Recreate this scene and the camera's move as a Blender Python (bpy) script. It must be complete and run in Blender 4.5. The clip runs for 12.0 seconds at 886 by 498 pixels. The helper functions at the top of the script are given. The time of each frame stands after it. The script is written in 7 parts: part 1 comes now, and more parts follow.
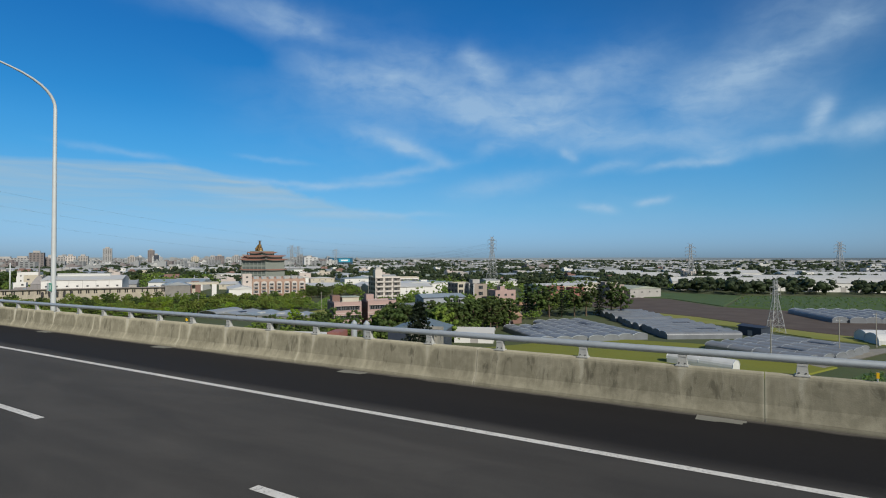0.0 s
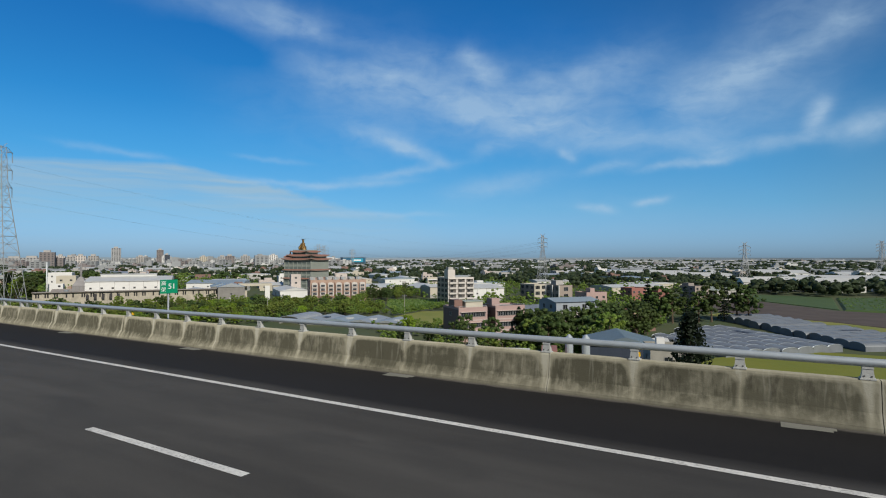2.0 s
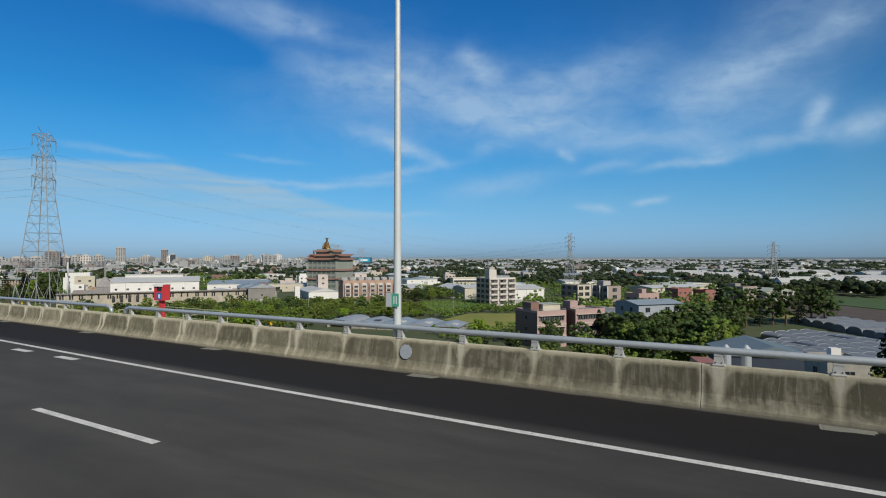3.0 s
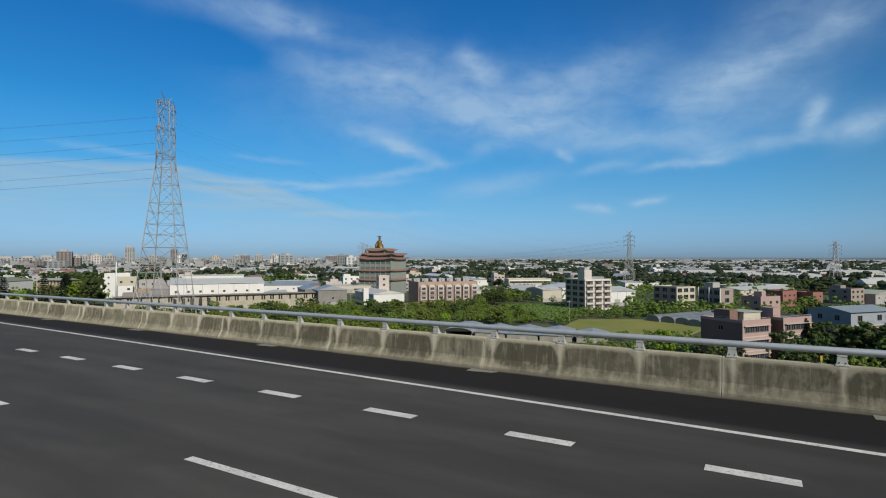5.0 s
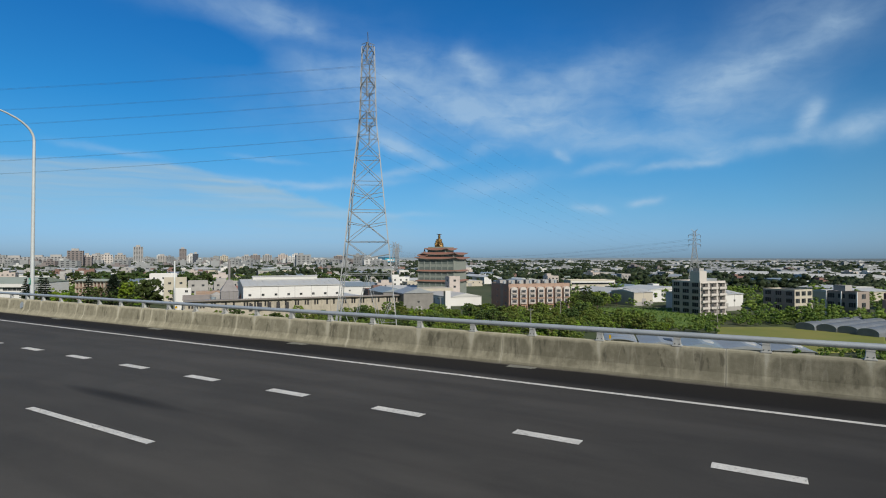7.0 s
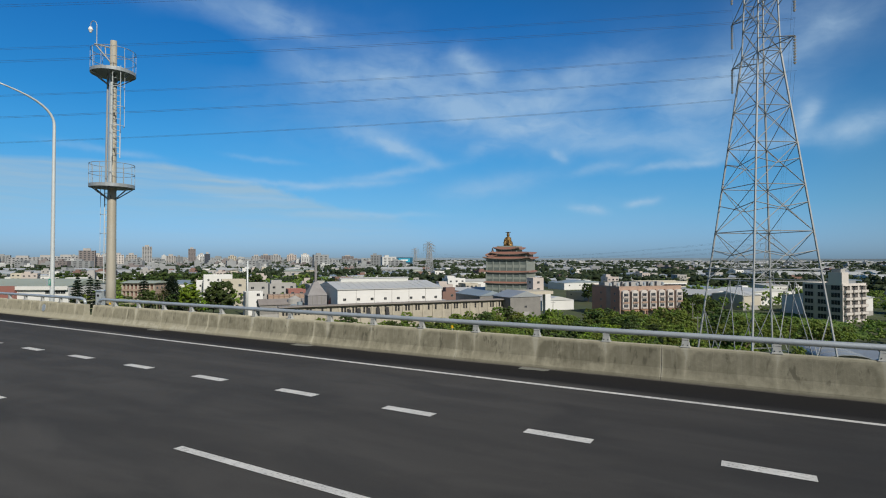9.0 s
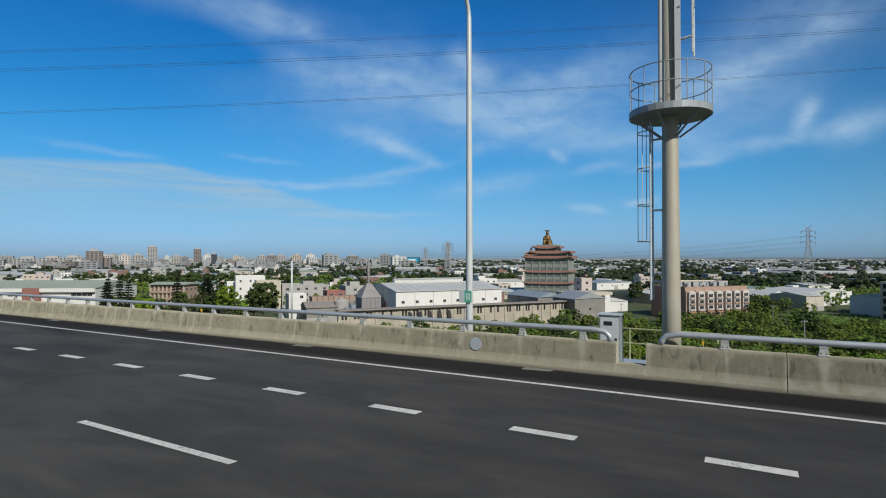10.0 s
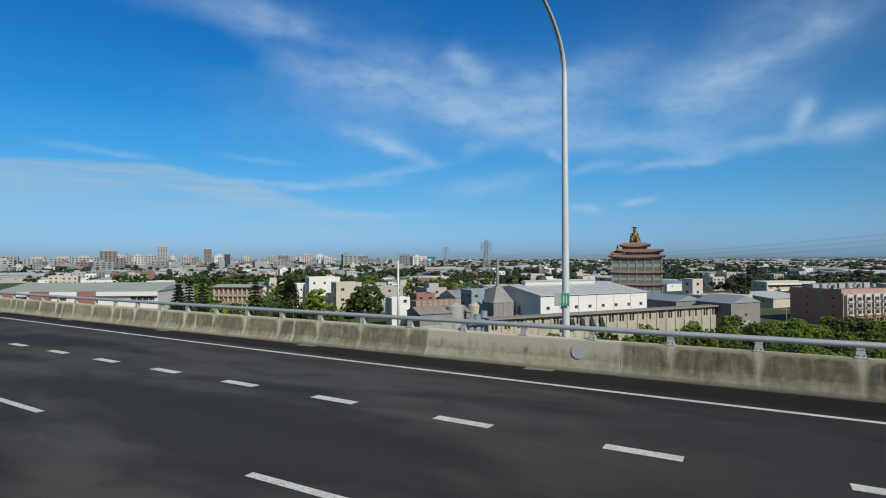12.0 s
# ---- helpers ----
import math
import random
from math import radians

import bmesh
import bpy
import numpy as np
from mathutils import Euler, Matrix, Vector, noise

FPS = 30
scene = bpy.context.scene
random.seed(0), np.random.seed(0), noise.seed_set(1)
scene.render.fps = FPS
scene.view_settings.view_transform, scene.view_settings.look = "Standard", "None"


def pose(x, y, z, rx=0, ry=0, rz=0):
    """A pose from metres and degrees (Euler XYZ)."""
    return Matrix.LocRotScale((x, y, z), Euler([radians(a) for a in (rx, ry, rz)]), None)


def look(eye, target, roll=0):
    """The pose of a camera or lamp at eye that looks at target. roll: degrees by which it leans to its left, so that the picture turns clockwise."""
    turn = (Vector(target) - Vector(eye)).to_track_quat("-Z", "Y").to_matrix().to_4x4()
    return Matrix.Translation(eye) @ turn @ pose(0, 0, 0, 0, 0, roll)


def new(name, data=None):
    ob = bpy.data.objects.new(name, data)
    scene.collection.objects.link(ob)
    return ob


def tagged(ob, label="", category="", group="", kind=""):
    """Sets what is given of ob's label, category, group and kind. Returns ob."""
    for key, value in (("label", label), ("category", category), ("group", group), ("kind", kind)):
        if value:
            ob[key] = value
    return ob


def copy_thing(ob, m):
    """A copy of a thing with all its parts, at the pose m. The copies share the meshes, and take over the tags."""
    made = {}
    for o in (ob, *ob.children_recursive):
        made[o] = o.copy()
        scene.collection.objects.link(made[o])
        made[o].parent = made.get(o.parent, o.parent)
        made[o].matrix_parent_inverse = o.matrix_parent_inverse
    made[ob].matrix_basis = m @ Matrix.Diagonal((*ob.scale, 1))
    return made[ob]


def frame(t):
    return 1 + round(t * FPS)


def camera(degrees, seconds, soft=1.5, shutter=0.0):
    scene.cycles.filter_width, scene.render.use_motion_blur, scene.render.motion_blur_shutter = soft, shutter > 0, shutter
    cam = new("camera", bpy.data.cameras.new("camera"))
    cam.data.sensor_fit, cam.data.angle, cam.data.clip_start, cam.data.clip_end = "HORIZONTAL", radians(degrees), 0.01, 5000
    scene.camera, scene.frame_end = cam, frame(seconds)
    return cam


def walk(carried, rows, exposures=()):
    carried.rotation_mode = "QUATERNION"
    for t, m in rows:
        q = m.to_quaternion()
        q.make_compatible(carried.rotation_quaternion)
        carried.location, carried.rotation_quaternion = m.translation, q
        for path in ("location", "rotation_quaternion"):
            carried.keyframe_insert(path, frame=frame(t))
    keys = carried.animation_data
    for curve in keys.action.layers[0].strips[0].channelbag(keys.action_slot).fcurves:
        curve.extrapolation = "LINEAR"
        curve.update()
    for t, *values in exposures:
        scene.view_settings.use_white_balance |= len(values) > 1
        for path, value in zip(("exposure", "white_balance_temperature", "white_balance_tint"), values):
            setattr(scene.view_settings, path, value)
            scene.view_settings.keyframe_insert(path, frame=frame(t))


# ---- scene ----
# An elevated motorway seen from a vehicle in an inner lane: the carriageway, its parapet and lamps, and the plain below.
cam = camera(79.06, 12.0, soft=1.1)
ROWS = [
    (0.0, 0.05, 0.0, 2.75, 31.03, 0.86, 0.01), (0.5, -13.83, 0.0, 2.60, 30.98, 0.87, 0.01),
    (1.0, -27.69, 0.0, 2.46, 30.94, 0.88, 0.00), (1.5, -41.54, 0.0, 2.31, 30.91, 0.87, 0.00),
    (2.0, -55.36, 0.0, 2.17, 30.86, 0.86, 0.01), (2.5, -69.18, 0.0, 2.04, 30.80, 0.87, 0.03),
    (3.0, -82.97, 0.0, 1.91, 30.77, 0.85, 0.04), (5.0, -137.99, 0.0, 1.41, 30.59, 0.86, 0.00),
    (5.5, -151.71, 0.0, 1.29, 30.54, 0.87, -0.04), (6.0, -165.41, 0.0, 1.18, 30.49, 0.87, -0.08),
    (6.5, -179.09, 0.0, 1.07, 30.41, 0.87, -0.09), (7.0, -192.75, 0.0, 0.96, 30.32, 0.88, -0.10),
    (9.0, -247.25, 0.0, 0.57, 30.03, 0.91, -0.10), (9.5, -260.84, 0.0, 0.48, 29.99, 0.89, -0.01),
    (10.0, -274.40, 0.0, 0.39, 29.95, 0.89, 0.05), (10.5, -287.95, 0.0, 0.31, 29.90, 0.89, 0.08),
    (11.0, -301.49, 0.0, 0.23, 29.82, 0.89, 0.08), (11.5, -315.01, 0.0, 0.15, 29.75, 0.88, 0.12),
    (12.0, -328.51, 0.0, 0.08, 29.70, 0.88, 0.16),
]
walk(cam, [(t, pose(x, y, z, 90 + pitch, roll, yaw)) for t, x, y, z, yaw, pitch, roll in ROWS],
     [(0.0, 0.0, 6500, 10), (8.8, 0.0, 6480, 10), (10.6, 0.0, 6270, 9), (12.0, 0.0, 6270, 9)])

# ---- sky, sun and exposure ----
SUN_AZ, SUN_EL = 121.0, 36.0      # compass degrees from +y towards +x
scene.view_settings.exposure = 0.0
sun = new("sun", bpy.data.lights.new("sun", "SUN"))
sun.data.energy, sun.data.angle, sun.data.color = 3.95, radians(0.55), (1.0, 0.945, 0.85)
to_sun = Vector((math.sin(radians(SUN_AZ)) * math.cos(radians(SUN_EL)), math.cos(radians(SUN_AZ)) * math.cos(radians(SUN_EL)), math.sin(radians(SUN_EL))))
sun.matrix_basis = look(to_sun * 100, (0, 0, 0))

world = bpy.data.worlds.new("sky")
scene.world = world
world.use_nodes = True
WT = world.node_tree
WT.nodes.clear()


class Nodes:
    """Short names for making shader nodes in one tree."""

    def __init__(self, tree):
        self.tree = tree

    def add(self, kind):
        return self.tree.nodes.new(kind)

    def put(self, socket, value):
        if isinstance(value, bpy.types.NodeSocket):
            self.tree.links.new(value, socket)
        else:
            socket.default_value = value

    def math(self, op, a, b=0.0, clamp=False):
        node = self.add("ShaderNodeMath")
        node.operation, node.use_clamp = op, clamp
        self.put(node.inputs[0], a)
        self.put(node.inputs[1], b)
        return node.outputs[0]

    def noise(self, vector, scale, detail=4.0, rough=0.55, distortion=0.0):
        node = self.add("ShaderNodeTexNoise")
        if vector is not None:
            self.put(node.inputs["Vector"], vector)
        for key, value in (("Scale", scale), ("Detail", detail), ("Roughness", rough), ("Distortion", distortion)):
            self.put(node.inputs[key], value)
        return node.outputs["Fac"]

    def remap(self, value, a, b, c=0.0, d=1.0):
        node = self.add("ShaderNodeMapRange")
        for i, v in enumerate((value, a, b, c, d)):
            self.put(node.inputs[i], v)
        return node.outputs[0]

    def mix(self, fac, a, b, blend="MIX"):
        node = self.add("ShaderNodeMix")
        node.data_type, node.blend_type = "RGBA", blend
        for i, v in ((0, fac), (6, a), (7, b)):
            if isinstance(v, tuple) and len(v) == 3:
                v = (*v, 1)
            self.put(node.inputs[i], v)
        return node.outputs[2]

    def attribute(self, name):
        node = self.add("ShaderNodeAttribute")
        node.attribute_name = name
        return node.outputs["Fac"]

    def combine(self, x, y, z):
        node = self.add("ShaderNodeCombineXYZ")
        for i, v in enumerate((x, y, z)):
            self.put(node.inputs[i], v)
        return node.outputs[0]


N = Nodes(WT)
sky = N.add("ShaderNodeTexSky")
sky.sky_type, sky.sun_disc = "NISHITA", False
sky.sun_elevation, sky.sun_rotation = radians(SUN_EL), radians(SUN_AZ)
sky.altitude, sky.air_density, sky.dust_density, sky.ozone_density = 40, 1.0, 0.6, 2.2
ray_dir = N.add("ShaderNodeTexCoord").outputs["Generated"]
split = N.add("ShaderNodeSeparateXYZ")
N.put(split.inputs[0], ray_dir)
to_right = N.math("DEGREES", N.math("ARCTAN2", split.outputs[0], split.outputs[1]))
up = N.math("DEGREES", N.math("ARCSINE", split.outputs[2]))
warp_a = N.math("SUBTRACT", N.noise(N.combine(to_right, up, 0.0), 0.16, 3), 0.5)
warp_b = N.math("SUBTRACT", N.noise(N.combine(to_right, up, 40.0), 0.22, 4), 0.5)
cu = N.math("ADD", to_right, N.math("MULTIPLY", warp_a, 2.8))
cv = N.math("ADD", up, N.math("MULTIPLY", warp_b, 1.5))
veil = []


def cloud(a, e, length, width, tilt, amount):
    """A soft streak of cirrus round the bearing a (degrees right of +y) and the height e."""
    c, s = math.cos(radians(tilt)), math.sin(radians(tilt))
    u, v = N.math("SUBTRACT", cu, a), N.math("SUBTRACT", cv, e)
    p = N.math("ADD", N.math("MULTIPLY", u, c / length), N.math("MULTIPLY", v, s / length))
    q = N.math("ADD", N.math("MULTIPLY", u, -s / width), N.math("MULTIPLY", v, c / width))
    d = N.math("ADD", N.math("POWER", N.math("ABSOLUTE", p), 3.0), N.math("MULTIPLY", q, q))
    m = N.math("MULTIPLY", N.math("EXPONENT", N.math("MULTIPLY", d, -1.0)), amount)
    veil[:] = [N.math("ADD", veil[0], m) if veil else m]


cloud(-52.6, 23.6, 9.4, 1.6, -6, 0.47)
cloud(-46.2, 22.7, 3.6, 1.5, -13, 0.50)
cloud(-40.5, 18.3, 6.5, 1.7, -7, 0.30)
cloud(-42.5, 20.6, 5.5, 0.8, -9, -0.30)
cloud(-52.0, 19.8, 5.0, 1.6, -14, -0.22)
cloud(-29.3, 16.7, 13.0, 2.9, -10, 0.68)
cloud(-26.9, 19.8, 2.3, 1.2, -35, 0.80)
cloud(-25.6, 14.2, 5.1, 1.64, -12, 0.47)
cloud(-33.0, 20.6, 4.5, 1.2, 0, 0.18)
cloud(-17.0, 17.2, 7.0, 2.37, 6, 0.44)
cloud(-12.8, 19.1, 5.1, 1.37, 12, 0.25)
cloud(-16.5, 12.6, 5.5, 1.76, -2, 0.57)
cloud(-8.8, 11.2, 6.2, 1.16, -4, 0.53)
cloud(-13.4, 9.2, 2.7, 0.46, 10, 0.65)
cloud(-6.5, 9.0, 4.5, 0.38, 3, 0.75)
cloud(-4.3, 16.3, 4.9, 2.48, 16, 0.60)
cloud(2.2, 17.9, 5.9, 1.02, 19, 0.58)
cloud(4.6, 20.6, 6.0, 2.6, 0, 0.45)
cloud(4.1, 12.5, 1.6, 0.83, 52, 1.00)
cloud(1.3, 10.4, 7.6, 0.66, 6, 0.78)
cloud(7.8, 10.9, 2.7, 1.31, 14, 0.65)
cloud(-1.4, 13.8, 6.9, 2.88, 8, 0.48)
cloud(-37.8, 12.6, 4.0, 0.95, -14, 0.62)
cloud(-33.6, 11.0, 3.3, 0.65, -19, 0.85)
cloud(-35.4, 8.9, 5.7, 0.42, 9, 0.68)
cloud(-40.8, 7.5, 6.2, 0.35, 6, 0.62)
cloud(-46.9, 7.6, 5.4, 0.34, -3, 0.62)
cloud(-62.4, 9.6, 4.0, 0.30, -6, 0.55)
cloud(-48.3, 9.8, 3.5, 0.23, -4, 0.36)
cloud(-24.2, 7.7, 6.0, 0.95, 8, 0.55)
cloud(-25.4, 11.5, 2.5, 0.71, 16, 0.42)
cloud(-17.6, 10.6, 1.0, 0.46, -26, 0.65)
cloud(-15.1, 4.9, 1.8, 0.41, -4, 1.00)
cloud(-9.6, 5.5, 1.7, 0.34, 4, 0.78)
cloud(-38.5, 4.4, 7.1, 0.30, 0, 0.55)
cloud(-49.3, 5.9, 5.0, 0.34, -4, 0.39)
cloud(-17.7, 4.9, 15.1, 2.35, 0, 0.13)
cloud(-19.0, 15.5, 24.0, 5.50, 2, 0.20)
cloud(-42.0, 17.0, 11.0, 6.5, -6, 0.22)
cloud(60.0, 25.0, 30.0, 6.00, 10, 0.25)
streak = N.noise(N.combine(N.math("ADD", N.math("MULTIPLY", cu, 0.35), N.math("MULTIPLY", cv, 0.1)), cv, 7.0), 0.55, 7, 0.6, 0.4)
puff = N.noise(N.combine(cu, N.math("MULTIPLY", cv, 1.5), 90.0), 0.40, 5, 0.5, 0.3)
grain = N.math("ADD", N.math("MULTIPLY", streak, 0.6), N.math("MULTIPLY", puff, 0.4))
# a low bank of veil with a clean upper edge that falls away to one side, drawn out in level streaks
level = N.noise(N.combine(N.math("MULTIPLY", to_right, 0.05), N.math("ADD", up, N.math("MULTIPLY", warp_a, 0.8)), 21.0), 1.5, 5, 0.55, 0.2)
rise = N.math("ADD", N.math("MULTIPLY", to_right, 0.052), 12.0)
fall = N.math("ADD", N.math("MULTIPLY", to_right, -0.20), -2.5)
below = N.math("SUBTRACT", N.math("ADD", N.math("MINIMUM", rise, fall), N.math("MULTIPLY", warp_b, N.remap(to_right, -60.0, -45.0, 0.5, 2.5))), up)
bank = N.math("MULTIPLY", N.remap(below, -0.12, 0.45), N.remap(below, 0.3, 6.0, 0.98, 0.20))
bank = N.math("MULTIPLY", bank, N.math("MULTIPLY", N.remap(to_right, -52.0, -36.0, 1.0, 0.35), N.remap(to_right, -30.0, -36.0)))
bank = N.math("MULTIPLY", bank, N.remap(level, 0.32, 0.66, 0.55, 1.25))
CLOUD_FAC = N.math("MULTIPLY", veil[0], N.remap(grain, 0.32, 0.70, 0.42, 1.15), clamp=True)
# clean air after rain: the texture's brightness with a deeper blue than its own
grey = N.add("ShaderNodeRGBToBW")
N.put(grey.inputs[0], sky.outputs[0])
ramp = N.add("ShaderNodeValToRGB")
N.put(ramp.inputs[0], N.remap(up, 0.0, 45.0))
ramp.color_ramp.elements[0].position, ramp.color_ramp.elements[0].color = 0.0, (0.185, 0.295, 0.40, 1)
ramp.color_ramp.elements[1].position, ramp.color_ramp.elements[1].color = 1.0, (0.014, 0.19, 0.66, 1)
for at_, c_ in ((0.11, (0.100, 0.280, 0.46)), (0.22, (0.050, 0.262, 0.54)), (0.33, (0.028, 0.238, 0.59)), (0.5, (0.018, 0.212, 0.645))):
    ramp.color_ramp.elements.new(at_).color = (*c_, 1)
toward = N.add("ShaderNodeVectorMath")
toward.operation = "DOT_PRODUCT"
N.put(toward.inputs[0], ray_dir)
toward.inputs[1].default_value = to_sun
bright = N.math("MULTIPLY", grey.outputs[0], N.remap(up, 0.0, 12.0, 2.45, 3.15))
bright = N.math("MULTIPLY", bright, N.remap(toward.outputs["Value"], -0.75, -0.1, 0.90, 1.06))
blue = N.add("ShaderNodeVectorMath")
blue.operation = "SCALE"
N.put(blue.inputs[0], ramp.outputs[0])
N.put(blue.inputs["Scale"], bright)
glare = N.add("ShaderNodeVectorMath")
glare.operation = "SCALE"
N.put(glare.inputs[0], sky.outputs[0])
glare.inputs["Scale"].default_value = 0.40
CLEAR_SKY = N.mix(N.remap(toward.outputs["Value"], -0.35, 0.35), blue.outputs[0], glare.outputs[0])
SKY_COL = N.mix(N.math("MULTIPLY", bank, 0.70, clamp=True), CLEAR_SKY, (3.7, 5.05, 5.95))
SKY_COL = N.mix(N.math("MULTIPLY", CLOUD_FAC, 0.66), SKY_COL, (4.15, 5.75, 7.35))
back = N.add("ShaderNodeBackground")
N.put(back.inputs["Color"], SKY_COL)
N.put(back.inputs["Strength"], 0.1)
WT.links.new(back.outputs[0], N.add("ShaderNodeOutputWorld").inputs[0])


# ---- materials ----
def material(name, colour, rough=0.8, metal=0.0, vary=0.25, scale=1.0, fine=25.0, bump=0.0, tint=None, per="", space="Object", spread=0.0):
    """A surface with broad stains and fine grain; per 'object' or 'island' shifts the brightness piece by piece."""
    m = bpy.data.materials.new(name)
    m.use_nodes = True
    n = Nodes(m.node_tree)
    shader = m.node_tree.nodes["Principled BSDF"]
    at = n.add("ShaderNodeTexCoord").outputs["Object"] if space == "Object" else n.add("ShaderNodeNewGeometry").outputs["Position"]
    broad = n.noise(at, scale, 5, 0.6, 0.3)
    small = n.noise(at, fine, 3, 0.6)
    other = tint if tint else tuple(c * 0.55 for c in colour)
    fac = n.math("ADD", n.math("MULTIPLY", n.remap(broad, 0.35, 0.7), 0.7), n.math("MULTIPLY", small, 0.3))
    col = n.mix(n.math("MULTIPLY", fac, min(1.0, vary * 2)), tuple(colour), tuple(other))
    if per:
        if per == "object":
            r = n.add("ShaderNodeObjectInfo").outputs["Random"]
        else:
            r = n.add("ShaderNodeNewGeometry").outputs["Random Per Island"]
        hsv = n.add("ShaderNodeHueSaturation")
        n.put(hsv.inputs["Color"], col)
        n.put(hsv.inputs["Value"], n.remap(r, 0, 1, 1 - spread, 1 + spread))
        n.put(hsv.inputs["Hue"], n.remap(n.math("FRACT", n.math("MULTIPLY", r, 7.3)), 0, 1, 0.5 - spread * 0.05, 0.5 + spread * 0.05))
        col = hsv.outputs[0]
    n.put(shader.inputs["Base Color"], col)
    n.put(shader.inputs["Roughness"], n.remap(small, 0.3, 0.7, max(0.05, rough - 0.08), min(1.0, rough + 0.08)))
    shader.inputs["Metallic"].default_value = metal
    shader.inputs["Specular IOR Level"].default_value = 0.4
    if bump:
        b = n.add("ShaderNodeBump")
        n.put(b.inputs["Height"], small)
        b.inputs["Strength"].default_value = bump
        b.inputs["Distance"].default_value = 0.05
        m.node_tree.links.new(b.outputs[0], shader.inputs["Normal"])
    return m


def leaf_material(name, colour, other, spread=0.3):
    """Leaves: green that shifts clump by clump and tree by tree, and lets a little light through."""
    m = bpy.data.materials.new(name)
    m.use_nodes = True
    n = Nodes(m.node_tree)
    shader = m.node_tree.nodes["Principled BSDF"]
    isl = n.add("ShaderNodeNewGeometry").outputs["Random Per Island"]
    obj = n.add("ShaderNodeObjectInfo").outputs["Random"]
    pos = n.noise(n.add("ShaderNodeNewGeometry").outputs["Position"], 0.12, 3)
    col = n.mix(n.remap(pos, 0.35, 0.65), colour, other)
    hsv = n.add("ShaderNodeHueSaturation")
    n.put(hsv.inputs["Color"], col)
    n.put(hsv.inputs["Value"], n.math("MULTIPLY", n.remap(isl, 0, 1, 1 - spread, 1 + spread), n.remap(obj, 0, 1, 0.75, 1.3)))
    n.put(hsv.inputs["Hue"], n.remap(obj, 0, 1, 0.485, 0.51))
    n.put(shader.inputs["Base Color"], hsv.outputs[0])
    shader.inputs["Roughness"].default_value = 0.6
    shader.inputs["Specular IOR Level"].default_value = 0.3
    shine = n.add("ShaderNodeBsdfTranslucent")
    n.put(shine.inputs["Color"], hsv.outputs[0])
    both = n.add("ShaderNodeMixShader")
    both.inputs[0].default_value = 0.38
    m.node_tree.links.new(shader.outputs[0], both.inputs[1])
    m.node_tree.links.new(shine.outputs[0], both.inputs[2])
    m.node_tree.links.new(both.outputs[0], m.node_tree.nodes["Material Output"].inputs[0])
    return m


def road_paint():
    """White road paint, worn through to the asphalt in flecks."""
    m = material("road_paint", (0.78, 0.765, 0.71), 0.7, 0, 0.35, 3.0, 40, 0.2, (0.44, 0.43, 0.40), space="World")
    n = Nodes(m.node_tree)
    shader = m.node_tree.nodes["Principled BSDF"]
    at = n.add("ShaderNodeNewGeometry").outputs["Position"]
    old = shader.inputs["Base Color"].links[0].from_socket
    flecks = n.math("MULTIPLY", n.remap(n.noise(at, 22.0, 4, 0.7), 0.52, 0.66), n.remap(n.noise(at, 1.7, 2), 0.35, 0.65, 0.25, 1.0))
    n.put(shader.inputs["Base Color"], n.mix(n.math("MULTIPLY", flecks, 0.75), old, (0.06, 0.058, 0.054)))
    return m


PAINT = road_paint()
STEEL = material("galvanised_steel", (0.50, 0.55, 0.58), 0.42, 0.35, 0.2, 3.0, 30, 0.05)
POLE = material("pole_paint", (0.62, 0.66, 0.66), 0.45, 0.1, 0.15, 2.0, 30)
PALE = material("pale_render_wall", (0.60, 0.56, 0.52), 0.75, 0, 0.3, 0.2, 4.0, 0, (0.48, 0.46, 0.43))
CABLE = material("weathered_cable", (0.10, 0.11, 0.12), 0.6, 0.3)
LATTICE = material("lattice_steel", (0.37, 0.395, 0.41), 0.55, 0.15, 0.35, 0.4, 10, tint=(0.28, 0.28, 0.27))
CONCRETE = material("concrete", (0.36, 0.345, 0.30), 0.9, 0, 0.45, 0.5, 12, 0.25, (0.22, 0.215, 0.19))
HEADER = material("joint_concrete", (0.235, 0.235, 0.20), 0.85, 0, 0.3, 1.5, 30, 0.3, space="World")
HEADER_OLD = material("grimy_joint_concrete", (0.225, 0.21, 0.155), 0.85, 0, 0.5, 1.3, 20, 0.3, (0.085, 0.09, 0.10), space="World")
JOINT = material("joint_steel", (0.042, 0.054, 0.092), 0.55, 0.3, 0.5, 1.0, 25, 0.15, (0.125, 0.13, 0.145), space="World")
DARK = material("dark_gap", (0.02, 0.02, 0.022), 0.7)
WHITE = material("white_wall", (0.72, 0.72, 0.70), 0.7, 0, 0.2, 0.15, 3.0, 0, (0.55, 0.54, 0.5))
CREAM = material("cream_wall", (0.54, 0.50, 0.41), 0.8, 0, 0.3, 0.2, 3.0, 0, (0.42, 0.38, 0.3))
GREYWALL = material("grey_wall", (0.42, 0.41, 0.39), 0.85, 0, 0.35, 0.2, 3.0, 0, (0.28, 0.27, 0.26))
BRICKISH = material("dun_tile_wall", (0.34, 0.29, 0.25), 0.8, 0, 0.3, 0.25, 4.0, 0, (0.27, 0.225, 0.19))
# bare concrete; given as side_wall it paints a house's shaded side
BARE_AND_SHADE = material("bare_and_shade_wall", (0.30, 0.27, 0.25), 0.9, 0, 0.4, 0.25, 3.0, 0, (0.20, 0.185, 0.17))
PINK = material("pink_tile_wall", (0.43, 0.305, 0.28), 0.7, 0, 0.35, 0.2, 5.0, 0, (0.33, 0.24, 0.22))
BROWN = material("brown_tile_wall", (0.22, 0.135, 0.11), 0.7, 0, 0.3, 0.2, 5.0, 0, (0.19, 0.11, 0.09))
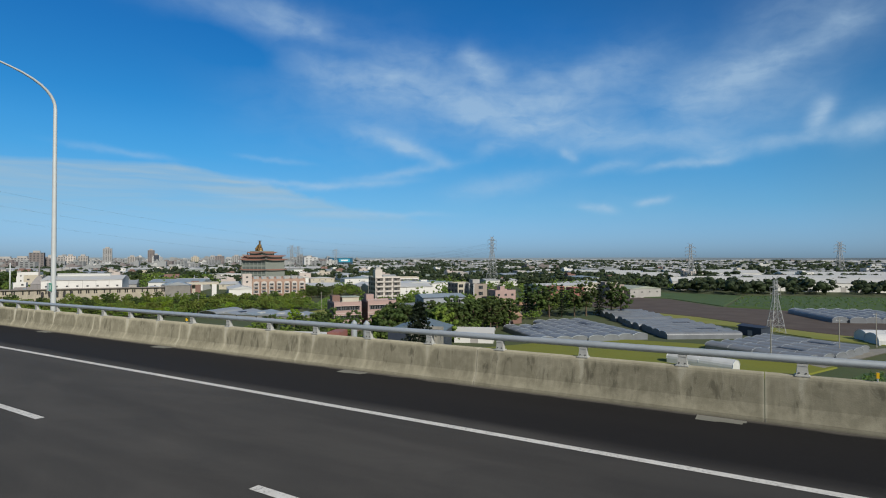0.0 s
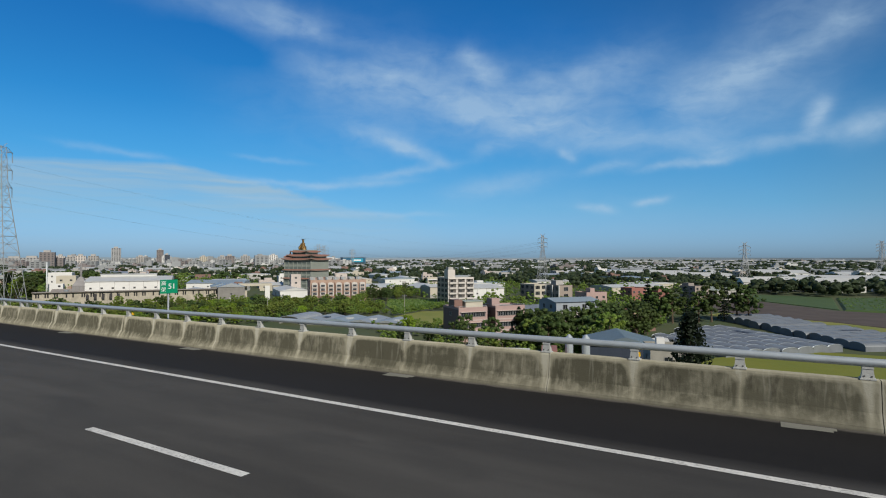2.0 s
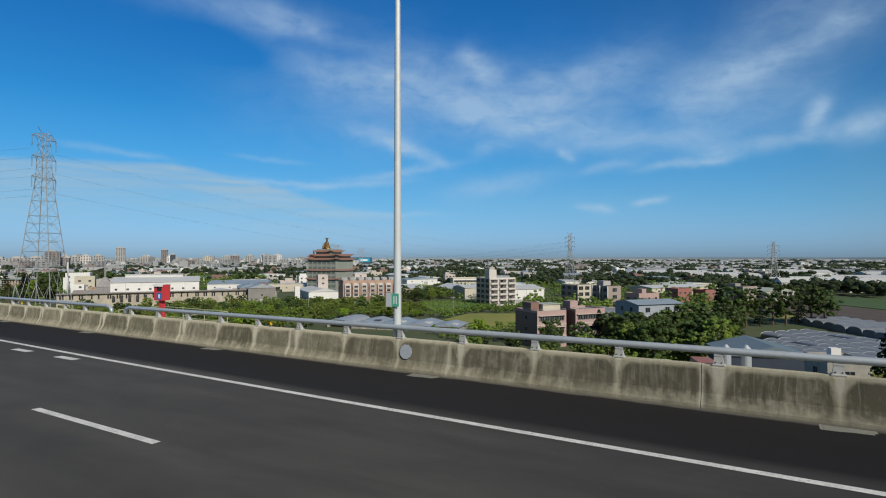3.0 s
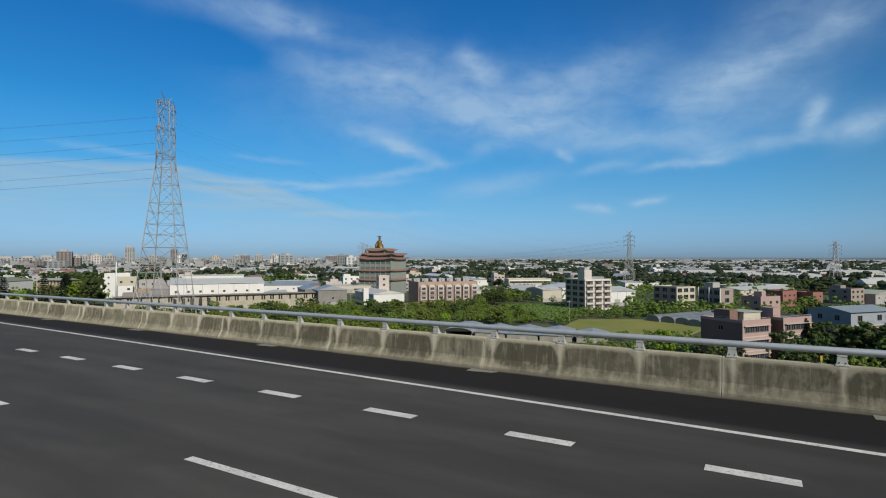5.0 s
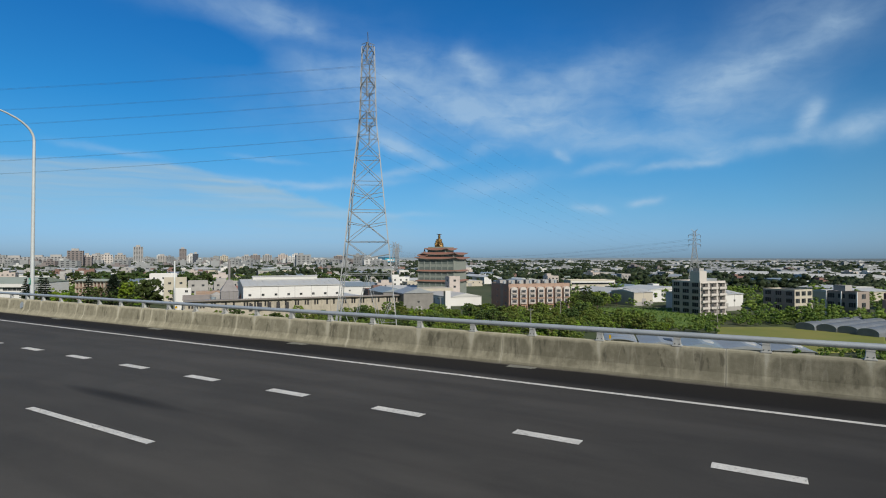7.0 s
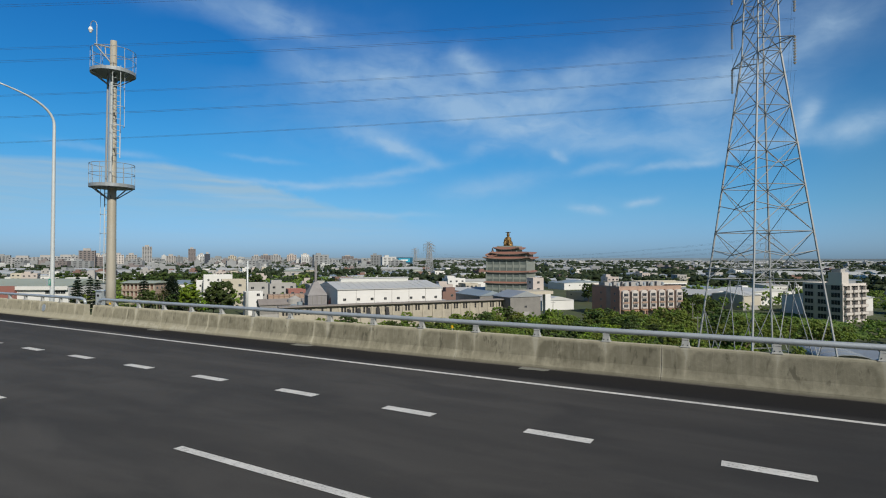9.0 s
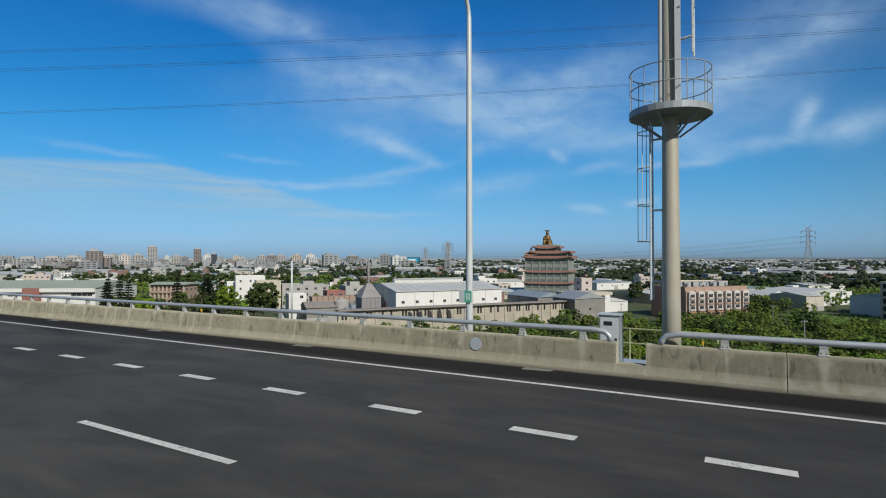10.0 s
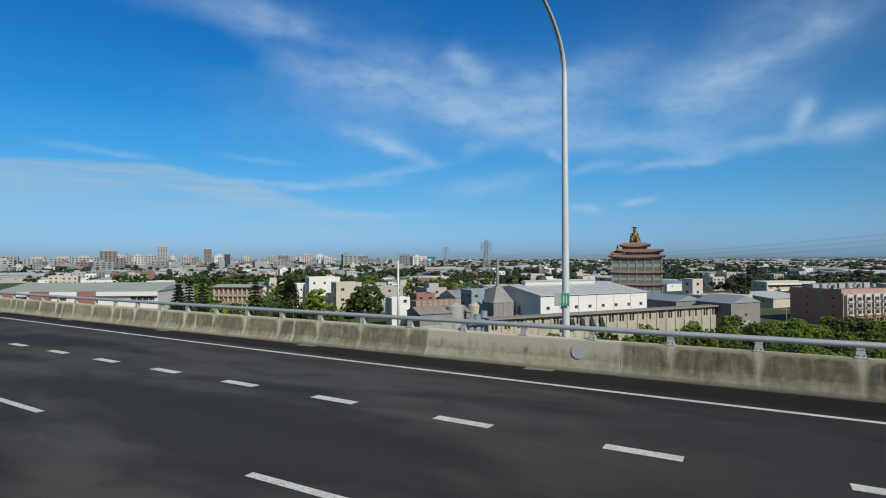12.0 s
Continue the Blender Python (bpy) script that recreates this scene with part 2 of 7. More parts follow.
APRICOT = material("apricot_tile_wall", (0.44, 0.31, 0.235), 0.7, 0, 0.4, 0.25, 5.0, 0, (0.28, 0.185, 0.15))
LILAC = material("pale_pink_wall", (0.52, 0.46, 0.42), 0.75, 0, 0.25, 0.2, 4.0, 0, (0.40, 0.35, 0.32))
ROOF_WHITE = material("white_sheet_roof", (0.56, 0.57, 0.55), 0.5, 0.05, 0.25, 0.1, 2.0, 0, (0.5, 0.5, 0.48))
ROOF_GREY = material("grey_sheet_roof", (0.36, 0.39, 0.41), 0.45, 0.2, 0.3, 0.15, 2.0, 0, (0.25, 0.26, 0.27))
ROOF_BLUE = material("blue_grey_roof", (0.29, 0.35, 0.39), 0.5, 0.1, 0.3, 0.15, 2.0, 0, (0.21, 0.25, 0.28))
ROOF_GREEN = material("green_sheet_roof", (0.37, 0.41, 0.34), 0.6, 0.0, 0.3, 0.1, 2.0, 0, (0.28, 0.31, 0.25))
ROOF_RUST = material("rusty_roof", (0.33, 0.17, 0.10), 0.8, 0.0, 0.45, 0.3, 3.0, 0, (0.36, 0.28, 0.2))
ROOF_TAR = material("flat_roof", (0.24, 0.24, 0.23), 0.9, 0, 0.4, 0.2, 3.0)
NAVY = material("dark_blue_sheet", (0.055, 0.07, 0.10), 0.5, 0.2, 0.3, 0.3, 3.0)
TEMPLE_WALL = material("temple_wall", (0.28, 0.31, 0.275), 0.75, 0, 0.35, 0.3, 4.0, 0, (0.22, 0.235, 0.21))
TEMPLE_ROOF = material("temple_roof", (0.27, 0.125, 0.09), 0.6, 0, 0.35, 0.3, 4.0, 0, (0.24, 0.13, 0.10))
TEMPLE_EDGE = material("temple_ridge", (0.27, 0.20, 0.165), 0.6)
GOLD = material("gilded_bronze", (0.34, 0.21, 0.07), 0.5, 0.55, 0.5, 0.5, 3.0, 0, (0.06, 0.045, 0.03))
GLASS = material("window_glass", (0.025, 0.03, 0.035), 0.3, 0, 0.3, 0.5, 3.0, per="object", spread=0.5)
GLASS.node_tree.nodes["Principled BSDF"].inputs["Specular IOR Level"].default_value = 0.15
FRAME = material("window_frame", (0.34, 0.34, 0.33), 0.5, 0.2)
RED = material("red_paint", (0.58, 0.05, 0.06), 0.45, 0, 0.15)
RED_DUST = material("dusty_red_steel", (0.34, 0.12, 0.10), 0.7, 0.1, 0.4, 0.6, 4.0, 0, (0.26, 0.17, 0.14))
GREEN_SIGN = material("green_sign", (0.0, 0.25, 0.13), 0.4, 0, 0.08)
SIGN_WHITE = material("sign_white", (0.82, 0.82, 0.80), 0.5, 0, 0.06)
SIGN_BLUE = material("sign_blue", (0.02, 0.16, 0.50), 0.4, 0, 0.1)
ORANGE = material("orange_reflector", (0.80, 0.48, 0.02), 0.35, 0, 0.1)
MAST = material("mast_steel", (0.40, 0.36, 0.27), 0.55, 0.15, 0.4, 0.8, 12.0, 0.1, (0.48, 0.47, 0.42))
MASTGREY = material("mast_platform_steel", (0.36, 0.40, 0.42), 0.5, 0.2, 0.25, 2.0, 12.0)
BLUE_CLAD = material("blue_cladding", (0.02, 0.12, 0.22), 0.4, 0.1, 0.25, 0.05, 1.0, 0, (0.02, 0.09, 0.15))
CYAN_CLAD = material("cyan_panel", (0.03, 0.33, 0.50), 0.4, 0, 0.1, 0.05)
BARK = material("bark", (0.14, 0.10, 0.07), 0.95, 0, 0.4, 2.0, 12.0)
PLASTIC = material("greenhouse_film", (0.21, 0.23, 0.25), 0.45, 0, 0.4, 0.25, 2.5, 0, (0.13, 0.14, 0.155), "object", 0.12)
SOIL = material("dark_soil", (0.065, 0.048, 0.040), 0.95, 0, 0.4, 0.08, 0.9, 0.2, (0.12, 0.10, 0.085), space="World")
PADDY = material("ripening_field", (0.175, 0.185, 0.022), 0.9, 0, 0.35, 0.06, 1.5, 0.3, (0.125, 0.155, 0.02), space="World")
FILM_WHITE = material("white_greenhouse_film", (0.62, 0.64, 0.64), 0.5, 0, 0.25, 0.3, 3.0)
LUSH = material("lush_grass", (0.15, 0.22, 0.03), 0.9, 0, 0.5, 0.10, 1.2, 0.4, (0.085, 0.15, 0.028), space="World")
RANGE = material("stained_render", (0.50, 0.455, 0.36), 0.9, 0, 0.5, 0.25, 3.0, 0.1, (0.29, 0.265, 0.22))
CROP = material("green_crop", (0.042, 0.085, 0.028), 0.9, 0, 0.5, 0.08, 0.8, 0.4, (0.075, 0.115, 0.035), space="World")
MEADOW = material("meadow_grass", (0.16, 0.195, 0.035), 0.9, 0, 0.5, 0.07, 1.0, 0.3, (0.25, 0.235, 0.06), space="World")
GROUND = material("plain_ground", (0.050, 0.078, 0.026), 0.95, 0, 0.5, 0.03, 0.4, 0.2, (0.095, 0.10, 0.05), space="World")
TRACK = material("farm_track", (0.26, 0.25, 0.22), 0.9, 0, 0.3, 0.2, 2.0, 0.2, space="World")
# far town walls: distance haze put into greyed, low-contrast base colours
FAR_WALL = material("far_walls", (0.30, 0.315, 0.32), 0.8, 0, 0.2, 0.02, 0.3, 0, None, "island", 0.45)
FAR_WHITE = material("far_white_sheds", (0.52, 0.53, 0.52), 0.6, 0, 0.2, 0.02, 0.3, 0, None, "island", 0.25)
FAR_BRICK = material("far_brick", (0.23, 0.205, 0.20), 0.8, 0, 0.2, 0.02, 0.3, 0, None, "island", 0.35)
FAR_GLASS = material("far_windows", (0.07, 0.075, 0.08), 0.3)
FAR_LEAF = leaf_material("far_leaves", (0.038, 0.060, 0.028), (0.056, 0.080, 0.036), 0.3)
LEAF = leaf_material("leaves", (0.125, 0.195, 0.035), (0.185, 0.235, 0.044))
LEAF_WOOD = leaf_material("woodland_leaves", (0.105, 0.172, 0.035), (0.180, 0.235, 0.044))
LEAF_DARK = leaf_material("dark_leaves", (0.055, 0.092, 0.026), (0.085, 0.125, 0.032))
LEAF_CROP = leaf_material("crop_leaves", (0.075, 0.130, 0.030), (0.125, 0.190, 0.035))
LEAF_FIR = leaf_material("fir_needles", (0.013, 0.028, 0.015), (0.021, 0.037, 0.017))
LEAF_LIGHT = leaf_material("bright_leaves", (0.19, 0.31, 0.025), (0.23, 0.33, 0.03))
LEAF_DRY = leaf_material("palm_leaves", (0.09, 0.10, 0.035), (0.12, 0.11, 0.04))


def road_surface():
    """Worn grey asphalt in the lanes, fresh black asphalt on the shoulder, with its own ragged seam; 'lat' is the distance past the edge line."""
    m = bpy.data.materials.new("asphalt")
    m.use_nodes = True
    n = Nodes(m.node_tree)
    shader = m.node_tree.nodes["Principled BSDF"]
    at = n.add("ShaderNodeNewGeometry").outputs["Position"]
    lat = n.attribute("lat")
    sx = n.add("ShaderNodeSeparateXYZ")
    n.put(sx.inputs[0], at)
    stretched = n.combine(n.math("MULTIPLY", sx.outputs[0], 0.12), sx.outputs[1], 0.0)
    wheel = n.noise(stretched, 0.9, 4, 0.55)
    patch = n.noise(n.combine(n.math("MULTIPLY", sx.outputs[0], 0.35), sx.outputs[1], 3.0), 0.35, 3, 0.5)
    grit = n.noise(at, 55.0, 2, 0.7)
    lanes = n.mix(n.remap(wheel, 0.35, 0.65), (0.0525, 0.0515, 0.0495), (0.038, 0.0373, 0.036))
    end_patches = n.math("MULTIPLY", n.remap(sx.outputs[0], -285.0, -300.0), n.remap(patch, 0.44, 0.57, 0.15, 1.0))
    lanes = n.mix(end_patches, lanes, (0.047, 0.0475, 0.0475))
    # a darker stretch of the lanes between about -312 and -331
    lanes = n.mix(n.math("MULTIPLY", n.remap(sx.outputs[0], -311.0, -320.0, 0.0, 0.7), n.remap(sx.outputs[0], -332.0, -326.0)), lanes, (0.026, 0.0265, 0.0275))
    mottled = n.noise(n.combine(n.math("MULTIPLY", sx.outputs[0], 0.5), sx.outputs[1], 11.0), 0.8, 5, 0.6, 0.6)
    lanes = n.mix(n.math("MULTIPLY", n.remap(mottled, 0.44, 0.62, 0.0, 0.6), n.remap(sx.outputs[0], -230.0, -300.0, 0.6, 1.2)), lanes, (0.027, 0.0275, 0.028))
    blots = n.noise(n.combine(n.math("MULTIPLY", sx.outputs[0], 0.28), sx.outputs[1], 17.0), 0.42, 4, 0.5, 0.3)
    lanes = n.mix(n.math("MULTIPLY", n.remap(sx.outputs[0], -286.0, -300.0), n.remap(blots, 0.49, 0.60, 0.0, 0.72)), lanes, (0.016, 0.0162, 0.0175))
    spot = n.math("ADD", n.math("POWER", n.math("MULTIPLY", n.math("ADD", sx.outputs[0], 204.4), 0.45), 2.0), n.math("POWER", n.math("MULTIPLY", n.math("SUBTRACT", sx.outputs[1], 6.45), 4.0), 2.0))
    spot = n.math("MULTIPLY", n.remap(n.math("ADD", spot, n.math("MULTIPLY", mottled, 1.2)), 1.9, 0.7), 0.8)
    lanes = n.mix(spot, lanes, (0.012, 0.012, 0.012))
    shoulder = n.mix(wheel, (0.0092, 0.0090, 0.0092), (0.0150, 0.0146, 0.0148))
    seam = n.math("ADD", lat, n.math("MULTIPLY", n.math("SUBTRACT", wheel, 0.5), 0.5))
    col = n.mix(n.remap(seam, 0.05, 0.55), lanes, shoulder)
    foot = n.remap(n.math("ADD", n.attribute("foot"), n.math("MULTIPLY", n.noise(at, 1.3, 4), 0.25)), 0.33, 0.18)
    col = n.mix(n.math("MULTIPLY", foot, 0.6), col, (0.14, 0.13, 0.11))
    col = n.mix(n.remap(grit, 0.55, 0.8, 0.0, 0.35), col, (0.11, 0.105, 0.10))
    n.put(shader.inputs["Base Color"], col)
    n.put(shader.inputs["Roughness"], n.remap(grit, 0.3, 0.7, 0.8, 0.95))
    shader.inputs["Specular IOR Level"].default_value = 0.15
    shader.inputs["Diffuse Roughness"].default_value = 0.7
    b = n.add("ShaderNodeBump")
    n.put(b.inputs["Height"], grit)
    b.inputs["Strength"].default_value, b.inputs["Distance"].default_value = 0.3, 0.01
    m.node_tree.links.new(b.outputs[0], shader.inputs["Normal"])
    return m


POST_X0, POST_STEP = 0.17, 2.04
# how far the posts have crept from even steps, deck by deck
POST_CREEP = ((-424, 6.12), (-330, 6.12), (-310, 5.40), (-287, 5.16), (-280, 5.05), (-275, 4.30), (-263, 4.18), (-252, 4.04), (-241, 3.92), (-197, 3.19), (-187, 2.99), (-175, 2.64), (-165, 2.49),
              (-155, 2.36), (-144, 2.11), (-133, 1.95), (-87, 1.82), (-68, 1.38), (-52, 1.10), (-47, 0.55), (-14, 0.45), (52, 0.40))


def post_index(x):
    """The running number of the rail post at x, whole at a post."""
    return (x - POST_X0 - float(np.interp(x, [p[0] for p in POST_CREEP], [p[1] for p in POST_CREEP]))) / POST_STEP


def parapet_surface():
    """Weathered cast concrete: a dark field of algae between each two posts, pale runs of lime below the posts and at the joints, a pale toe."""
    m = bpy.data.materials.new("parapet_concrete")
    m.use_nodes = True
    n = Nodes(m.node_tree)
    shader = m.node_tree.nodes["Principled BSDF"]
    at = n.add("ShaderNodeNewGeometry").outputs["Position"]
    sx = n.add("ShaderNodeSeparateXYZ")
    n.put(sx.inputs[0], at)
    x, y, z = sx.outputs[0], sx.outputs[1], sx.outputs[2]
    high, post = n.attribute("high"), n.attribute("post")
    blot = n.math("ADD", n.math("MULTIPLY", n.noise(at, 1.6, 5, 0.62, 0.6), 0.6), n.math("MULTIPLY", n.noise(at, 6.0, 4, 0.6, 0.4), 0.4))
    runs = n.noise(n.combine(n.math("MULTIPLY", x, 4.0), y, n.math("MULTIPLY", z, 0.45)), 1.8, 5, 0.65)
    fine = n.noise(at, 45.0, 3, 0.6)
    # how old and dirty the concrete is, stretch by stretch
    age = n.add("ShaderNodeFloatCurve")
    spots = ((0.0, 0.62), (0.18, 0.74), (0.215, 0.62), (0.245, 0.30), (0.30, 0.24), (0.33, 0.46), (0.37, 0.44), (0.43, 0.44), (0.50, 0.66), (0.55, 0.80), (0.60, 0.98), (0.64, 0.90), (0.69, 0.80), (0.715, 1.0), (0.78, 1.0), (0.81, 0.80), (0.84, 0.50), (0.88, 0.38), (1.0, 0.36))
    line = age.mapping.curves[0]
    line.points[0].location, line.points[1].location = spots[0], spots[-1]
    for q in spots[1:-1]:
        line.points.new(*q)
    age.mapping.update()
    n.put(age.inputs["Value"], n.remap(x, -424.0, 52.0))
    old = age.outputs[0]
    # each bay between two posts has its own strength
    wob = n.math("MULTIPLY", n.math("SUBTRACT", n.noise(at, 2.3, 3), 0.5), 0.16)
    phase = n.math("SUBTRACT", n.math("FRACT", n.math("ADD", post, 1000.5)), 0.5)
    side = n.math("ABSOLUTE", n.math("ADD", n.math("MULTIPLY", phase, POST_STEP), wob))
    reach = n.noise(n.combine(n.math("FLOOR", n.math("ADD", post, 0.5)), 5.5, 0.0), 0.77, 0)
    bay = n.noise(n.combine(n.math("FLOOR", post), 31.5, 0.0), 0.83, 0)
    ends = n.math("MINIMUM", n.attribute("from_a"), n.attribute("to_b"))
    lip = n.math("ADD", 0.80, n.math("MULTIPLY", n.math("SUBTRACT", blot, 0.5), 0.10))
    corner = n.math("MULTIPLY", n.math("POWER", n.remap(high, 0.45, 0.80), 3.0), 0.16)
    width = n.math("MULTIPLY", n.remap(high, n.remap(reach, 0.3, 0.7, 0.55, 0.0), 0.85, 0.01, 0.11), n.remap(reach, 0.3, 0.7, 0.5, 1.2))
    inner = n.remap(n.math("SUBTRACT", side, n.math("ADD", width, corner)), -0.01, 0.09)
    inner = n.math("MULTIPLY", inner, n.remap(n.math("ADD", ends, n.math("MULTIPLY", wob, 0.3)), 0.02, 0.10))
    under = n.remap(n.math("SUBTRACT", lip, high), -0.015, 0.05)
    floor_ = n.remap(n.math("ADD", n.math("ADD", high, n.math("MULTIPLY", n.math("SUBTRACT", runs, 0.5), 0.18)), n.math("MULTIPLY", n.math("SUBTRACT", blot, 0.5), 0.55)), 0.05, 0.30, 0.28, 1.0)
    dirt = n.math("MULTIPLY", n.math("MULTIPLY", inner, under), n.math("MULTIPLY", floor_, n.remap(bay, 0.3, 0.7, 0.65, 1.1)))
    patchy = n.math("ADD", n.math("MULTIPLY", n.remap(runs, 0.36, 0.58), 0.55), n.math("MULTIPLY", n.remap(blot, 0.40, 0.58), 0.45))
    dirt = n.math("MULTIPLY", n.math("MULTIPLY", dirt, old), n.remap(patchy, 0.0, 0.75, 0.52, 1.18), clamp=True)
    clean = n.mix(n.remap(blot, 0.38, 0.62), (0.355, 0.335, 0.252), (0.275, 0.258, 0.188))
    col = n.mix(n.math("MULTIPLY", dirt, 0.91), clean, (0.072, 0.069, 0.046))
    # short dark smears where water has run
    smear = n.noise(n.combine(n.math("MULTIPLY", x, 3.0), 13.0, n.math("MULTIPLY", z, 1.1)), 1.5, 4, 0.6, 0.5)
    smear = n.math("MULTIPLY", n.remap(smear, 0.57, 0.66, 0.0, 0.55), n.math("MULTIPLY", n.remap(high, 0.12, 0.35), n.remap(high, 0.86, 0.74)))
    col = n.mix(smear, col, (0.060, 0.056, 0.040))
    # lime: fans below the posts, thin stray runs, and the edges of the joints
    lime = n.remap(n.math("ADD", n.math("SUBTRACT", side, width), n.math("MULTIPLY", n.math("SUBTRACT", runs, 0.5), 0.16)), 0.02, -0.04)
    lime = n.math("MULTIPLY", lime, n.remap(high, 0.12, 0.62, 0.25, 1.0))
    stray = n.noise(n.combine(n.math("ADD", x, n.math("MULTIPLY", wob, 0.5)), 77.0, n.math("MULTIPLY", z, 0.12)), 1.9, 2, 0.5)
    stray = n.math("MULTIPLY", n.remap(n.math("ABSOLUTE", n.math("SUBTRACT", stray, 0.56)), 0.016, 0.003), n.remap(high, 0.2, 0.6, 0.04, 0.24))
    lime = n.math("MAXIMUM", lime, stray)
    lime = n.math("MAXIMUM", lime, n.math("MULTIPLY", n.remap(n.math("ADD", ends, n.math("MULTIPLY", wob, 0.25)), 0.045, 0.01), 0.7))
    white = n.math("MULTIPLY", n.remap(x, -300.0, -278.0, 0.0, 1.0), n.remap(x, -262.0, -270.0, 0.0, 1.0))
    white = n.math("MULTIPLY", n.math("MULTIPLY", white, n.remap(high, 0.36, 0.20)), n.remap(blot, 0.46, 0.56))
    lime = n.math("MAXIMUM", lime, n.math("MULTIPLY", white, 0.9))
    col = n.mix(n.math("MULTIPLY", lime, n.remap(old, 0.2, 0.6, 0.35, 0.80)), col, (0.47, 0.455, 0.375))
    col = n.mix(n.remap(high, 0.05, 0.0, 0.0, 0.6), col, (0.12, 0.115, 0.09))
    col = n.mix(n.remap(fine, 0.5, 0.8, 0.0, 0.25), col, (0.16, 0.15, 0.13))
    n.put(shader.inputs["Base Color"], col)
    shader.inputs["Roughness"].default_value = 0.92
    shader.inputs["Diffuse Roughness"].default_value = 0.8
    shader.inputs["Specular IOR Level"].default_value = 0.25
    b = n.add("ShaderNodeBump")
    n.put(b.inputs["Height"], n.math("ADD", fine, blot))
    b.inputs["Strength"].default_value, b.inputs["Distance"].default_value = 0.35, 0.02
    m.node_tree.links.new(b.outputs[0], shader.inputs["Normal"])
    return m


ASPHALT, PARAPET = road_surface(), parapet_surface()


# ---- building helpers ----
class Shape:
    """A mesh in the making: boxes, tubes and sheets joined into one part."""

    def __init__(self):
        self.v, self.f, self.slot = [], [], []

    def face(self, pts, slot=0):
        k = len(self.v)
        self.v += [tuple(p) for p in pts]
        self.f.append(tuple(range(k, k + len(pts))))
        self.slot.append(slot)

    def hexa(self, p, slot=0):
        k = len(self.v)
        self.v += [tuple(q) for q in p]
        for q in ((0, 3, 2, 1), (4, 5, 6, 7), (0, 1, 5, 4), (1, 2, 6, 5), (2, 3, 7, 6), (3, 0, 4, 7)):
            self.f.append(tuple(k + i for i in q))
            self.slot.append(slot)

    def box(self, x0, x1, y0, y1, z0, z1, slot=0, m=None):
        p = [(x0, y0, z0), (x1, y0, z0), (x1, y1, z0), (x0, y1, z0), (x0, y0, z1), (x1, y0, z1), (x1, y1, z1), (x0, y1, z1)]
        self.hexa([m @ Vector(q) for q in p] if m else p, slot)
        return self

    def tube(self, a, b, r0, r1=None, n=8, slot=0, caps=True):
        a, b = Vector(a), Vector(b)
        r1 = r0 if r1 is None else r1
        q = (b - a).to_track_quat("Z", "Y")
        k = len(self.v)
        for c, r in ((a, r0), (b, r1)):
            for i in range(n):
                t = 2 * math.pi * i / n
                self.v.append(tuple(c + q @ Vector((r * math.cos(t), r * math.sin(t), 0))))
        for i in range(n):
            j = (i + 1) % n
            self.f.append((k + i, k + j, k + n + j, k + n + i))
            self.slot.append(slot)
        if caps:
            self.f += [tuple(k + i for i in reversed(range(n))), tuple(k + n + i for i in range(n))]
            self.slot += [slot, slot]
        return self

    def path(self, pts, r, n=8, slot=0):
        """A round bar along a bent line; r a number or one for each point."""
        pts = [Vector(p) for p in pts]
        k = len(self.v)
        q, was = None, None
        for i, p in enumerate(pts):
            d = (pts[min(i + 1, len(pts) - 1)] - pts[max(i - 1, 0)]).normalized()
            q = d.to_track_quat("Z", "Y") if q is None else was.rotation_difference(d) @ q
            was = d
            rr = r[i] if isinstance(r, (list, tuple)) else r
            for j in range(n):
                t = 2 * math.pi * j / n
                self.v.append(tuple(p + q @ Vector((rr * math.cos(t), rr * math.sin(t), 0))))
        for i in range(len(pts) - 1):
            for j in range(n):
                h = (j + 1) % n
                self.f.append((k + i * n + j, k + i * n + h, k + (i + 1) * n + h, k + (i + 1) * n + j))
                self.slot.append(slot)
        self.f += [tuple(k + j for j in reversed(range(n))), tuple(k + (len(pts) - 1) * n + j for j in range(n))]
        self.slot += [slot, slot]
        return self

    def gable(self, x0, x1, y0, y1, z0, z1, along="x", over=0.0, slot=0, thick=0.0):
        """A pitched roof solid: eaves at z0, ridge at z1."""
        if along == "x":
            ym = (y0 + y1) / 2
            a, b = x0 - over, x1 + over
            p = [(a, y0 - over, z0), (b, y0 - over, z0), (b, y1 + over, z0), (a, y1 + over, z0), (a, ym, z1), (b, ym, z1)]
            fs = ((0, 1, 5, 4), (2, 3, 4, 5), (0, 4, 3), (1, 2, 5), (0, 3, 2, 1))
        else:
            xm = (x0 + x1) / 2
            a, b = y0 - over, y1 + over
            p = [(x0 - over, a, z0), (x0 - over, b, z0), (x1 + over, b, z0), (x1 + over, a, z0), (xm, a, z1), (xm, b, z1)]
            fs = ((0, 4, 5, 1), (2, 5, 4, 3), (0, 3, 4), (1, 5, 2), (0, 1, 2, 3))
        k = len(self.v)
        self.v += p
        for q in fs:
            self.f.append(tuple(k + i for i in q))
            self.slot.append(slot)
        return self

    def mesh(self, name, mats, smooth=False):
        me = bpy.data.meshes.new(name)
        me.from_pydata(self.v, [], self.f)
        for m in mats if isinstance(mats, (list, tuple)) else [mats]:
            me.materials.append(m)
        me.polygons.foreach_set("material_index", self.slot)
        if smooth:
            me.polygons.foreach_set("use_smooth", [True] * len(self.f))
        me.update()
        return me


def thing(name, label, category, m=None, group="", kind=""):
    """The Empty at a thing's base, which carries its parts."""
    ob = tagged(new(name), label, category, group, kind)
    ob.empty_display_size = 0.3
    if m is not None:
        ob.matrix_basis = m
    return ob


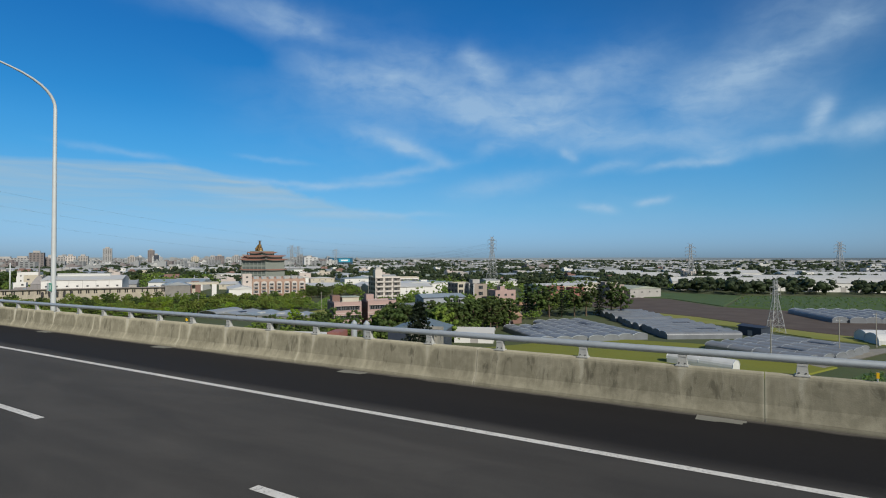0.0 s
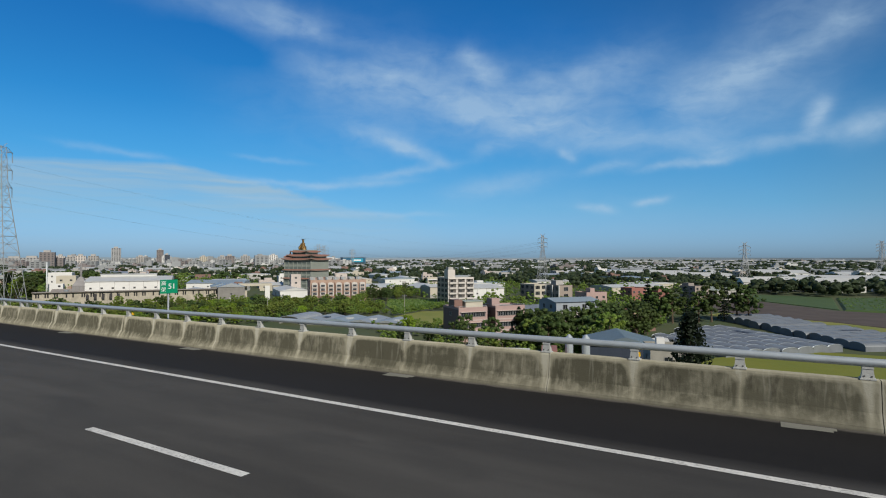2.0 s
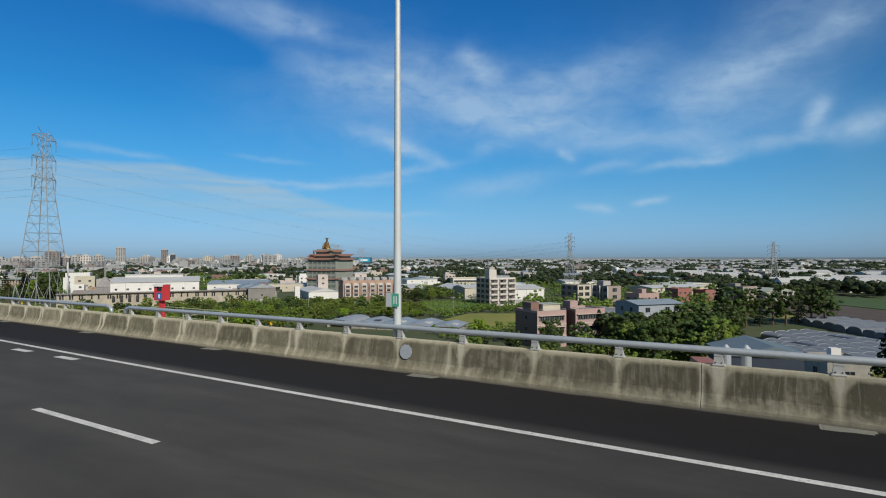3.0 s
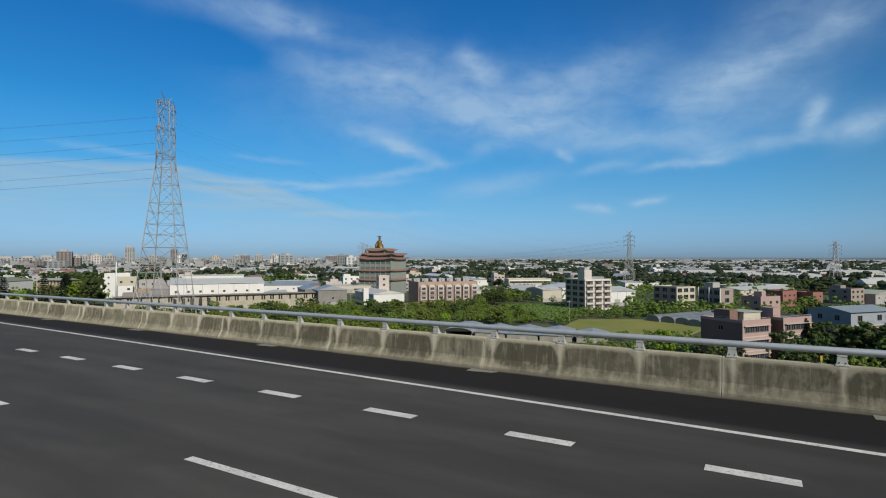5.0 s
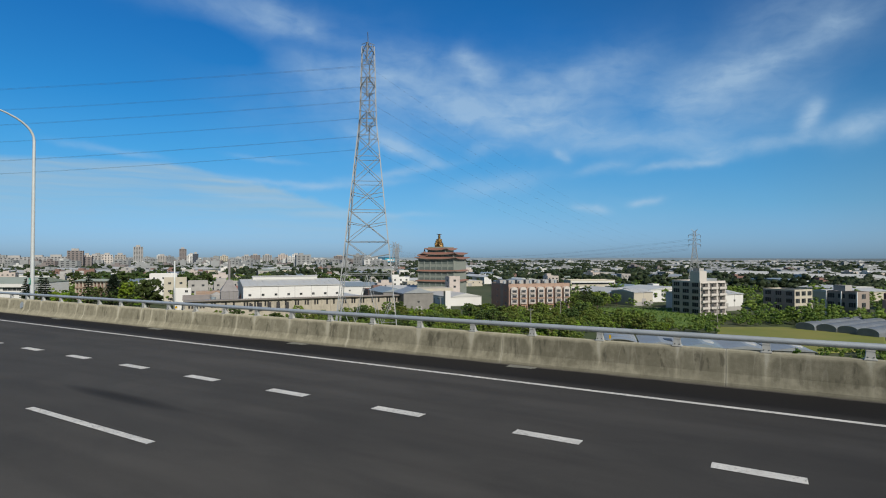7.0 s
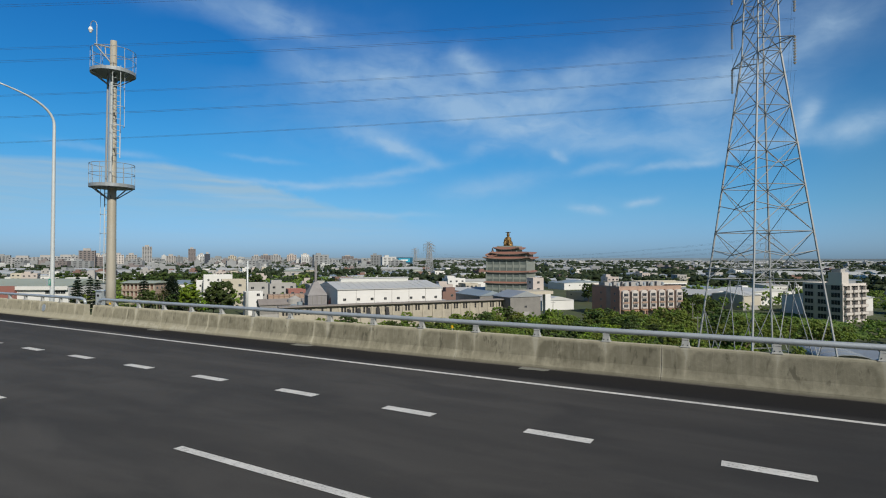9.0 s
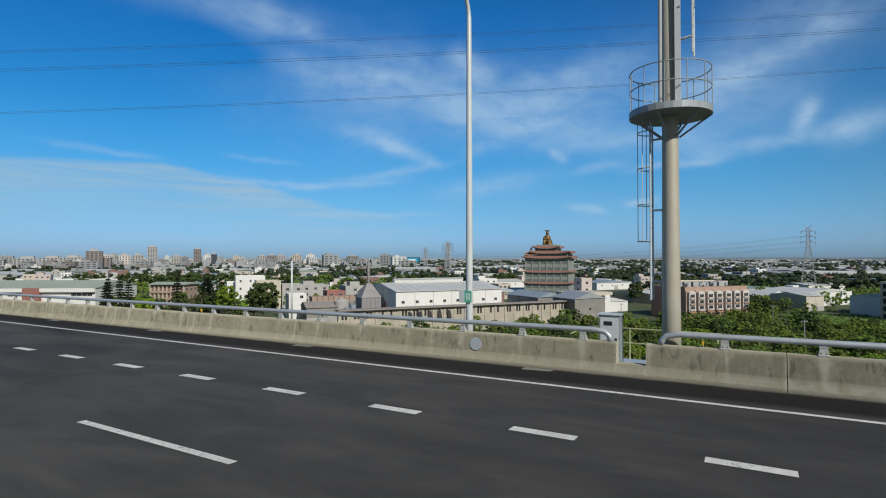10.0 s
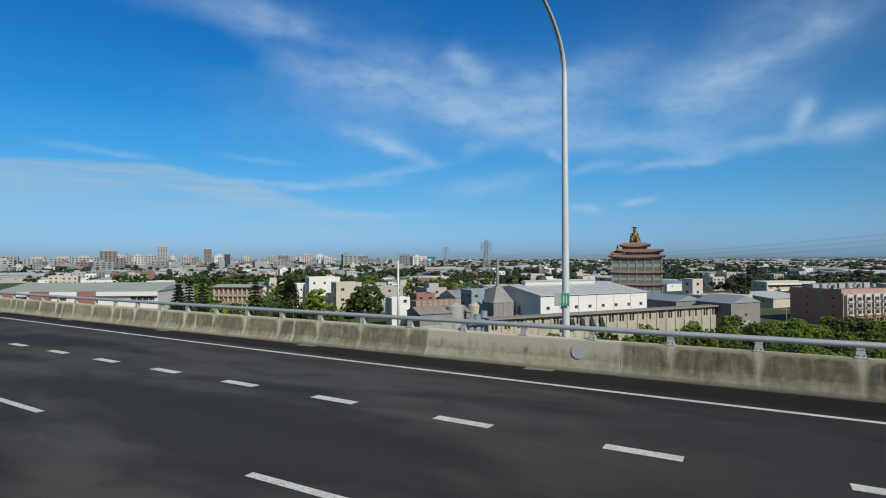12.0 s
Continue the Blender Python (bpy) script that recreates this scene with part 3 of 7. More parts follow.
def part(name, shape, mats, parent, label="", smooth=False, kind=""):
    me = shape if isinstance(shape, bpy.types.Mesh) else shape.mesh(name, mats, smooth)
    ob = new(name, me)
    ob.parent = parent
    return tagged(ob, label, kind=kind)


def solid(name, shape, mats, label, category, group="", kind="", m=None, smooth=False):
    """A thing of one mesh."""
    ob = tagged(new(name, shape.mesh(name, mats, smooth)), label, category, group, kind)
    if m is not None:
        ob.matrix_basis = m
    return ob


def interp(x, pairs):
    """Straight-line interpolation in pairs (x, value) of rising x."""
    return float(np.interp(x, [p[0] for p in pairs], [p[1] for p in pairs]))


# ---- the road's line: x runs against the travel, y outwards ----
def deck_z(x, y=4.888):
    """The road's surface: a gentle fall along the way and three in a hundred outwards."""
    return 8.4086e-6 * x * x + 0.010894 * x - 0.1095 - 0.03 * (y - 4.888)


FOOT = ((-424, 18.6), (-385, 16.5), (-362, 15.45), (-346, 14.95), (-330, 14.76), (-285, 14.79), (-260, 14.87), (-239, 14.98), (-196, 15.02), (-174, 14.82), (-163, 14.38), (-152, 14.06), (-141, 13.60), (-130, 13.26), (-103, 12.48), (-88, 12.05), (-60, 11.92), (-30, 11.74), (0, 11.60), (60, 11.55))
EDGE = ((-424, 17.2), (-385, 14.9), (-362, 13.75), (-346, 13.05), (-330, 12.55), (-314, 12.64), (-290, 12.68), (-253, 12.69), (-200, 12.64), (-188, 12.62), (-179, 12.48), (-168, 12.03), (-156, 11.52), (-145, 11.00), (-134, 10.32), (-103, 8.88), (-86, 8.62), (-70, 8.50), (-37, 8.38), (0, 8.26), (60, 8.22))
LANE = ((-424, 8.2), (-385, 6.7), (-352, 5.45), (-335, 4.98), (-310, 5.11), (-260, 5.14), (-200, 5.0), (-150, 4.86), (-90, 5.03), (-75, 4.88), (-40, 4.78), (-12, 4.70), (0, 4.55), (60, 4.5))
SLIP = ((-424, 12.4), (-385, 10.6), (-362, 9.65), (-346, 9.05), (-330, 8.62), (-300, 8.74), (-257, 8.84), (-199, 8.65), (-155, 8.48), (-100, 8.42))


def foot_y(x):
    return sum(interp(x + d, FOOT) for d in (-16, -8, 0, 8, 16)) / 5


def foot_z(x):
    return deck_z(x, foot_y(x))


def edge_y(x):
    return sum(interp(x + d, EDGE) for d in (-12, -6, 0, 6, 12)) / 5


X_END, X_START = -424.0, 52.0
GROUND_Z = -26.0


# ---- carriageway ----
def stations(step, a=X_END, b=X_START):
    n = max(1, round((b - a) / step))
    return [a + (b - a) * i / n for i in range(n + 1)]


def build_road():
    s = Shape()
    lat, foot = [], []
    xs = stations(4.0)
    cols = 10
    for x in xs:
        e, f = edge_y(x), foot_y(x)
        ys = [-9.0, -4.0, 0.0, 3.0, e - 2.0, e - 0.3, e + 0.3, e + 0.9, f - 0.4, f + 0.05]
        for y in ys:
            s.v.append((x, y, deck_z(x, y)))
            lat.append(y - e - 0.1)
            foot.append(f - y)
    for i in range(len(xs) - 1):
        for j in range(cols - 1):
            s.f.append((i * cols + j, (i + 1) * cols + j, (i + 1) * cols + j + 1, i * cols + j + 1))
            s.slot.append(0)
    s.f = [tuple(reversed(q)) for q in s.f]
    me = s.mesh("road", ASPHALT)
    for name, values in (("lat", lat), ("foot", foot)):
        me.attributes.new(name, "FLOAT", "POINT").data.foreach_set("value", values)
    tagged(new("road", me), "dark grey asphalt carriageway with a blacker shoulder", "road", kind="structure")
    deck = Shape()
    for a, b in zip(xs[:-1:6], xs[6::6]):
        ya, yb, za, zb = foot_y(a) + 0.44, foot_y(b) + 0.44, foot_z(a) - 0.03, foot_z(b) - 0.03
        deck.hexa([(a, -10, za - 1.9), (b, -10, zb - 1.9), (b, yb - 2.5, zb - 1.9), (a, ya - 2.5, za - 1.9),
                   (a, -10, za - 0.02), (b, -10, zb - 0.02), (b, yb, zb - 0.02), (a, ya, za - 0.02)])
    tagged(new("bridge_deck", deck.mesh("bridge_deck", CONCRETE)), "concrete box deck of the elevated motorway", "bridge deck", kind="structure")


for px_ in range(-410, 60, 36):
    pier = Shape().tube((px_, 1.5, -27.0), (px_, 1.5, -6.0), 1.5, n=20).box(px_ - 1.2, px_ + 1.2, -7.0, 10.0, -6.0, deck_z(px_, 5.0) - 1.9)
    tagged(new("bridge_pier", pier.mesh("bridge_pier", CONCRETE)), "round concrete pier with a crosshead below the deck", "bridge pier", kind="structure")


JOINTS = ((-48.9, 1.2), (-317.6, 0.97))      # middle and half width of the expansion joints


def in_joint(x, extra=0.0):
    return any(abs(x - c) < w * 0.45 + extra for c, w in JOINTS)


def strip(shape, a, b, mid, half, z=0.006, step=1.0):
    """A painted strip from a to b round the line mid(x)."""
    xs = stations(step, a, b)
    for p, q in zip(xs, xs[1:]):
        shape.face([(u, mid(u) + o, deck_z(u, mid(u) + o) + z) for u, o in ((p, -half), (q, -half), (q, half), (p, half))])


def build_markings():
    line = Shape()
    cuts = [X_END] + [v for c, w in sorted(JOINTS) for v in (c - w, c + w)] + [X_START]
    for a, b in zip(cuts[::2], cuts[1::2]):
        strip(line, a, b, edge_y, 0.085, step=2.0)
    tagged(new("edge_line", line.mesh("edge_line", PAINT)), "solid white edge line painted along the shoulder", "road marking", kind="structure")
    lanes = thing("lane_line", "broken white lane line of long dashes", "road marking", kind="structure")
    for k in range(-5, 41):
        a = -15.5 - 9.975 * k
        a += interp(a, ((-310, 0.35), (-292, 0.0)))
        if not in_joint(a + 2, 2.2):
            s = Shape()
            strip(s, a, a + 4.05, lambda q: interp(q, LANE), 0.075)
            part("dash", s, PAINT, lanes)
    short = thing("auxiliary_lane_line", "broken white line of short wide dashes beside the slip lane", "road marking", kind="structure")
    for k in range(-14, 91):
        x = interp(-k, ((-91, -421.8), (-63, -336.75), (-54, -308.65), (-38, -259.72), (-18, -199.38), (-11, -178.15), (-4, -156.85), (0, -144.75), (14, -102.2)))
        if not in_joint(x + 0.5, 0.6):
            s = Shape()
            strip(s, x - 0.02, x + 1.13, lambda q: interp(q, SLIP), 0.13, 0.007)
            part("dash", s, PAINT, short)
    c, w = JOINTS[1]
    for a, b in ((c - w, c - w * 0.5), (c + w * 0.52, c + w * 1.1)):
        s = Shape()
        strip(s, a, b, lambda q: interp(q, SLIP), 0.13, 0.024)
        part("dash", s, PAINT, short)


def build_joint(c, w):
    """An expansion joint: two concrete headers, two steel plates and a comb of fingers between."""
    y1 = foot_y(c) + 0.02
    j = thing("expansion_joint", "finger expansion joint with bluish worn steel and pale concrete headers", "expansion joint", pose(c, 0, deck_z(c, 0), -1.718, 0, 0), kind="structure")
    for sgn in (-1, 1):
        h = Shape().box(min(sgn * w, sgn * w * 0.52), max(sgn * w, sgn * w * 0.52), -9, y1, -0.1, 0.010)
        part("concrete_header", h, HEADER if c > -100 else HEADER_OLD, j)
        p = Shape().box(min(sgn * w * 0.52, sgn * w * 0.16), max(sgn * w * 0.52, sgn * w * 0.16), -9, edge_y(c) + 0.35, -0.1, 0.014)
        part("steel_plate", p, JOINT, j)
        p = Shape().box(min(sgn * w * 0.52, sgn * w * 0.16), max(sgn * w * 0.52, sgn * w * 0.16), edge_y(c) + 0.35, y1, -0.1, 0.012)
        part("concrete_header", p, HEADER if c > -100 else HEADER_OLD, j)
    part("gap", Shape().box(-w * 0.16, w * 0.16, -9, y1, -0.1, 0.002), DARK, j)
    n = 112
    finger = Shape().box(-w * 0.13, w * 0.13, -0.036, 0.036, -0.02, 0.013).mesh("finger", JOINT)
    for i in range(n):
        y = 0.6 + (y1 - 1.2 - 0.6) * i / (n - 1)
        ob = part("finger", finger, None, j)
        ob.location = ((-0.03 if i % 2 else 0.03) * w, y, 0)


PROFILE = ((0.000, -0.031), (0.000, 0.083), (0.135, 0.302), (0.208, 0.811), (0.229, 0.848), (0.260, 0.863), (0.416, 0.863), (0.447, 0.832), (0.458, -0.520))


def parapet_panel(a, b, mats, proud=0.0, cap=2.0):
    s = Shape()
    high = []
    xs = stations(1.4, a, b)
    n = len(PROFILE)
    for x in xs:
        y, z = foot_y(x), foot_z(x)
        wob = 0.006 * math.sin(x * 1.7)
        for o, h in PROFILE:
            h = min(h, cap + 0.004 * o)
            s.v.append((x, y + o - proud + wob, z + h + proud))
            high.append(h)
    for i in range(len(xs) - 1):
        for j in range(n - 1):
            s.f.append((i * n + j, (i + 1) * n + j, (i + 1) * n + j + 1, i * n + j + 1))
    s.f = [tuple(q) for q in s.f]
    s.f += [tuple(range(n)), tuple((len(xs) - 1) * n + j for j in reversed(range(n)))]
    s.slot = [0] * len(s.f)
    me = s.mesh("panel", mats)
    me.attributes.new("high", "FLOAT", "POINT").data.foreach_set("value", high)
    me.attributes.new("post", "FLOAT", "POINT").data.foreach_set("value", [post_index(v[0]) for v in s.v])
    me.attributes.new("from_a", "FLOAT", "POINT").data.foreach_set("value", [v[0] - a for v in s.v])
    me.attributes.new("to_b", "FLOAT", "POINT").data.foreach_set("value", [b - v[0] for v in s.v])
    return me


PLATE = material("joint_cover_plate", (0.36, 0.37, 0.37), 0.7, 0.1, 0.35, 0.8, 15.0, 0.1, (0.25, 0.26, 0.25))


OPENING = (-277.62, -276.86)     # the way through to the landing by the mast


def build_parapet():
    wall = thing("parapet", "weathered grey concrete safety parapet with lime runs and dark algae", "barrier", kind="structure")
    cuts = [-42.69 + 6.10 * k for k in range(0, 17)] + [interp(k, ((-25, -236.05), (-19, -199.50), (-17, -187.36), (-15, -175.17), (-10, -144.86), (-8, -132.66), (0, -84.08), (5, -53.6))) for k in range(-25, 6)]
    cuts += [-243.26 - 6.09 * k for k in range(6)] + [-289.54 - 6.095 * k for k in range(-1, 5)] + [-331.55 + 6.12 * k for k in range(-15, 3)]
    cuts = [c for c in cuts if all(abs(c - j) > 2.0 for j, w in JOINTS)] + [-49.5, -48.1, -318.15, -316.58]
    cuts = sorted(c for c in cuts if X_END < c < X_START)
    for a, b in zip(cuts, cuts[1:]):
        mid = (a + b) / 2
        if b - a < 1.6:
            part("cover_plate", parapet_panel(a, b, PLATE, 0.012), None, wall, "plain grey plate over the joint")
        else:
            if a < OPENING[0] and b > OPENING[1]:
                if OPENING[0] - a > 0.2:
                    part("panel", parapet_panel(a + 0.012, OPENING[0], PARAPET), None, wall)
                part("sill", parapet_panel(OPENING[0], OPENING[1], PARAPET, cap=0.3), None, wall)
                part("panel", parapet_panel(OPENING[1], b - 0.012, PARAPET), None, wall)
                continue
            part("panel", parapet_panel(a + 0.007, b - 0.007, PARAPET), None, wall)


RAIL_H = 1.16
GAPS = ((-107.7, -106.6), (-277.8, -276.5))


POST = material("cast_post", (0.50, 0.51, 0.49), 0.6, 0.1, 0.35, 4.0, 25, 0.1, (0.34, 0.34, 0.31))


def post_mesh():
    """A cast post: foot plate, tapered web and saddle under the tube."""
    s = Shape()
    s.box(-0.12, 0.12, -0.09, 0.11, 0.0, 0.02)
    s.hexa([(-0.10, -0.05, 0.02), (0.10, -0.05, 0.02), (0.10, 0.07, 0.02), (-0.10, 0.07, 0.02),
            (-0.075, -0.05, 0.21), (0.075, -0.05, 0.21), (0.075, 0.05, 0.21), (-0.075, 0.05, 0.21)])
    s.box(-0.085, 0.085, -0.06, 0.06, 0.19, 0.225)
    for x in (-0.055, 0.055):
        s.tube((x, -0.052, 0.06), (x, -0.060, 0.06), 0.014, n=6, slot=1)
    return s.mesh("post", [POST, DARK])


def rail_y(x):
    return foot_y(x) + 0.312


def build_railing():
    rail = thing("parapet_railing", "grey galvanised tube rail on cast posts along the parapet top", "railing", kind="structure")
    ends = [X_END] + [v for g in sorted(GAPS) for v in g] + [X_START]
    for i, (a, b) in enumerate(zip(ends[::2], ends[1::2])):
        pts = [(x, rail_y(x), foot_z(x) + RAIL_H) for x in stations(3.0, a + (0.45 if i else 0), b - (0.45 if i < 2 else 0))]
        if i:
            z = foot_z(a)
            pts = [(a, rail_y(a), z + 0.855), (a + 0.03, rail_y(a), z + 1.0), (a + 0.14, rail_y(a), z + 1.11)] + pts
        if i < 2:
            z = foot_z(b)
            pts += [(b - 0.14, rail_y(b), z + 1.11), (b - 0.03, rail_y(b), z + 1.0), (b, rail_y(b), z + 0.855)]
        part("rail_tube", Shape().path(pts, 0.076, 10), STEEL, rail, smooth=True)
    post = post_mesh()
    along = [X_END + 0.5 * i for i in range(int((X_START - X_END) * 2))]
    number = [post_index(x) for x in along]
    for k in range(math.ceil(number[0]), math.floor(number[-1])):
        x = float(np.interp(k, number, along))
        if not any(g0 - 0.5 < x < g1 + 0.5 for g0, g1 in GAPS):
            ob = part("post", post, None, rail)
            slope = math.atan2(foot_y(x + 0.5) - foot_y(x - 0.5), 1.0)
            ob.matrix_basis = pose(x, rail_y(x), foot_z(x) + 0.86, 0, 0, math.degrees(slope))


PLAIN_LAMPS = (-29.7, 20.0)     # these have no cover plate beside them


def build_lamp(x, drop=0.0, out=0.9):
    """A street lamp: flange, tapered pole, swept arm over the road, cobra head and a number plate on a band."""
    y, z = foot_y(x) + out, foot_z(x) - 0.6
    l = thing("street_lamp", "pale grey steel street lamp with a swept arm behind the parapet", "street lamp", pose(x, y, z), "street lamps along the motorway")
    part("base_flange", Shape().tube((0, 0, 0), (0, 0, 0.06), 0.26, n=12), STEEL, l)
    pts, rad = [], []
    for i in range(7):
        pts.append((0, 0, (11.2 - drop) * i / 6))
        rad.append(0.125 - 0.045 * i / 6)
    for y_, h_ in ((-0.02, 11.42), (-0.08, 11.62), (-0.2, 11.84), (-0.38, 12.05), (-0.62, 12.25), (-0.95, 12.45), (-1.4, 12.64), (-1.9, 12.79), (-2.35, 12.9), (-2.75, 12.98)):
        pts.append((0, y_, h_ - drop))
        rad.append(0.07 + 0.012 * y_)
    part("pole", Shape().path(pts, rad, 12), POLE, l, smooth=True)
    m = Matrix.Translation((0, -2.68, 12.97 - drop)) @ pose(0, 0, 0, -9, 0, 0)
    s = Shape()
    sections = ((0.06, 0.05, 0.05), (-0.14, 0.11, 0.10), (-0.42, 0.19, 0.13), (-0.68, 0.18, 0.11), (-0.84, 0.07, 0.05))
    k0 = 0
    for yy, w, h in sections:
        for j in range(10):
            t = 2 * math.pi * j / 10
            s.v.append(tuple(m @ Vector((w * math.cos(t), yy, 0.02 + h * math.sin(t) * (1.0 if math.sin(t) > 0 else 0.55)))))
    for i in range(len(sections) - 1):
        for j in range(10):
            h = (j + 1) % 10
            s.f.append((i * 10 + j, i * 10 + h, (i + 1) * 10 + h, (i + 1) * 10 + j))
            s.slot.append(0)
    s.f += [tuple(range(10)), tuple(reversed(range(40, 50)))]
    s.slot += [0, 0]
    part("housing", s, POLE, l, smooth=True)
    lens = Shape().box(-0.13, 0.13, -0.68, -0.2, -0.075, -0.04, m=m)
    part("lens", lens, GREYWALL, l, "grey lamp glass")
    part("control_box", Shape().box(-0.30, -0.11, -0.16, 0.04, 2.33, 2.72), POLE, l, "pale grey control box")
    part("number_plate", Shape().box(-0.11, 0.15, -0.150, -0.142, 2.34, 2.72), MINT, l, "mint green plate with pale bars")
    bars = Shape().box(-0.03, 0.0, -0.154, -0.150, 2.42, 2.64).box(0.05, 0.08, -0.154, -0.150, 2.42, 2.64)
    part("number_bars", bars, SIGN_WHITE, l)
    part("bracket", Shape().box(-0.14, 0.14, -0.55, 0.1, -0.35, 0.0), CONCRETE, l, "concrete bracket behind the parapet")
    if x in PLAIN_LAMPS:
        return l
    fx, fz = x + 0.55, foot_z(x)
    pl = solid("cover_plate", Shape().tube((0, 0.0, 0.2), (0, -0.014, 0.2), 0.205, n=10), PLATE_PALE, "round pale steel cover plate bolted on the parapet", "cover plate", "cover plates on the parapet",
               m=pose(fx, foot_y(fx) + 0.122, fz + 0.33, -9, 0, 0))
    return l


MINT = material("mint_plate", (0.10, 0.42, 0.30), 0.5, 0, 0.15, 3.0, 20.0)
PLATE_PALE = material("pale_cover_plate", (0.48, 0.52, 0.54), 0.5, 0.3, 0.2, 4.0, 25.0)


def build_drains():
    s = Shape().box(-0.42, 0.42, -0.17, 0.17, 0.0, 0.012).box(-0.36, 0.36, -0.12, 0.12, 0.012, 0.016)
    me = s.mesh("drain_cover", HEADER)
    x = -0.7
    first = None
    while x > X_END + 4:
        if not in_joint(x, 0.9):
            d = thing("drain_cover", "dusty concrete drain cover at the foot of the parapet", "drain cover", pose(x, foot_y(x) - 0.27, foot_z(x)), "drain covers on the shoulder")
            part("frame", me, None, d)
        x -= 9.0


def build_reflectors():
    x = 1.7
    while x > X_END + 4:
        r = thing("road_stud", "small amber reflector on the parapet top", "reflector", pose(x, foot_y(x) + 0.33, foot_z(x) + 0.862), "amber reflectors on the parapet")
        part("stem", Shape().tube((0, 0, 0), (0, 0, 0.1), 0.012, n=6), STEEL, r)
        part("lens", Shape().box(-0.02, 0.02, -0.045, 0.045, 0.07, 0.17), ORANGE, r, "amber plastic lens")
        x -= 19.8


def word(text, size, m, mat, name, parent):
    cu_ = bpy.data.curves.new(name, "FONT")
    cu_.body, cu_.size, cu_.align_x, cu_.align_y, cu_.extrude = text, size, "CENTER", "CENTER", 0.002
    tmp = new(name, cu_)
    dg = bpy.context.evaluated_depsgraph_get()
    me = bpy.data.meshes.new_from_object(tmp.evaluated_get(dg))
    bpy.data.objects.remove(tmp)
    me.materials.clear()
    me.materials.append(mat)
    ob = new(name, me)
    ob.parent = parent
    ob.matrix_basis = m
    return ob


def build_km_sign():
    x = -75.5
    y, z = foot_y(x) + 0.62, foot_z(x)
    s = thing("kilometre_sign", "green kilometre sign with white figures on a steel post", "road sign", pose(x, y, z, 0, 0, 80))
    part("post", Shape().tube((0, 0.02, -0.4), (0, 0.02, 1.95), 0.035, n=8), STEEL, s)
    part("clamp", Shape().box(-0.06, 0.06, -0.03, 0.06, 0.55, 0.75), STEEL, s)
    part("board", Shape().box(-0.33, 0.33, -0.030, -0.018, 1.84, 2.38), GREEN_SIGN, s, "green board")
    up_ = pose(0, 0, 0, 90, 0, 0)
    word("高", 0.19, Matrix.Translation((-0.20, -0.033, 2.23)) @ up_, SIGN_WHITE, "letter", s)
    word("架", 0.19, Matrix.Translation((-0.20, -0.033, 1.99)) @ up_, SIGN_WHITE, "letter", s)
    word("51", 0.30, Matrix.Translation((0.11, -0.033, 2.11)) @ up_, SIGN_WHITE, "figure", s)


def build_joint_label(c):
    x = c + 1.35
    y, z = foot_y(x), foot_z(x)
    t = thing("wall_label", "small white label with dark bars on the parapet", "label", pose(x, y + 0.178, z + 0.64, -8, 0, 0), "labels beside the joints")
    part("board", Shape().box(-0.24, 0.24, -0.012, 0, 0, 0.13), SIGN_WHITE, t)
    bars = Shape()
    for i in range(4):
        bars.box(-0.2 + 0.1 * i, -0.12 + 0.1 * i, -0.0135, -0.012, 0.04, 0.085)
    part("bars", bars, GREYWALL, t)


def build_refuge(x0, x1, name):
    """A small steel landing outside the parapet, with its own low green railing."""
    y, z = max(foot_y(x0), foot_y(x1)) + 0.46, foot_z((x0 + x1) / 2)
    p = thing(name, "narrow steel landing with a thin yellow-green railing outside the parapet", "landing", pose((x0 + x1) / 2, y, z))
    w = (x1 - x0) / 2
    part("floor_plate", Shape().box(-w, w, 0, 2.2, -0.12, 0.0), STEEL, p)
    for h in (0.5, 0.95):
        part("rail", Shape().path([(-w, 0.05, h), (-w, 2.15, h), (w, 2.15, h), (w, 0.05, h)], 0.022, 6), OLIVE, p)
    for x, yy in ((-w, 0.1), (-w, 2.15), (-w / 3, 2.15), (w / 3, 2.15), (w, 2.15), (w, 0.1)):
        part("post", Shape().tube((x, yy, 0), (x, yy, 0.97), 0.022, n=6), OLIVE, p)
    part("bracket", Shape().box(-w * 0.8, -w * 0.7, -0.02, 1.6, -0.5, -0.12).box(w * 0.7, w * 0.8, -0.02, 1.6, -0.5, -0.12), STEEL, p)


OLIVE = material("yellow_green_paint", (0.42, 0.44, 0.24), 0.6, 0.1, 0.3, 2.0, 12.0)


def build_phone():
    x = -105.2
    y, z = foot_y(x) + 1.15, foot_z(x)
    p = thing("emergency_telephone", "red emergency telephone pillar with blue and white pictograms", "emergency telephone", pose(x, y, z, 0, 0, 10))
    part("pillar", Shape().box(-0.09, 0.09, -0.09, 0.09, 0.0, 1.45), RED, p)
    part("cabinet", Shape().box(-0.24, 0.24, -0.20, 0.20, 1.45, 2.13), RED, p, "red cabinet")
    part("pictogram", Shape().box(-0.08, 0.2, -0.206, -0.20, 1.5, 1.78), SIGN_BLUE, p, "blue pictogram plate")
    part("handset", Shape().box(0.02, 0.1, -0.211, -0.206, 1.55, 1.72), SIGN_WHITE, p)
    part("hood", Shape().box(-0.25, 0.25, -0.26, -0.20, 2.05, 2.15).box(-0.25, 0.25, -0.20, 0.21, 2.13, 2.16), SIGN_WHITE, p, "pale hood")
    part("hatch", Shape().box(-0.06, 0.18, -0.206, -0.20, 1.86, 2.08), DARK, p)
    part("side_pictogram", Shape().box(-0.246, -0.24, -0.14, 0.10, 1.66, 1.95), SIGN_BLUE, p)
    part("side_handset", Shape().box(-0.252, -0.246, -0.07, 0.0, 1.72, 1.88), SIGN_WHITE, p)


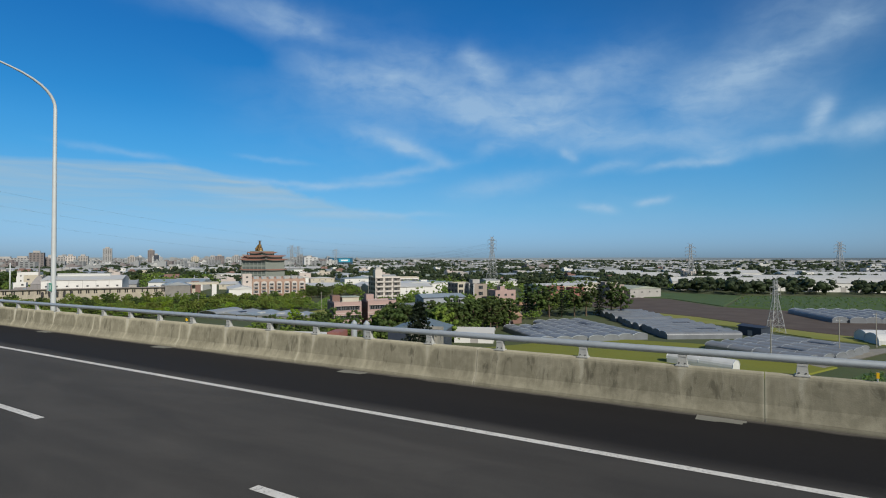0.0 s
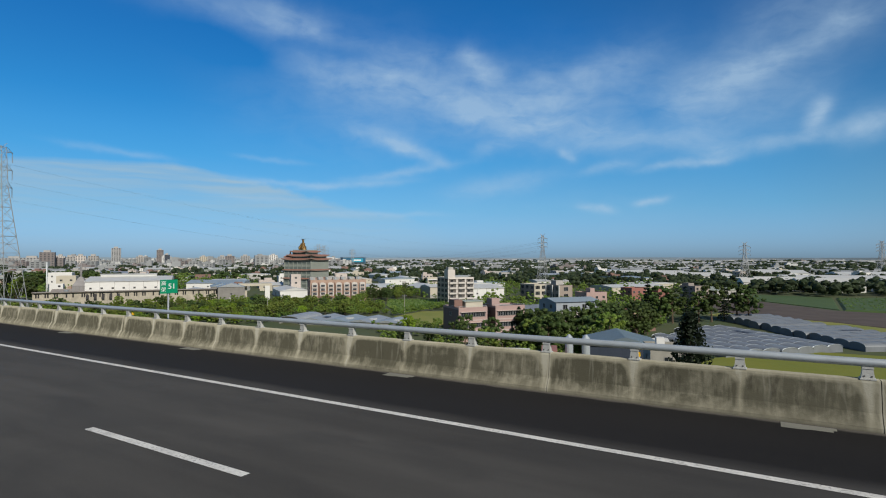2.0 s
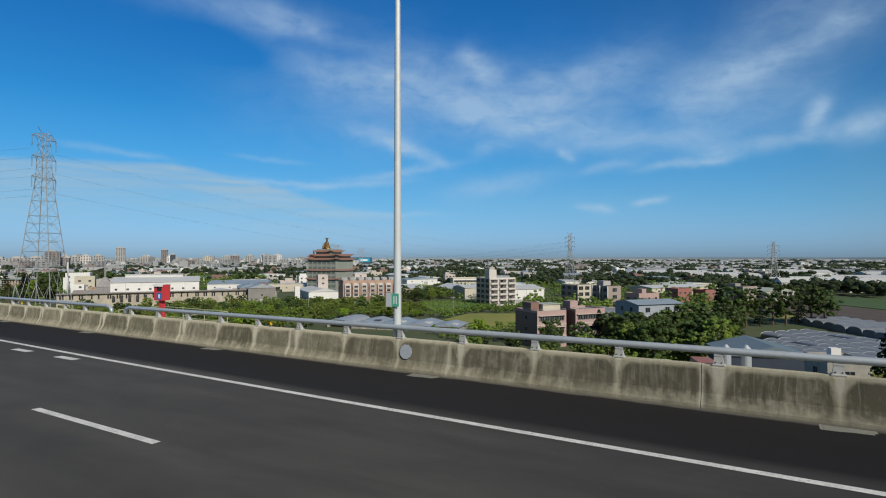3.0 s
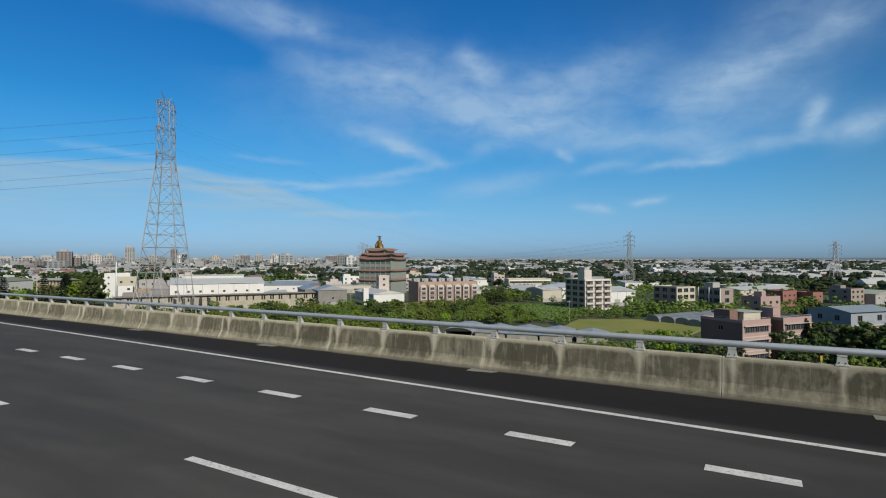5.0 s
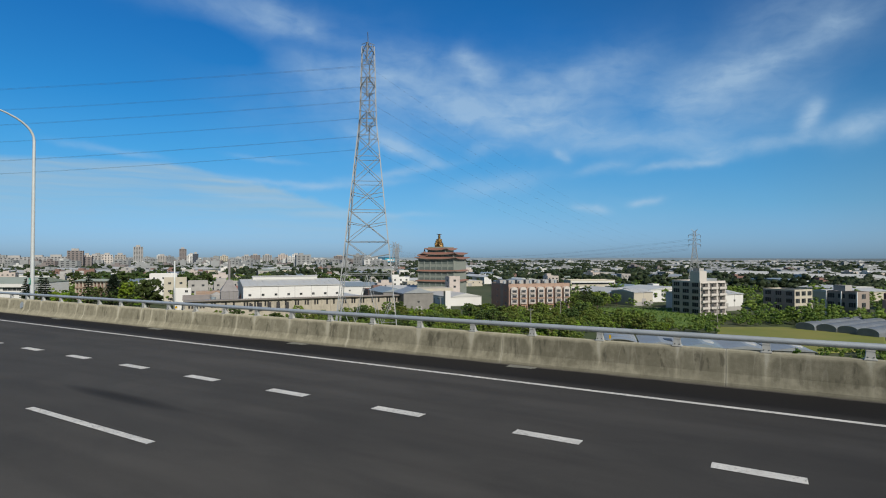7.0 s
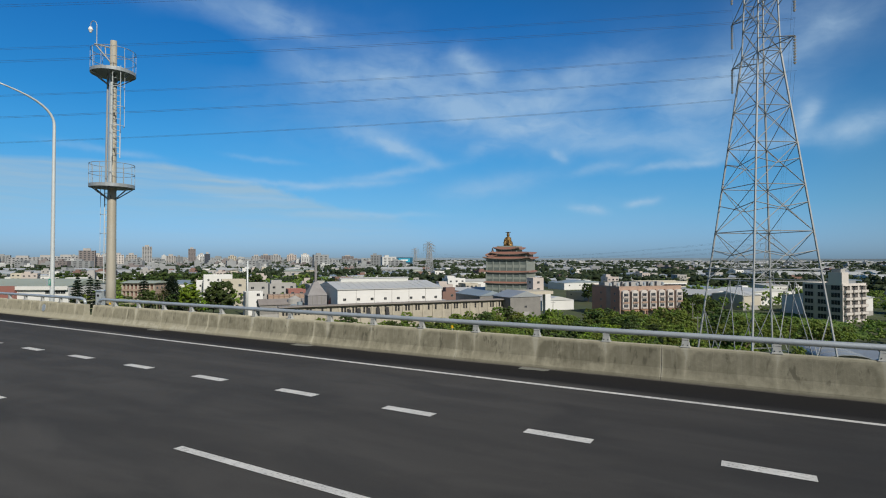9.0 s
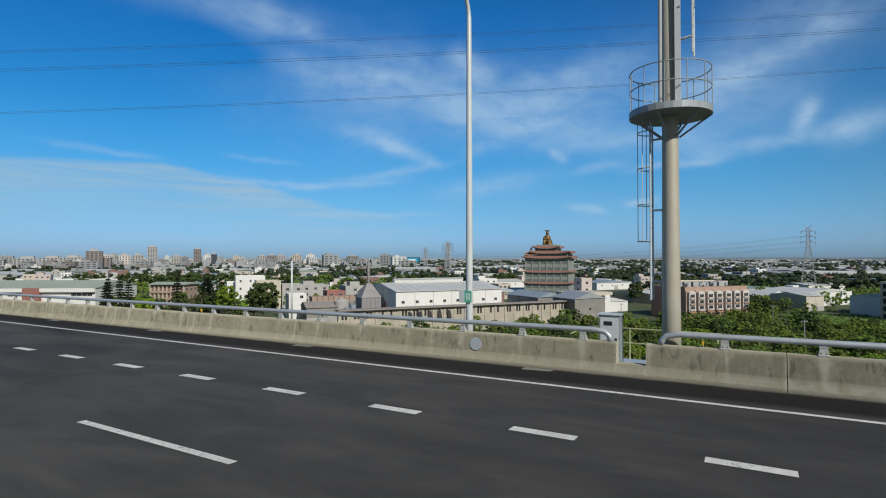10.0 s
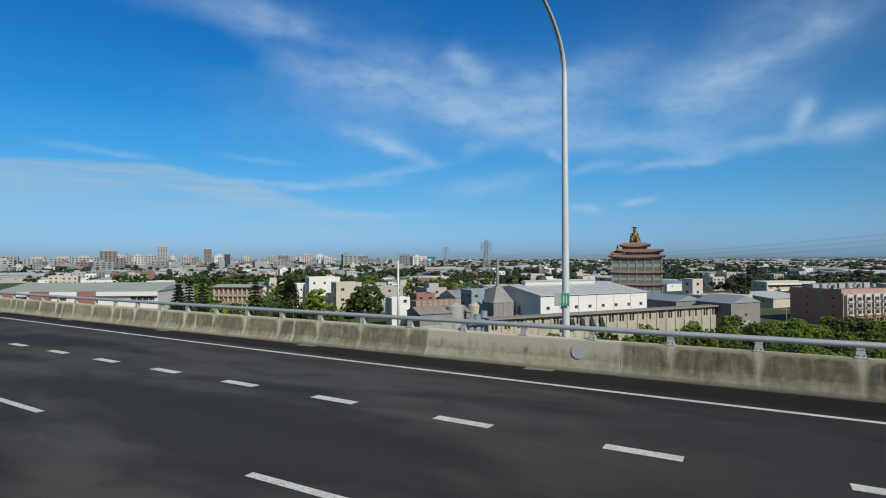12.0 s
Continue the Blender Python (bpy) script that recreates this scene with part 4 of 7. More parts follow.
def ring(s, c, r, t, n=28, a0=0.0, a1=360.0):
    pts = [(c[0] + r * math.cos(radians(a0 + (a1 - a0) * i / n)), c[1] + r * math.sin(radians(a0 + (a1 - a0) * i / n)), c[2]) for i in range(n + 1)]
    s.path(pts, t, 6)


def build_mast():
    """A tall steel mast with two round platforms, cable duct and caged ladders."""
    x = -276.3
    y, z = foot_y(x) + 0.79, foot_z(x) - 0.9
    m = thing("equipment_mast", "tall rusty-beige steel mast with two round platforms and a caged ladder", "mast", pose(x, y, z))
    part("column", Shape().path([(0, 0, 0), (0, 0, 3), (0, 0, 7), (0, 0, 15.6)], [0.25, 0.235, 0.21, 0.155], 18), MAST, m, smooth=True)
    part("camera_arm", Shape().tube((0, 0, 15.2), (-1.0, -0.42, 15.5), 0.045, n=6).tube((0, 0, 14.3), (-1.0, -0.42, 15.5), 0.04, n=6).tube((-0.45, -0.19, 15.33), (-0.4, -0.17, 14.78), 0.03, n=6), LATTICE, m, "dark steel bracket arm")
    part("camera_pole", Shape().path([(-0.9, -0.38, 15.4), (-0.9, -0.38, 16.5), (-0.97, -0.41, 16.68), (-1.1, -0.46, 16.74), (-1.22, -0.51, 16.66), (-1.24, -0.52, 16.4)], 0.022, 6), MASTGREY, m)
    part("dome_camera", Shape().tube((-1.24, -0.52, 16.42), (-1.24, -0.52, 16.28), 0.06, 0.12, n=12).tube((-1.24, -0.52, 16.28), (-1.24, -0.52, 16.12), 0.12, 0.05, n=12), SIGN_WHITE, m, "white dome camera")
    part("footing", Shape().tube((0, 0, -0.5), (0, 0, 0.25), 0.55, n=16), CONCRETE, m)
    for h in (7.85, 13.8):
        s = Shape().tube((0, 0, h), (0, 0, h + 0.17), 1.05, n=32)
        part("platform", s, MASTGREY, m, "grey steel platform")
        for a in range(0, 360, 60):
            c, d = math.cos(radians(a + 20)), math.sin(radians(a + 20))
            part("brace", Shape().tube((c * 0.24, d * 0.24, h - 0.55), (c * 1.0, d * 1.0, h), 0.03, n=6), MASTGREY, m)
        for r in (0.55, 1.05):
            s = Shape()
            ring(s, (0, 0, h + 0.17 + r), 1.03, 0.015)
            part("guard_rail", s, MASTGREY, m)
        for a in range(0, 360, 30):
            c, d = math.cos(radians(a)) * 1.03, math.sin(radians(a)) * 1.03
            part("baluster", Shape().tube((c, d, h + 0.15), (c, d, h + 1.22), 0.012, n=6), MASTGREY, m)
    part("cable_duct", Shape().box(0.16, 0.30, -0.28, -0.16, 7.9, 13.8), POLE, m)
    part("cable_duct", Shape().tube((-0.22, -0.2, 7.9), (-0.2, -0.16, 13.8), 0.05, n=8), LATTICE, m)
    for cx, cy, z0, z1 in ((-0.5, 0.1, 2.9, 7.8), (0.6, -0.15, 9.4, 14.1)):
        l = part("ladder", Shape().tube((cx, cy - 0.2, z0), (cx, cy - 0.2, z1), 0.025, n=6).tube((cx, cy + 0.2, z0), (cx, cy + 0.2, z1), 0.025, n=6), POLE, m)
        h = z0 + 0.2
        while h < z1:
            part("rung", Shape().tube((cx, cy - 0.2, h), (cx, cy + 0.2, h), 0.014, n=5), POLE, l)
            h += 0.3
        sg = -1 if cx < 0 else 1
        cage = Shape()
        h = z0 + 1.6
        while h < z1:
            ring(cage, (cx, cy, h), 0.36, 0.016, 14, -90 if sg > 0 else 90, 90 if sg > 0 else 270)
            h += 1.0
        for a in (-60, 0, 60):
            aa = radians(a if sg > 0 else 180 + a)
            cage.tube((cx + 0.36 * math.cos(aa), cy + 0.36 * math.sin(aa), z0 + 1.6), (cx + 0.36 * math.cos(aa), cy + 0.36 * math.sin(aa), z1), 0.012, n=5)
        part("cage", cage, POLE, l)
        for h in (z0 + 0.5, (z0 + z1) / 2, z1 - 0.5):
            part("bracket", Shape().tube((0, 0, h), (cx, cy, h), 0.03, n=6), POLE, m)
    cab = thing("control_cabinet", "pale grey steel control cabinet on the landing", "cabinet", pose(-278.0, foot_y(-278.0) + 1.25, foot_z(-278.0)))
    part("body", Shape().box(-0.30, 0.30, -0.18, 0.24, 0.0, 1.50), MASTGREY, cab)
    part("door", Shape().box(-0.26, 0.26, -0.195, -0.18, 0.12, 1.42), POLE, cab)
    part("roof", Shape().box(-0.33, 0.33, -0.22, 0.27, 1.50, 1.54), POLE, cab)
    part("handle", Shape().box(0.17, 0.21, -0.215, -0.195, 0.65, 0.85), DARK, cab)
    part("vent", Shape().box(-0.16, 0.08, -0.2, -0.195, 1.2, 1.32), DARK, cab)


build_road()
build_markings()
for c, w in JOINTS:
    build_joint(c, w)
    build_joint_label(c)
build_parapet()
build_railing()
for x, drop, out in ((-29.7, 0.0, 0.9), (-92.1, 0.0, 0.5), (-183.85, 0.0, 0.5), (-231.5, 0.0, 0.9), (-282.4, -0.4, 0.8), (-333.25, 2.05, 0.8), (-384.0, 1.6, 0.8), (20.0, 0.0, 0.9)):
    build_lamp(x, drop, out)
build_drains()
build_reflectors()
build_km_sign()
build_refuge(-107.6, -102.9, "telephone_landing")
build_phone()
build_refuge(-279.0, -275.2, "mast_landing")
build_mast()


# ---- the plain below ----
def build_ground():
    s = Shape()
    xs = [-5200, -2500, -1200, -700, -400, -200, 0, 200, 500, 1200, 2600]
    ys = [-1500, -300, 12, 80, 150, 230, 320, 450, 700, 1100, 1900, 3200, 5200]
    n = len(ys)
    for x in xs:
        for y in ys:
            s.v.append((x, y, GROUND_Z))
    for i in range(len(xs) - 1):
        for j in range(n - 1):
            s.f.append((i * n + j, (i + 1) * n + j, (i + 1) * n + j + 1, i * n + j + 1))
            s.slot.append(0)
    tagged(new("ground", s.mesh("ground", GROUND)), "flat green and brown plain below the motorway", "ground", kind="structure")


def field(name, label, pts, mat, z):
    """A flat plot of land with a low bank round it."""
    s = Shape()
    c = sum((Vector((*p, 0)) for p in pts), Vector()) / len(pts)
    inner = [c + (Vector((*p, 0)) - c) * 0.985 for p in pts]
    s.face([(p.x, p.y, GROUND_Z + z) for p in inner])
    for i in range(len(pts)):
        j = (i + 1) % len(pts)
        s.face([(*pts[i], GROUND_Z - 0.1), (*pts[j], GROUND_Z - 0.1), (inner[j].x, inner[j].y, GROUND_Z + z), (inner[i].x, inner[i].y, GROUND_Z + z)])
    tagged(new(name, s.mesh(name, mat)), label, "field", kind="structure")


def build_fields():
    field("paddy_field", "ripening yellow-green field beside the plastic tunnels", [(-78, 150), (-30, 132), (6, 152), (16, 172), (-18, 195), (-52, 191)], PADDY, 0.30)
    field("grass_strip", "olive strip of rough grass between tunnels and dark soil", [(-80, 290), (-38, 263), (-9, 250), (14, 230), (44, 218), (46, 230), (16, 246), (-9, 264), (-28, 281), (-74, 304)], MEADOW, 0.25)
    field("ploughed_field", "dark bare ploughed soil", [(-105, 318), (-105, 400), (-60, 395), (-24, 345), (40, 334), (150, 345), (150, 235), (47, 231), (16, 248), (-8, 266), (-28, 284), (-74, 306)], SOIL, 0.22)
    field("fallow_field", "rough green fallow land beyond the soil", [(-104, 404), (-110, 470), (-15, 455), (-21, 350), (-58, 398)], CROP, 0.3)
    field("crop_field", "dense green crop rows", [(-20, 347), (-14, 448), (190, 505), (190, 350), (40, 337)], CROP, 0.9)
    field("meadow", "dry yellow-green meadow among bushes", [(-207, 232), (-205, 205), (-178, 184), (-160, 200), (-154, 244), (-185, 246)], MEADOW, 0.3)
    field("grass_patch", "lush bright green grass patch between hedges", [(-268, 284), (-233, 305), (-213, 267), (-212, 219), (-238, 244)], LUSH, 0.5)
    field("farm_track", "pale dusty farm track", [(12, 168), (30, 205), (42, 216), (140, 225), (140, 231), (38, 222), (26, 209), (9, 171)], TRACK, 0.34)
    field("garden_plot", "plot of leafy green vegetables", [(9, 138), (20, 166), (70, 172), (80, 150), (40, 126)], CROP, 0.4)


def build_greenhouse(x, y, angle, spans, width, length, rise, dark, skin=None):
    """A block of arched plastic tunnels side by side, each with its film, end arches and hoops."""
    g = thing("greenhouse", "block of arched grey plastic-film tunnels on a steel frame", "greenhouse", pose(x, y, GROUND_Z, 0, 0, angle), "plastic-film greenhouses")
    wall = 1.5
    nseg = 9
    film, hoop, arch = Shape(), Shape(), Shape()
    prof = [(-width / 2, 0.0), (-width / 2, wall)]
    prof += [(-width / 2 * math.cos(math.pi * i / nseg), wall + rise * math.sin(math.pi * i / nseg)) for i in range(1, nseg)]
    prof += [(width / 2, wall), (width / 2, 0.0)]
    for i in range(len(prof) - 1):
        (a, h), (b, k) = prof[i], prof[i + 1]
        film.face([(0, a, h), (length, a, h), (length, b, k), (0, b, k)])
    film.face([(0, a, h) for a, h in prof])
    film.face([(length, a, h) for a, h in reversed(prof)])
    n = int(length / 6)
    hoop.path([(0, a * 1.004, h + 0.03) for a, h in prof[1:-1]], 0.05, 4)
    arch.path([(0, a, h) for a, h in prof[1:-1]], 0.07, 5)
    fm, hm, am = film.mesh("film", skin or PLASTIC, True), hoop.mesh("hoop", STEEL), arch.mesh("end_arch", STEEL)
    for i in range(spans):
        f = part("tunnel", fm, None, g)
        f.location = (random.uniform(-1.2, 1.2), width * i, 0)
        for k in range(1, n):
            part("hoop", hm, None, f).location = (length * k / n, 0, 0)
        for end in (-0.05, length + 0.05):
            part("end_arch", am, None, f).location = (end, 0, 0)
        if dark and i % 3 == 1:
            v = part("vent", Shape().box(length * 0.55, length * 0.55 + 7, -1.0, 1.0, wall + rise - 0.1, wall + rise + 0.06), NAVY, f, "dark roof vent")
    return g


def member(s, a, b, r):
    s.tube(a, b, r, n=4, caps=False)


def build_pylon(x, y, height, base, waist_h, waist, arm, levels, angle, thick, label, z0=GROUND_Z, name="transmission_tower", drop=2.2):
    """A lattice tower: four legs, panels of bracing, pairs of cross-arms and strings of insulators."""
    t = thing(name, label, "pylon", pose(x, y, z0, 0, 0, angle), "lattice towers of the power line")
    top = waist * 0.75
    near = y == 67.9     # the tower beside the viaduct, whose braces can be told apart

    def half(h):
        return base + (waist - base) * h / waist_h if h < waist_h else waist + (top - waist) * (h - waist_h) / (height - waist_h)

    corner = ((-1, -1), (1, -1), (1, 1), (-1, 1))
    if near:
        hs = [0.0, 24.2, 29.4, 34.3, 38.8, 42.8, 46.2, waist_h]
    else:
        hs = [0.0]
        step = base * 1.25
        while hs[-1] + step < waist_h * 0.97:
            hs.append(hs[-1] + step)
            step *= 0.86
        hs.append(waist_h)
    n = max(4, round((height - waist_h) / (waist * 2.6)))
    hs += [waist_h + (height - waist_h) * (i + 1) / n for i in range(n)]
    for cx, cy in corner:
        s = Shape()
        for a, b in ((0, waist_h), (waist_h, height)):
            member(s, (cx * half(a), cy * half(a), a), (cx * half(b), cy * half(b), b), thick * (1.25 if a == 0 else 1.0))
        part("leg", s, LATTICE, t)
    for k in range(4):
        (ax, ay), (bx, by) = corner[k], corner[(k + 1) % 4]
        s = Shape()
        for h0, h1 in zip(hs, hs[1:]):
            p, q = half(h0), half(h1)
            lo_a, lo_b, hi_a, hi_b = Vector((ax * p, ay * p, h0)), Vector((bx * p, by * p, h0)), Vector((ax * q, ay * q, h1)), Vector((bx * q, by * q, h1))
            bars = [(lo_a, hi_b), (lo_b, hi_a), (hi_a, hi_b)]
            if near and h0 == 0.0:
                # the tall foot: an inverted V below the first ring, with struts back to the legs
                mid = (hi_a + hi_b) / 2
                bars = [(lo_a, mid), (lo_b, mid), (hi_a, hi_b), (hi_a + Vector((0, 0, 1.2)), hi_b + Vector((0, 0, 1.2)))]
                for lo, hi in ((lo_a, hi_a), (lo_b, hi_b)):
                    for f, g in ((0.36, 0.36), (0.36, 0.66), (0.66, 0.66), (0.66, 0.86)):
                        bars.append((lo.lerp(mid, f), lo.lerp(hi, g)))
            elif near and h1 < 40:
                # half-way struts inside the larger panels
                bars.append((lo_a.lerp(hi_b, 0.5), lo_b.lerp(hi_b, 0.62)))
                bars.append((lo_a.lerp(hi_b, 0.5), lo_a.lerp(hi_a, 0.62)))
            for a, b in bars:
                member(s, a, b, thick * 0.55)
                if near:
                    part("brace", s, LATTICE, t)
                    s = Shape()
        if not near:
            part("bracing", s, LATTICE, t)
    for h in levels:
        for sg in (-1, 1):
            s = Shape()
            w = half(h)
            tip = (sg * arm, 0, h + 0.4)
            for yy in (-w, w):
                member(s, (sg * w, yy, h), tip, thick * 0.7)
                member(s, (sg * w, yy, h + arm * 0.32), tip, thick * 0.6)
            for f in (0.3, 0.6):
                a = Vector((sg * w, -w, h)).lerp(Vector(tip), f)
                b = Vector((sg * w, w, h)).lerp(Vector(tip), f)
                c = Vector((sg * w, -w, h + arm * 0.32)).lerp(Vector(tip), f)
                member(s, a, b, thick * 0.5)
                member(s, a, c, thick * 0.5)
            arm_ob = part("cross_arm", s, LATTICE, t)
            ins = Shape()
            for i in range(10):
                z = h + 0.3 - drop * i / 10
                ins.tube((sg * arm, 0, z), (sg * arm, 0, z - drop * 0.065), thick * 1.9, thick * 0.8, n=6)
            part("insulator", ins, GREYWALL, arm_ob, "ribbed insulator string")
    s = Shape()
    for sg in (-1, 1):
        member(s, (sg * half(height), 0, height), (sg * arm * 0.55, 0, height + 1.6), thick * 0.7)
        member(s, (0, 0, height), (sg * arm * 0.55, 0, height + 1.6), thick * 0.5)
    part("earth_wire_peak", s, LATTICE, t)
    return t


def build_cables(a, b, levels_a, levels_b, sag, r=0.035, twin=0.0):
    """The conductors between the arm tips of two towers, each hanging in its own curve; a tower is x, y, turn and arm."""
    c = thing("power_cable", "thin dark overhead conductors between lattice towers", "cable")
    for la, lb in zip(levels_a, levels_b):
        for sg in (-1, 1):
            for off in ((-twin, twin) if twin else (0.0,)):
                p = [q[0] + math.cos(radians(q[2])) * (sg * q[3] + off) for q in (a, b)]
                o = [q[1] + math.sin(radians(q[2])) * (sg * q[3] + off) for q in (a, b)]
                pts = []
                for i in range(33):
                    t = i / 32
                    pts.append((p[0] + (p[1] - p[0]) * t, o[0] + (o[1] - o[0]) * t, GROUND_Z + la - 3.2 + (lb - la) * t - 4 * sag * t * (1 - t)))
                part("conductor", Shape().path(pts, r, 4), CABLE, c)


# ---- buildings: the local x runs along the front, y into the depth ----
TOWN = 55.0


def window_mesh(w, h, lights=2):
    """A window: one moulded frame round two or three recessed lights of glass; its outer face looks along -y."""
    t = 0.08
    s = Shape()
    xs = [-w / 2]
    for i in range(lights):
        a = -w / 2 + t + (w - t) * i / lights
        xs += [a, a + (w - t) / lights - t]
    xs.append(w / 2)
    zs = [0, t, h - t, h]
    n = len(xs)

    def add(x, y, z):
        s.v.append((x, y, z))
        return len(s.v) - 1

    grid = [[add(x, -0.06, z) for x in xs] for z in zs]
    for r in range(3):
        for c in range(n - 1):
            q = (grid[r][c], grid[r][c + 1], grid[r + 1][c + 1], grid[r + 1][c])
            if r == 1 and c % 2 == 1:
                deep = [add(s.v[k][0], 0.008, s.v[k][2]) for k in q]
                for k in range(4):
                    s.f.append((q[k], q[(k + 1) % 4], deep[(k + 1) % 4], deep[k]))
                    s.slot.append(0)
                s.f.append(tuple(deep))
                s.slot.append(1)
            else:
                s.f.append(q)
                s.slot.append(0)
    rim = [grid[0][0], grid[0][-1], grid[3][-1], grid[3][0]]
    backs = [add(s.v[k][0], 0.04, s.v[k][2]) for k in rim]
    for k in range(4):
        s.f.append((rim[k], backs[k], backs[(k + 1) % 4], rim[(k + 1) % 4]))
        s.slot.append(0)
    return s.mesh("window", [FRAME, GLASS])


WINDOWS = {}


def window(parent, w, h, x, y, z, side="front"):
    key = (round(w, 1), round(h, 1))
    if key not in WINDOWS:
        WINDOWS[key] = window_mesh(w, h, 2 if w < 2.2 else 3)
    ob = part("window", WINDOWS[key], None, parent)
    ob.matrix_basis = pose(x, y, z, 0, 0, {"front": 0, "left": -90, "right": 90, "back": 180}[side])
    return ob


def block(name, label, x, y, w, d, top, wall, roof=None, angle=TOWN, floors=3, bays=3, side_bays=2, win=(1.6, 1.3), parapet=0.7, z0=GROUND_Z, bands=None, category="house", side_wall=None, group="", right_too=True):
    """A flat-roofed block with parapet, storey bands and a window for each bay and storey."""
    b = thing(name, label, category, pose(x, y, z0, 0, 0, angle), group)
    h = top - z0
    s = Shape()
    s.box(0, w, 0, d, 0, h - parapet)
    if side_wall:
        s.slot = [0, 0, 0, 0, 0, 1]
    part("wall", s, [wall, side_wall or wall], b)
    p = Shape()
    for q in ((0, w, 0, 0.2), (0, w, d - 0.2, d), (0, 0.2, 0.2, d - 0.2), (w - 0.2, w, 0.2, d - 0.2)):
        p.box(*q, h - parapet, h)
    part("roof_parapet", p, wall, b)
    part("roof", Shape().box(0.2, w - 0.2, 0.2, d - 0.2, h - parapet, h - parapet + 0.05), roof or ROOF_TAR, b)
    fh = (h - parapet) / floors
    for f in range(floors):
        z = f * fh + fh * 0.32
        for i in range(bays):
            window(b, win[0], win[1], w * (i + 0.5) / bays, -0.02, z)
        for i in range(side_bays):
            window(b, win[0], win[1], -0.02, d * (i + 0.5) / side_bays, z, "left")
            if right_too:
                window(b, win[0], win[1], w + 0.02, d * (i + 0.5) / side_bays, z, "right")
        if bands and f:
            part("storey_band", Shape().box(-0.08, w + 0.08, -0.08, 0.0, f * fh - 0.25, f * fh + 0.05), bands, b)
    return b


def roof_tank(parent, x, y, z, r=0.8, h=1.6):
    s = Shape()
    for sx in (-0.5, 0.5):
        for sy in (-0.5, 0.5):
            s.tube((x + sx * r, y + sy * r, z), (x + sx * r, y + sy * r, z + 0.5), 0.05, n=4)
    s.tube((x, y, z + 0.5), (x, y, z + 0.5 + h), r, n=12).tube((x, y, z + 0.5 + h), (x, y, z + 0.8 + h), r, r * 0.2, n=12)
    part("water_tank", s, STEEL, parent, "stainless steel water tank")


def shed(name, label, x, y, w, d, eave, ridge, wall, roof, angle=TOWN, along="x", z0=GROUND_Z, windows=0, win_h=0.55, ribs=True, vent=False, group="", door=True, category="warehouse"):
    """A sheet-clad hall with a pitched roof, gutters, seams and small windows."""
    b = thing(name, label, category, pose(x, y, z0, 0, 0, angle), group)
    e, r = eave - z0, ridge - z0
    part("wall", Shape().box(0, w, 0, d, 0, e), wall, b)
    part("roof", Shape().gable(0, w, 0, d, e, r, along, 0.35), roof, b)
    if ribs and along == "x":
        for i in range(1, int(w / 3)):
            part("roof_seam", Shape().hexa_roof(3.0 * i - 0.06, 3.0 * i + 0.06, -0.3, d / 2, e - 0.05, r - 0.07), roof, b)
        part("base_course", Shape().box(0, w, -0.05, 0.0, 0, 2.2), GREYWALL, b)
    if along == "x":
        part("gutter", Shape().box(-0.35, w + 0.35, -0.5, -0.35, e - 0.22, e - 0.02), roof, b)
    else:
        for sx in (-0.5, w + 0.35):
            part("gutter", Shape().box(sx, sx + 0.15, -0.35, d + 0.35, e - 0.22, e - 0.02), roof, b)
    if vent:
        part("ridge_vent", Shape().box(w * 0.12, w * 0.8, d / 2 - 1.2, d / 2 + 1.2, r - 0.35, r + 1.1).gable(w * 0.12, w * 0.8, d / 2 - 1.2, d / 2 + 1.2, r + 1.1, r + 1.5, "x", 0.3), roof, b)
    if ribs:
        n = max(2, round(w / 7))
        for i in range(1, n):
            part("seam", Shape().box(w * i / n - 0.08, w * i / n + 0.08, -0.06, 0, 0, e - 0.25), GREYWALL, b)
    for i in range(windows):
        window(b, 1.2, 1.0, w * (i + 0.5) / windows, -0.03, e * win_h)
    if door:
        part("door", Shape().box(w * 0.42, w * 0.42 + min(4.0, w * 0.2), -0.05, 0.0, 0, min(4.0, e * 0.6)), GREYWALL, b, "roller door")
    return b


def barrel_shed(x, y, w, d, spring, rise, roof, angle, label):
    """A low workshop under a barrel of sheet steel, with an open front under the arch."""
    b = thing("barrel_roof_shed", label, "shed", pose(x, y, GROUND_Z, 0, 0, angle), "barrel-roofed workshops")
    h = spring - GROUND_Z
    part("wall", Shape().box(0, 0.2, 0.3, d, 0, h).box(w - 0.2, w, 0.3, d, 0, h).box(0.2, w - 0.2, d - 0.2, d, 0, h), GREYWALL, b)
    arc = [(w / 2 - (w / 2 + 0.3) * math.cos(math.pi * i / 12), h + rise * math.sin(math.pi * i / 12)) for i in range(13)]
    s = Shape()
    for yy in (-0.3, d + 0.3):
        s.v += [(q[0], yy, q[1]) for q in arc] + [(q[0], yy, q[1] + 0.15) for q in arc]
    n = len(arc)
    for i in range(n - 1):
        s.f += [(i + 1, i, 2 * n + i, 2 * n + i + 1), (n + i, n + i + 1, 3 * n + i + 1, 3 * n + i), (i, i + 1, n + i + 1, n + i), (2 * n + i + 1, 2 * n + i, 3 * n + i, 3 * n + i + 1)]
    s.f += [(0, n, 3 * n, 2 * n), (n - 1, 3 * n - 1, 4 * n - 1, 2 * n - 1)]
    s.slot = [0] * len(s.f)
    part("roof", s, roof, b)
    for yy in (2.2, d - 0.1):
        end = Shape()
        end.face([(q[0], yy, q[1] - 0.02) for q in arc])
        part("gable", end, GREYWALL, b)
    for k in range(3):
        part("roof_rib", Shape().path([(q[0], d * (k + 1) / 4, q[1] + 0.17) for q in arc], 0.06, 4), roof, b)
    return b


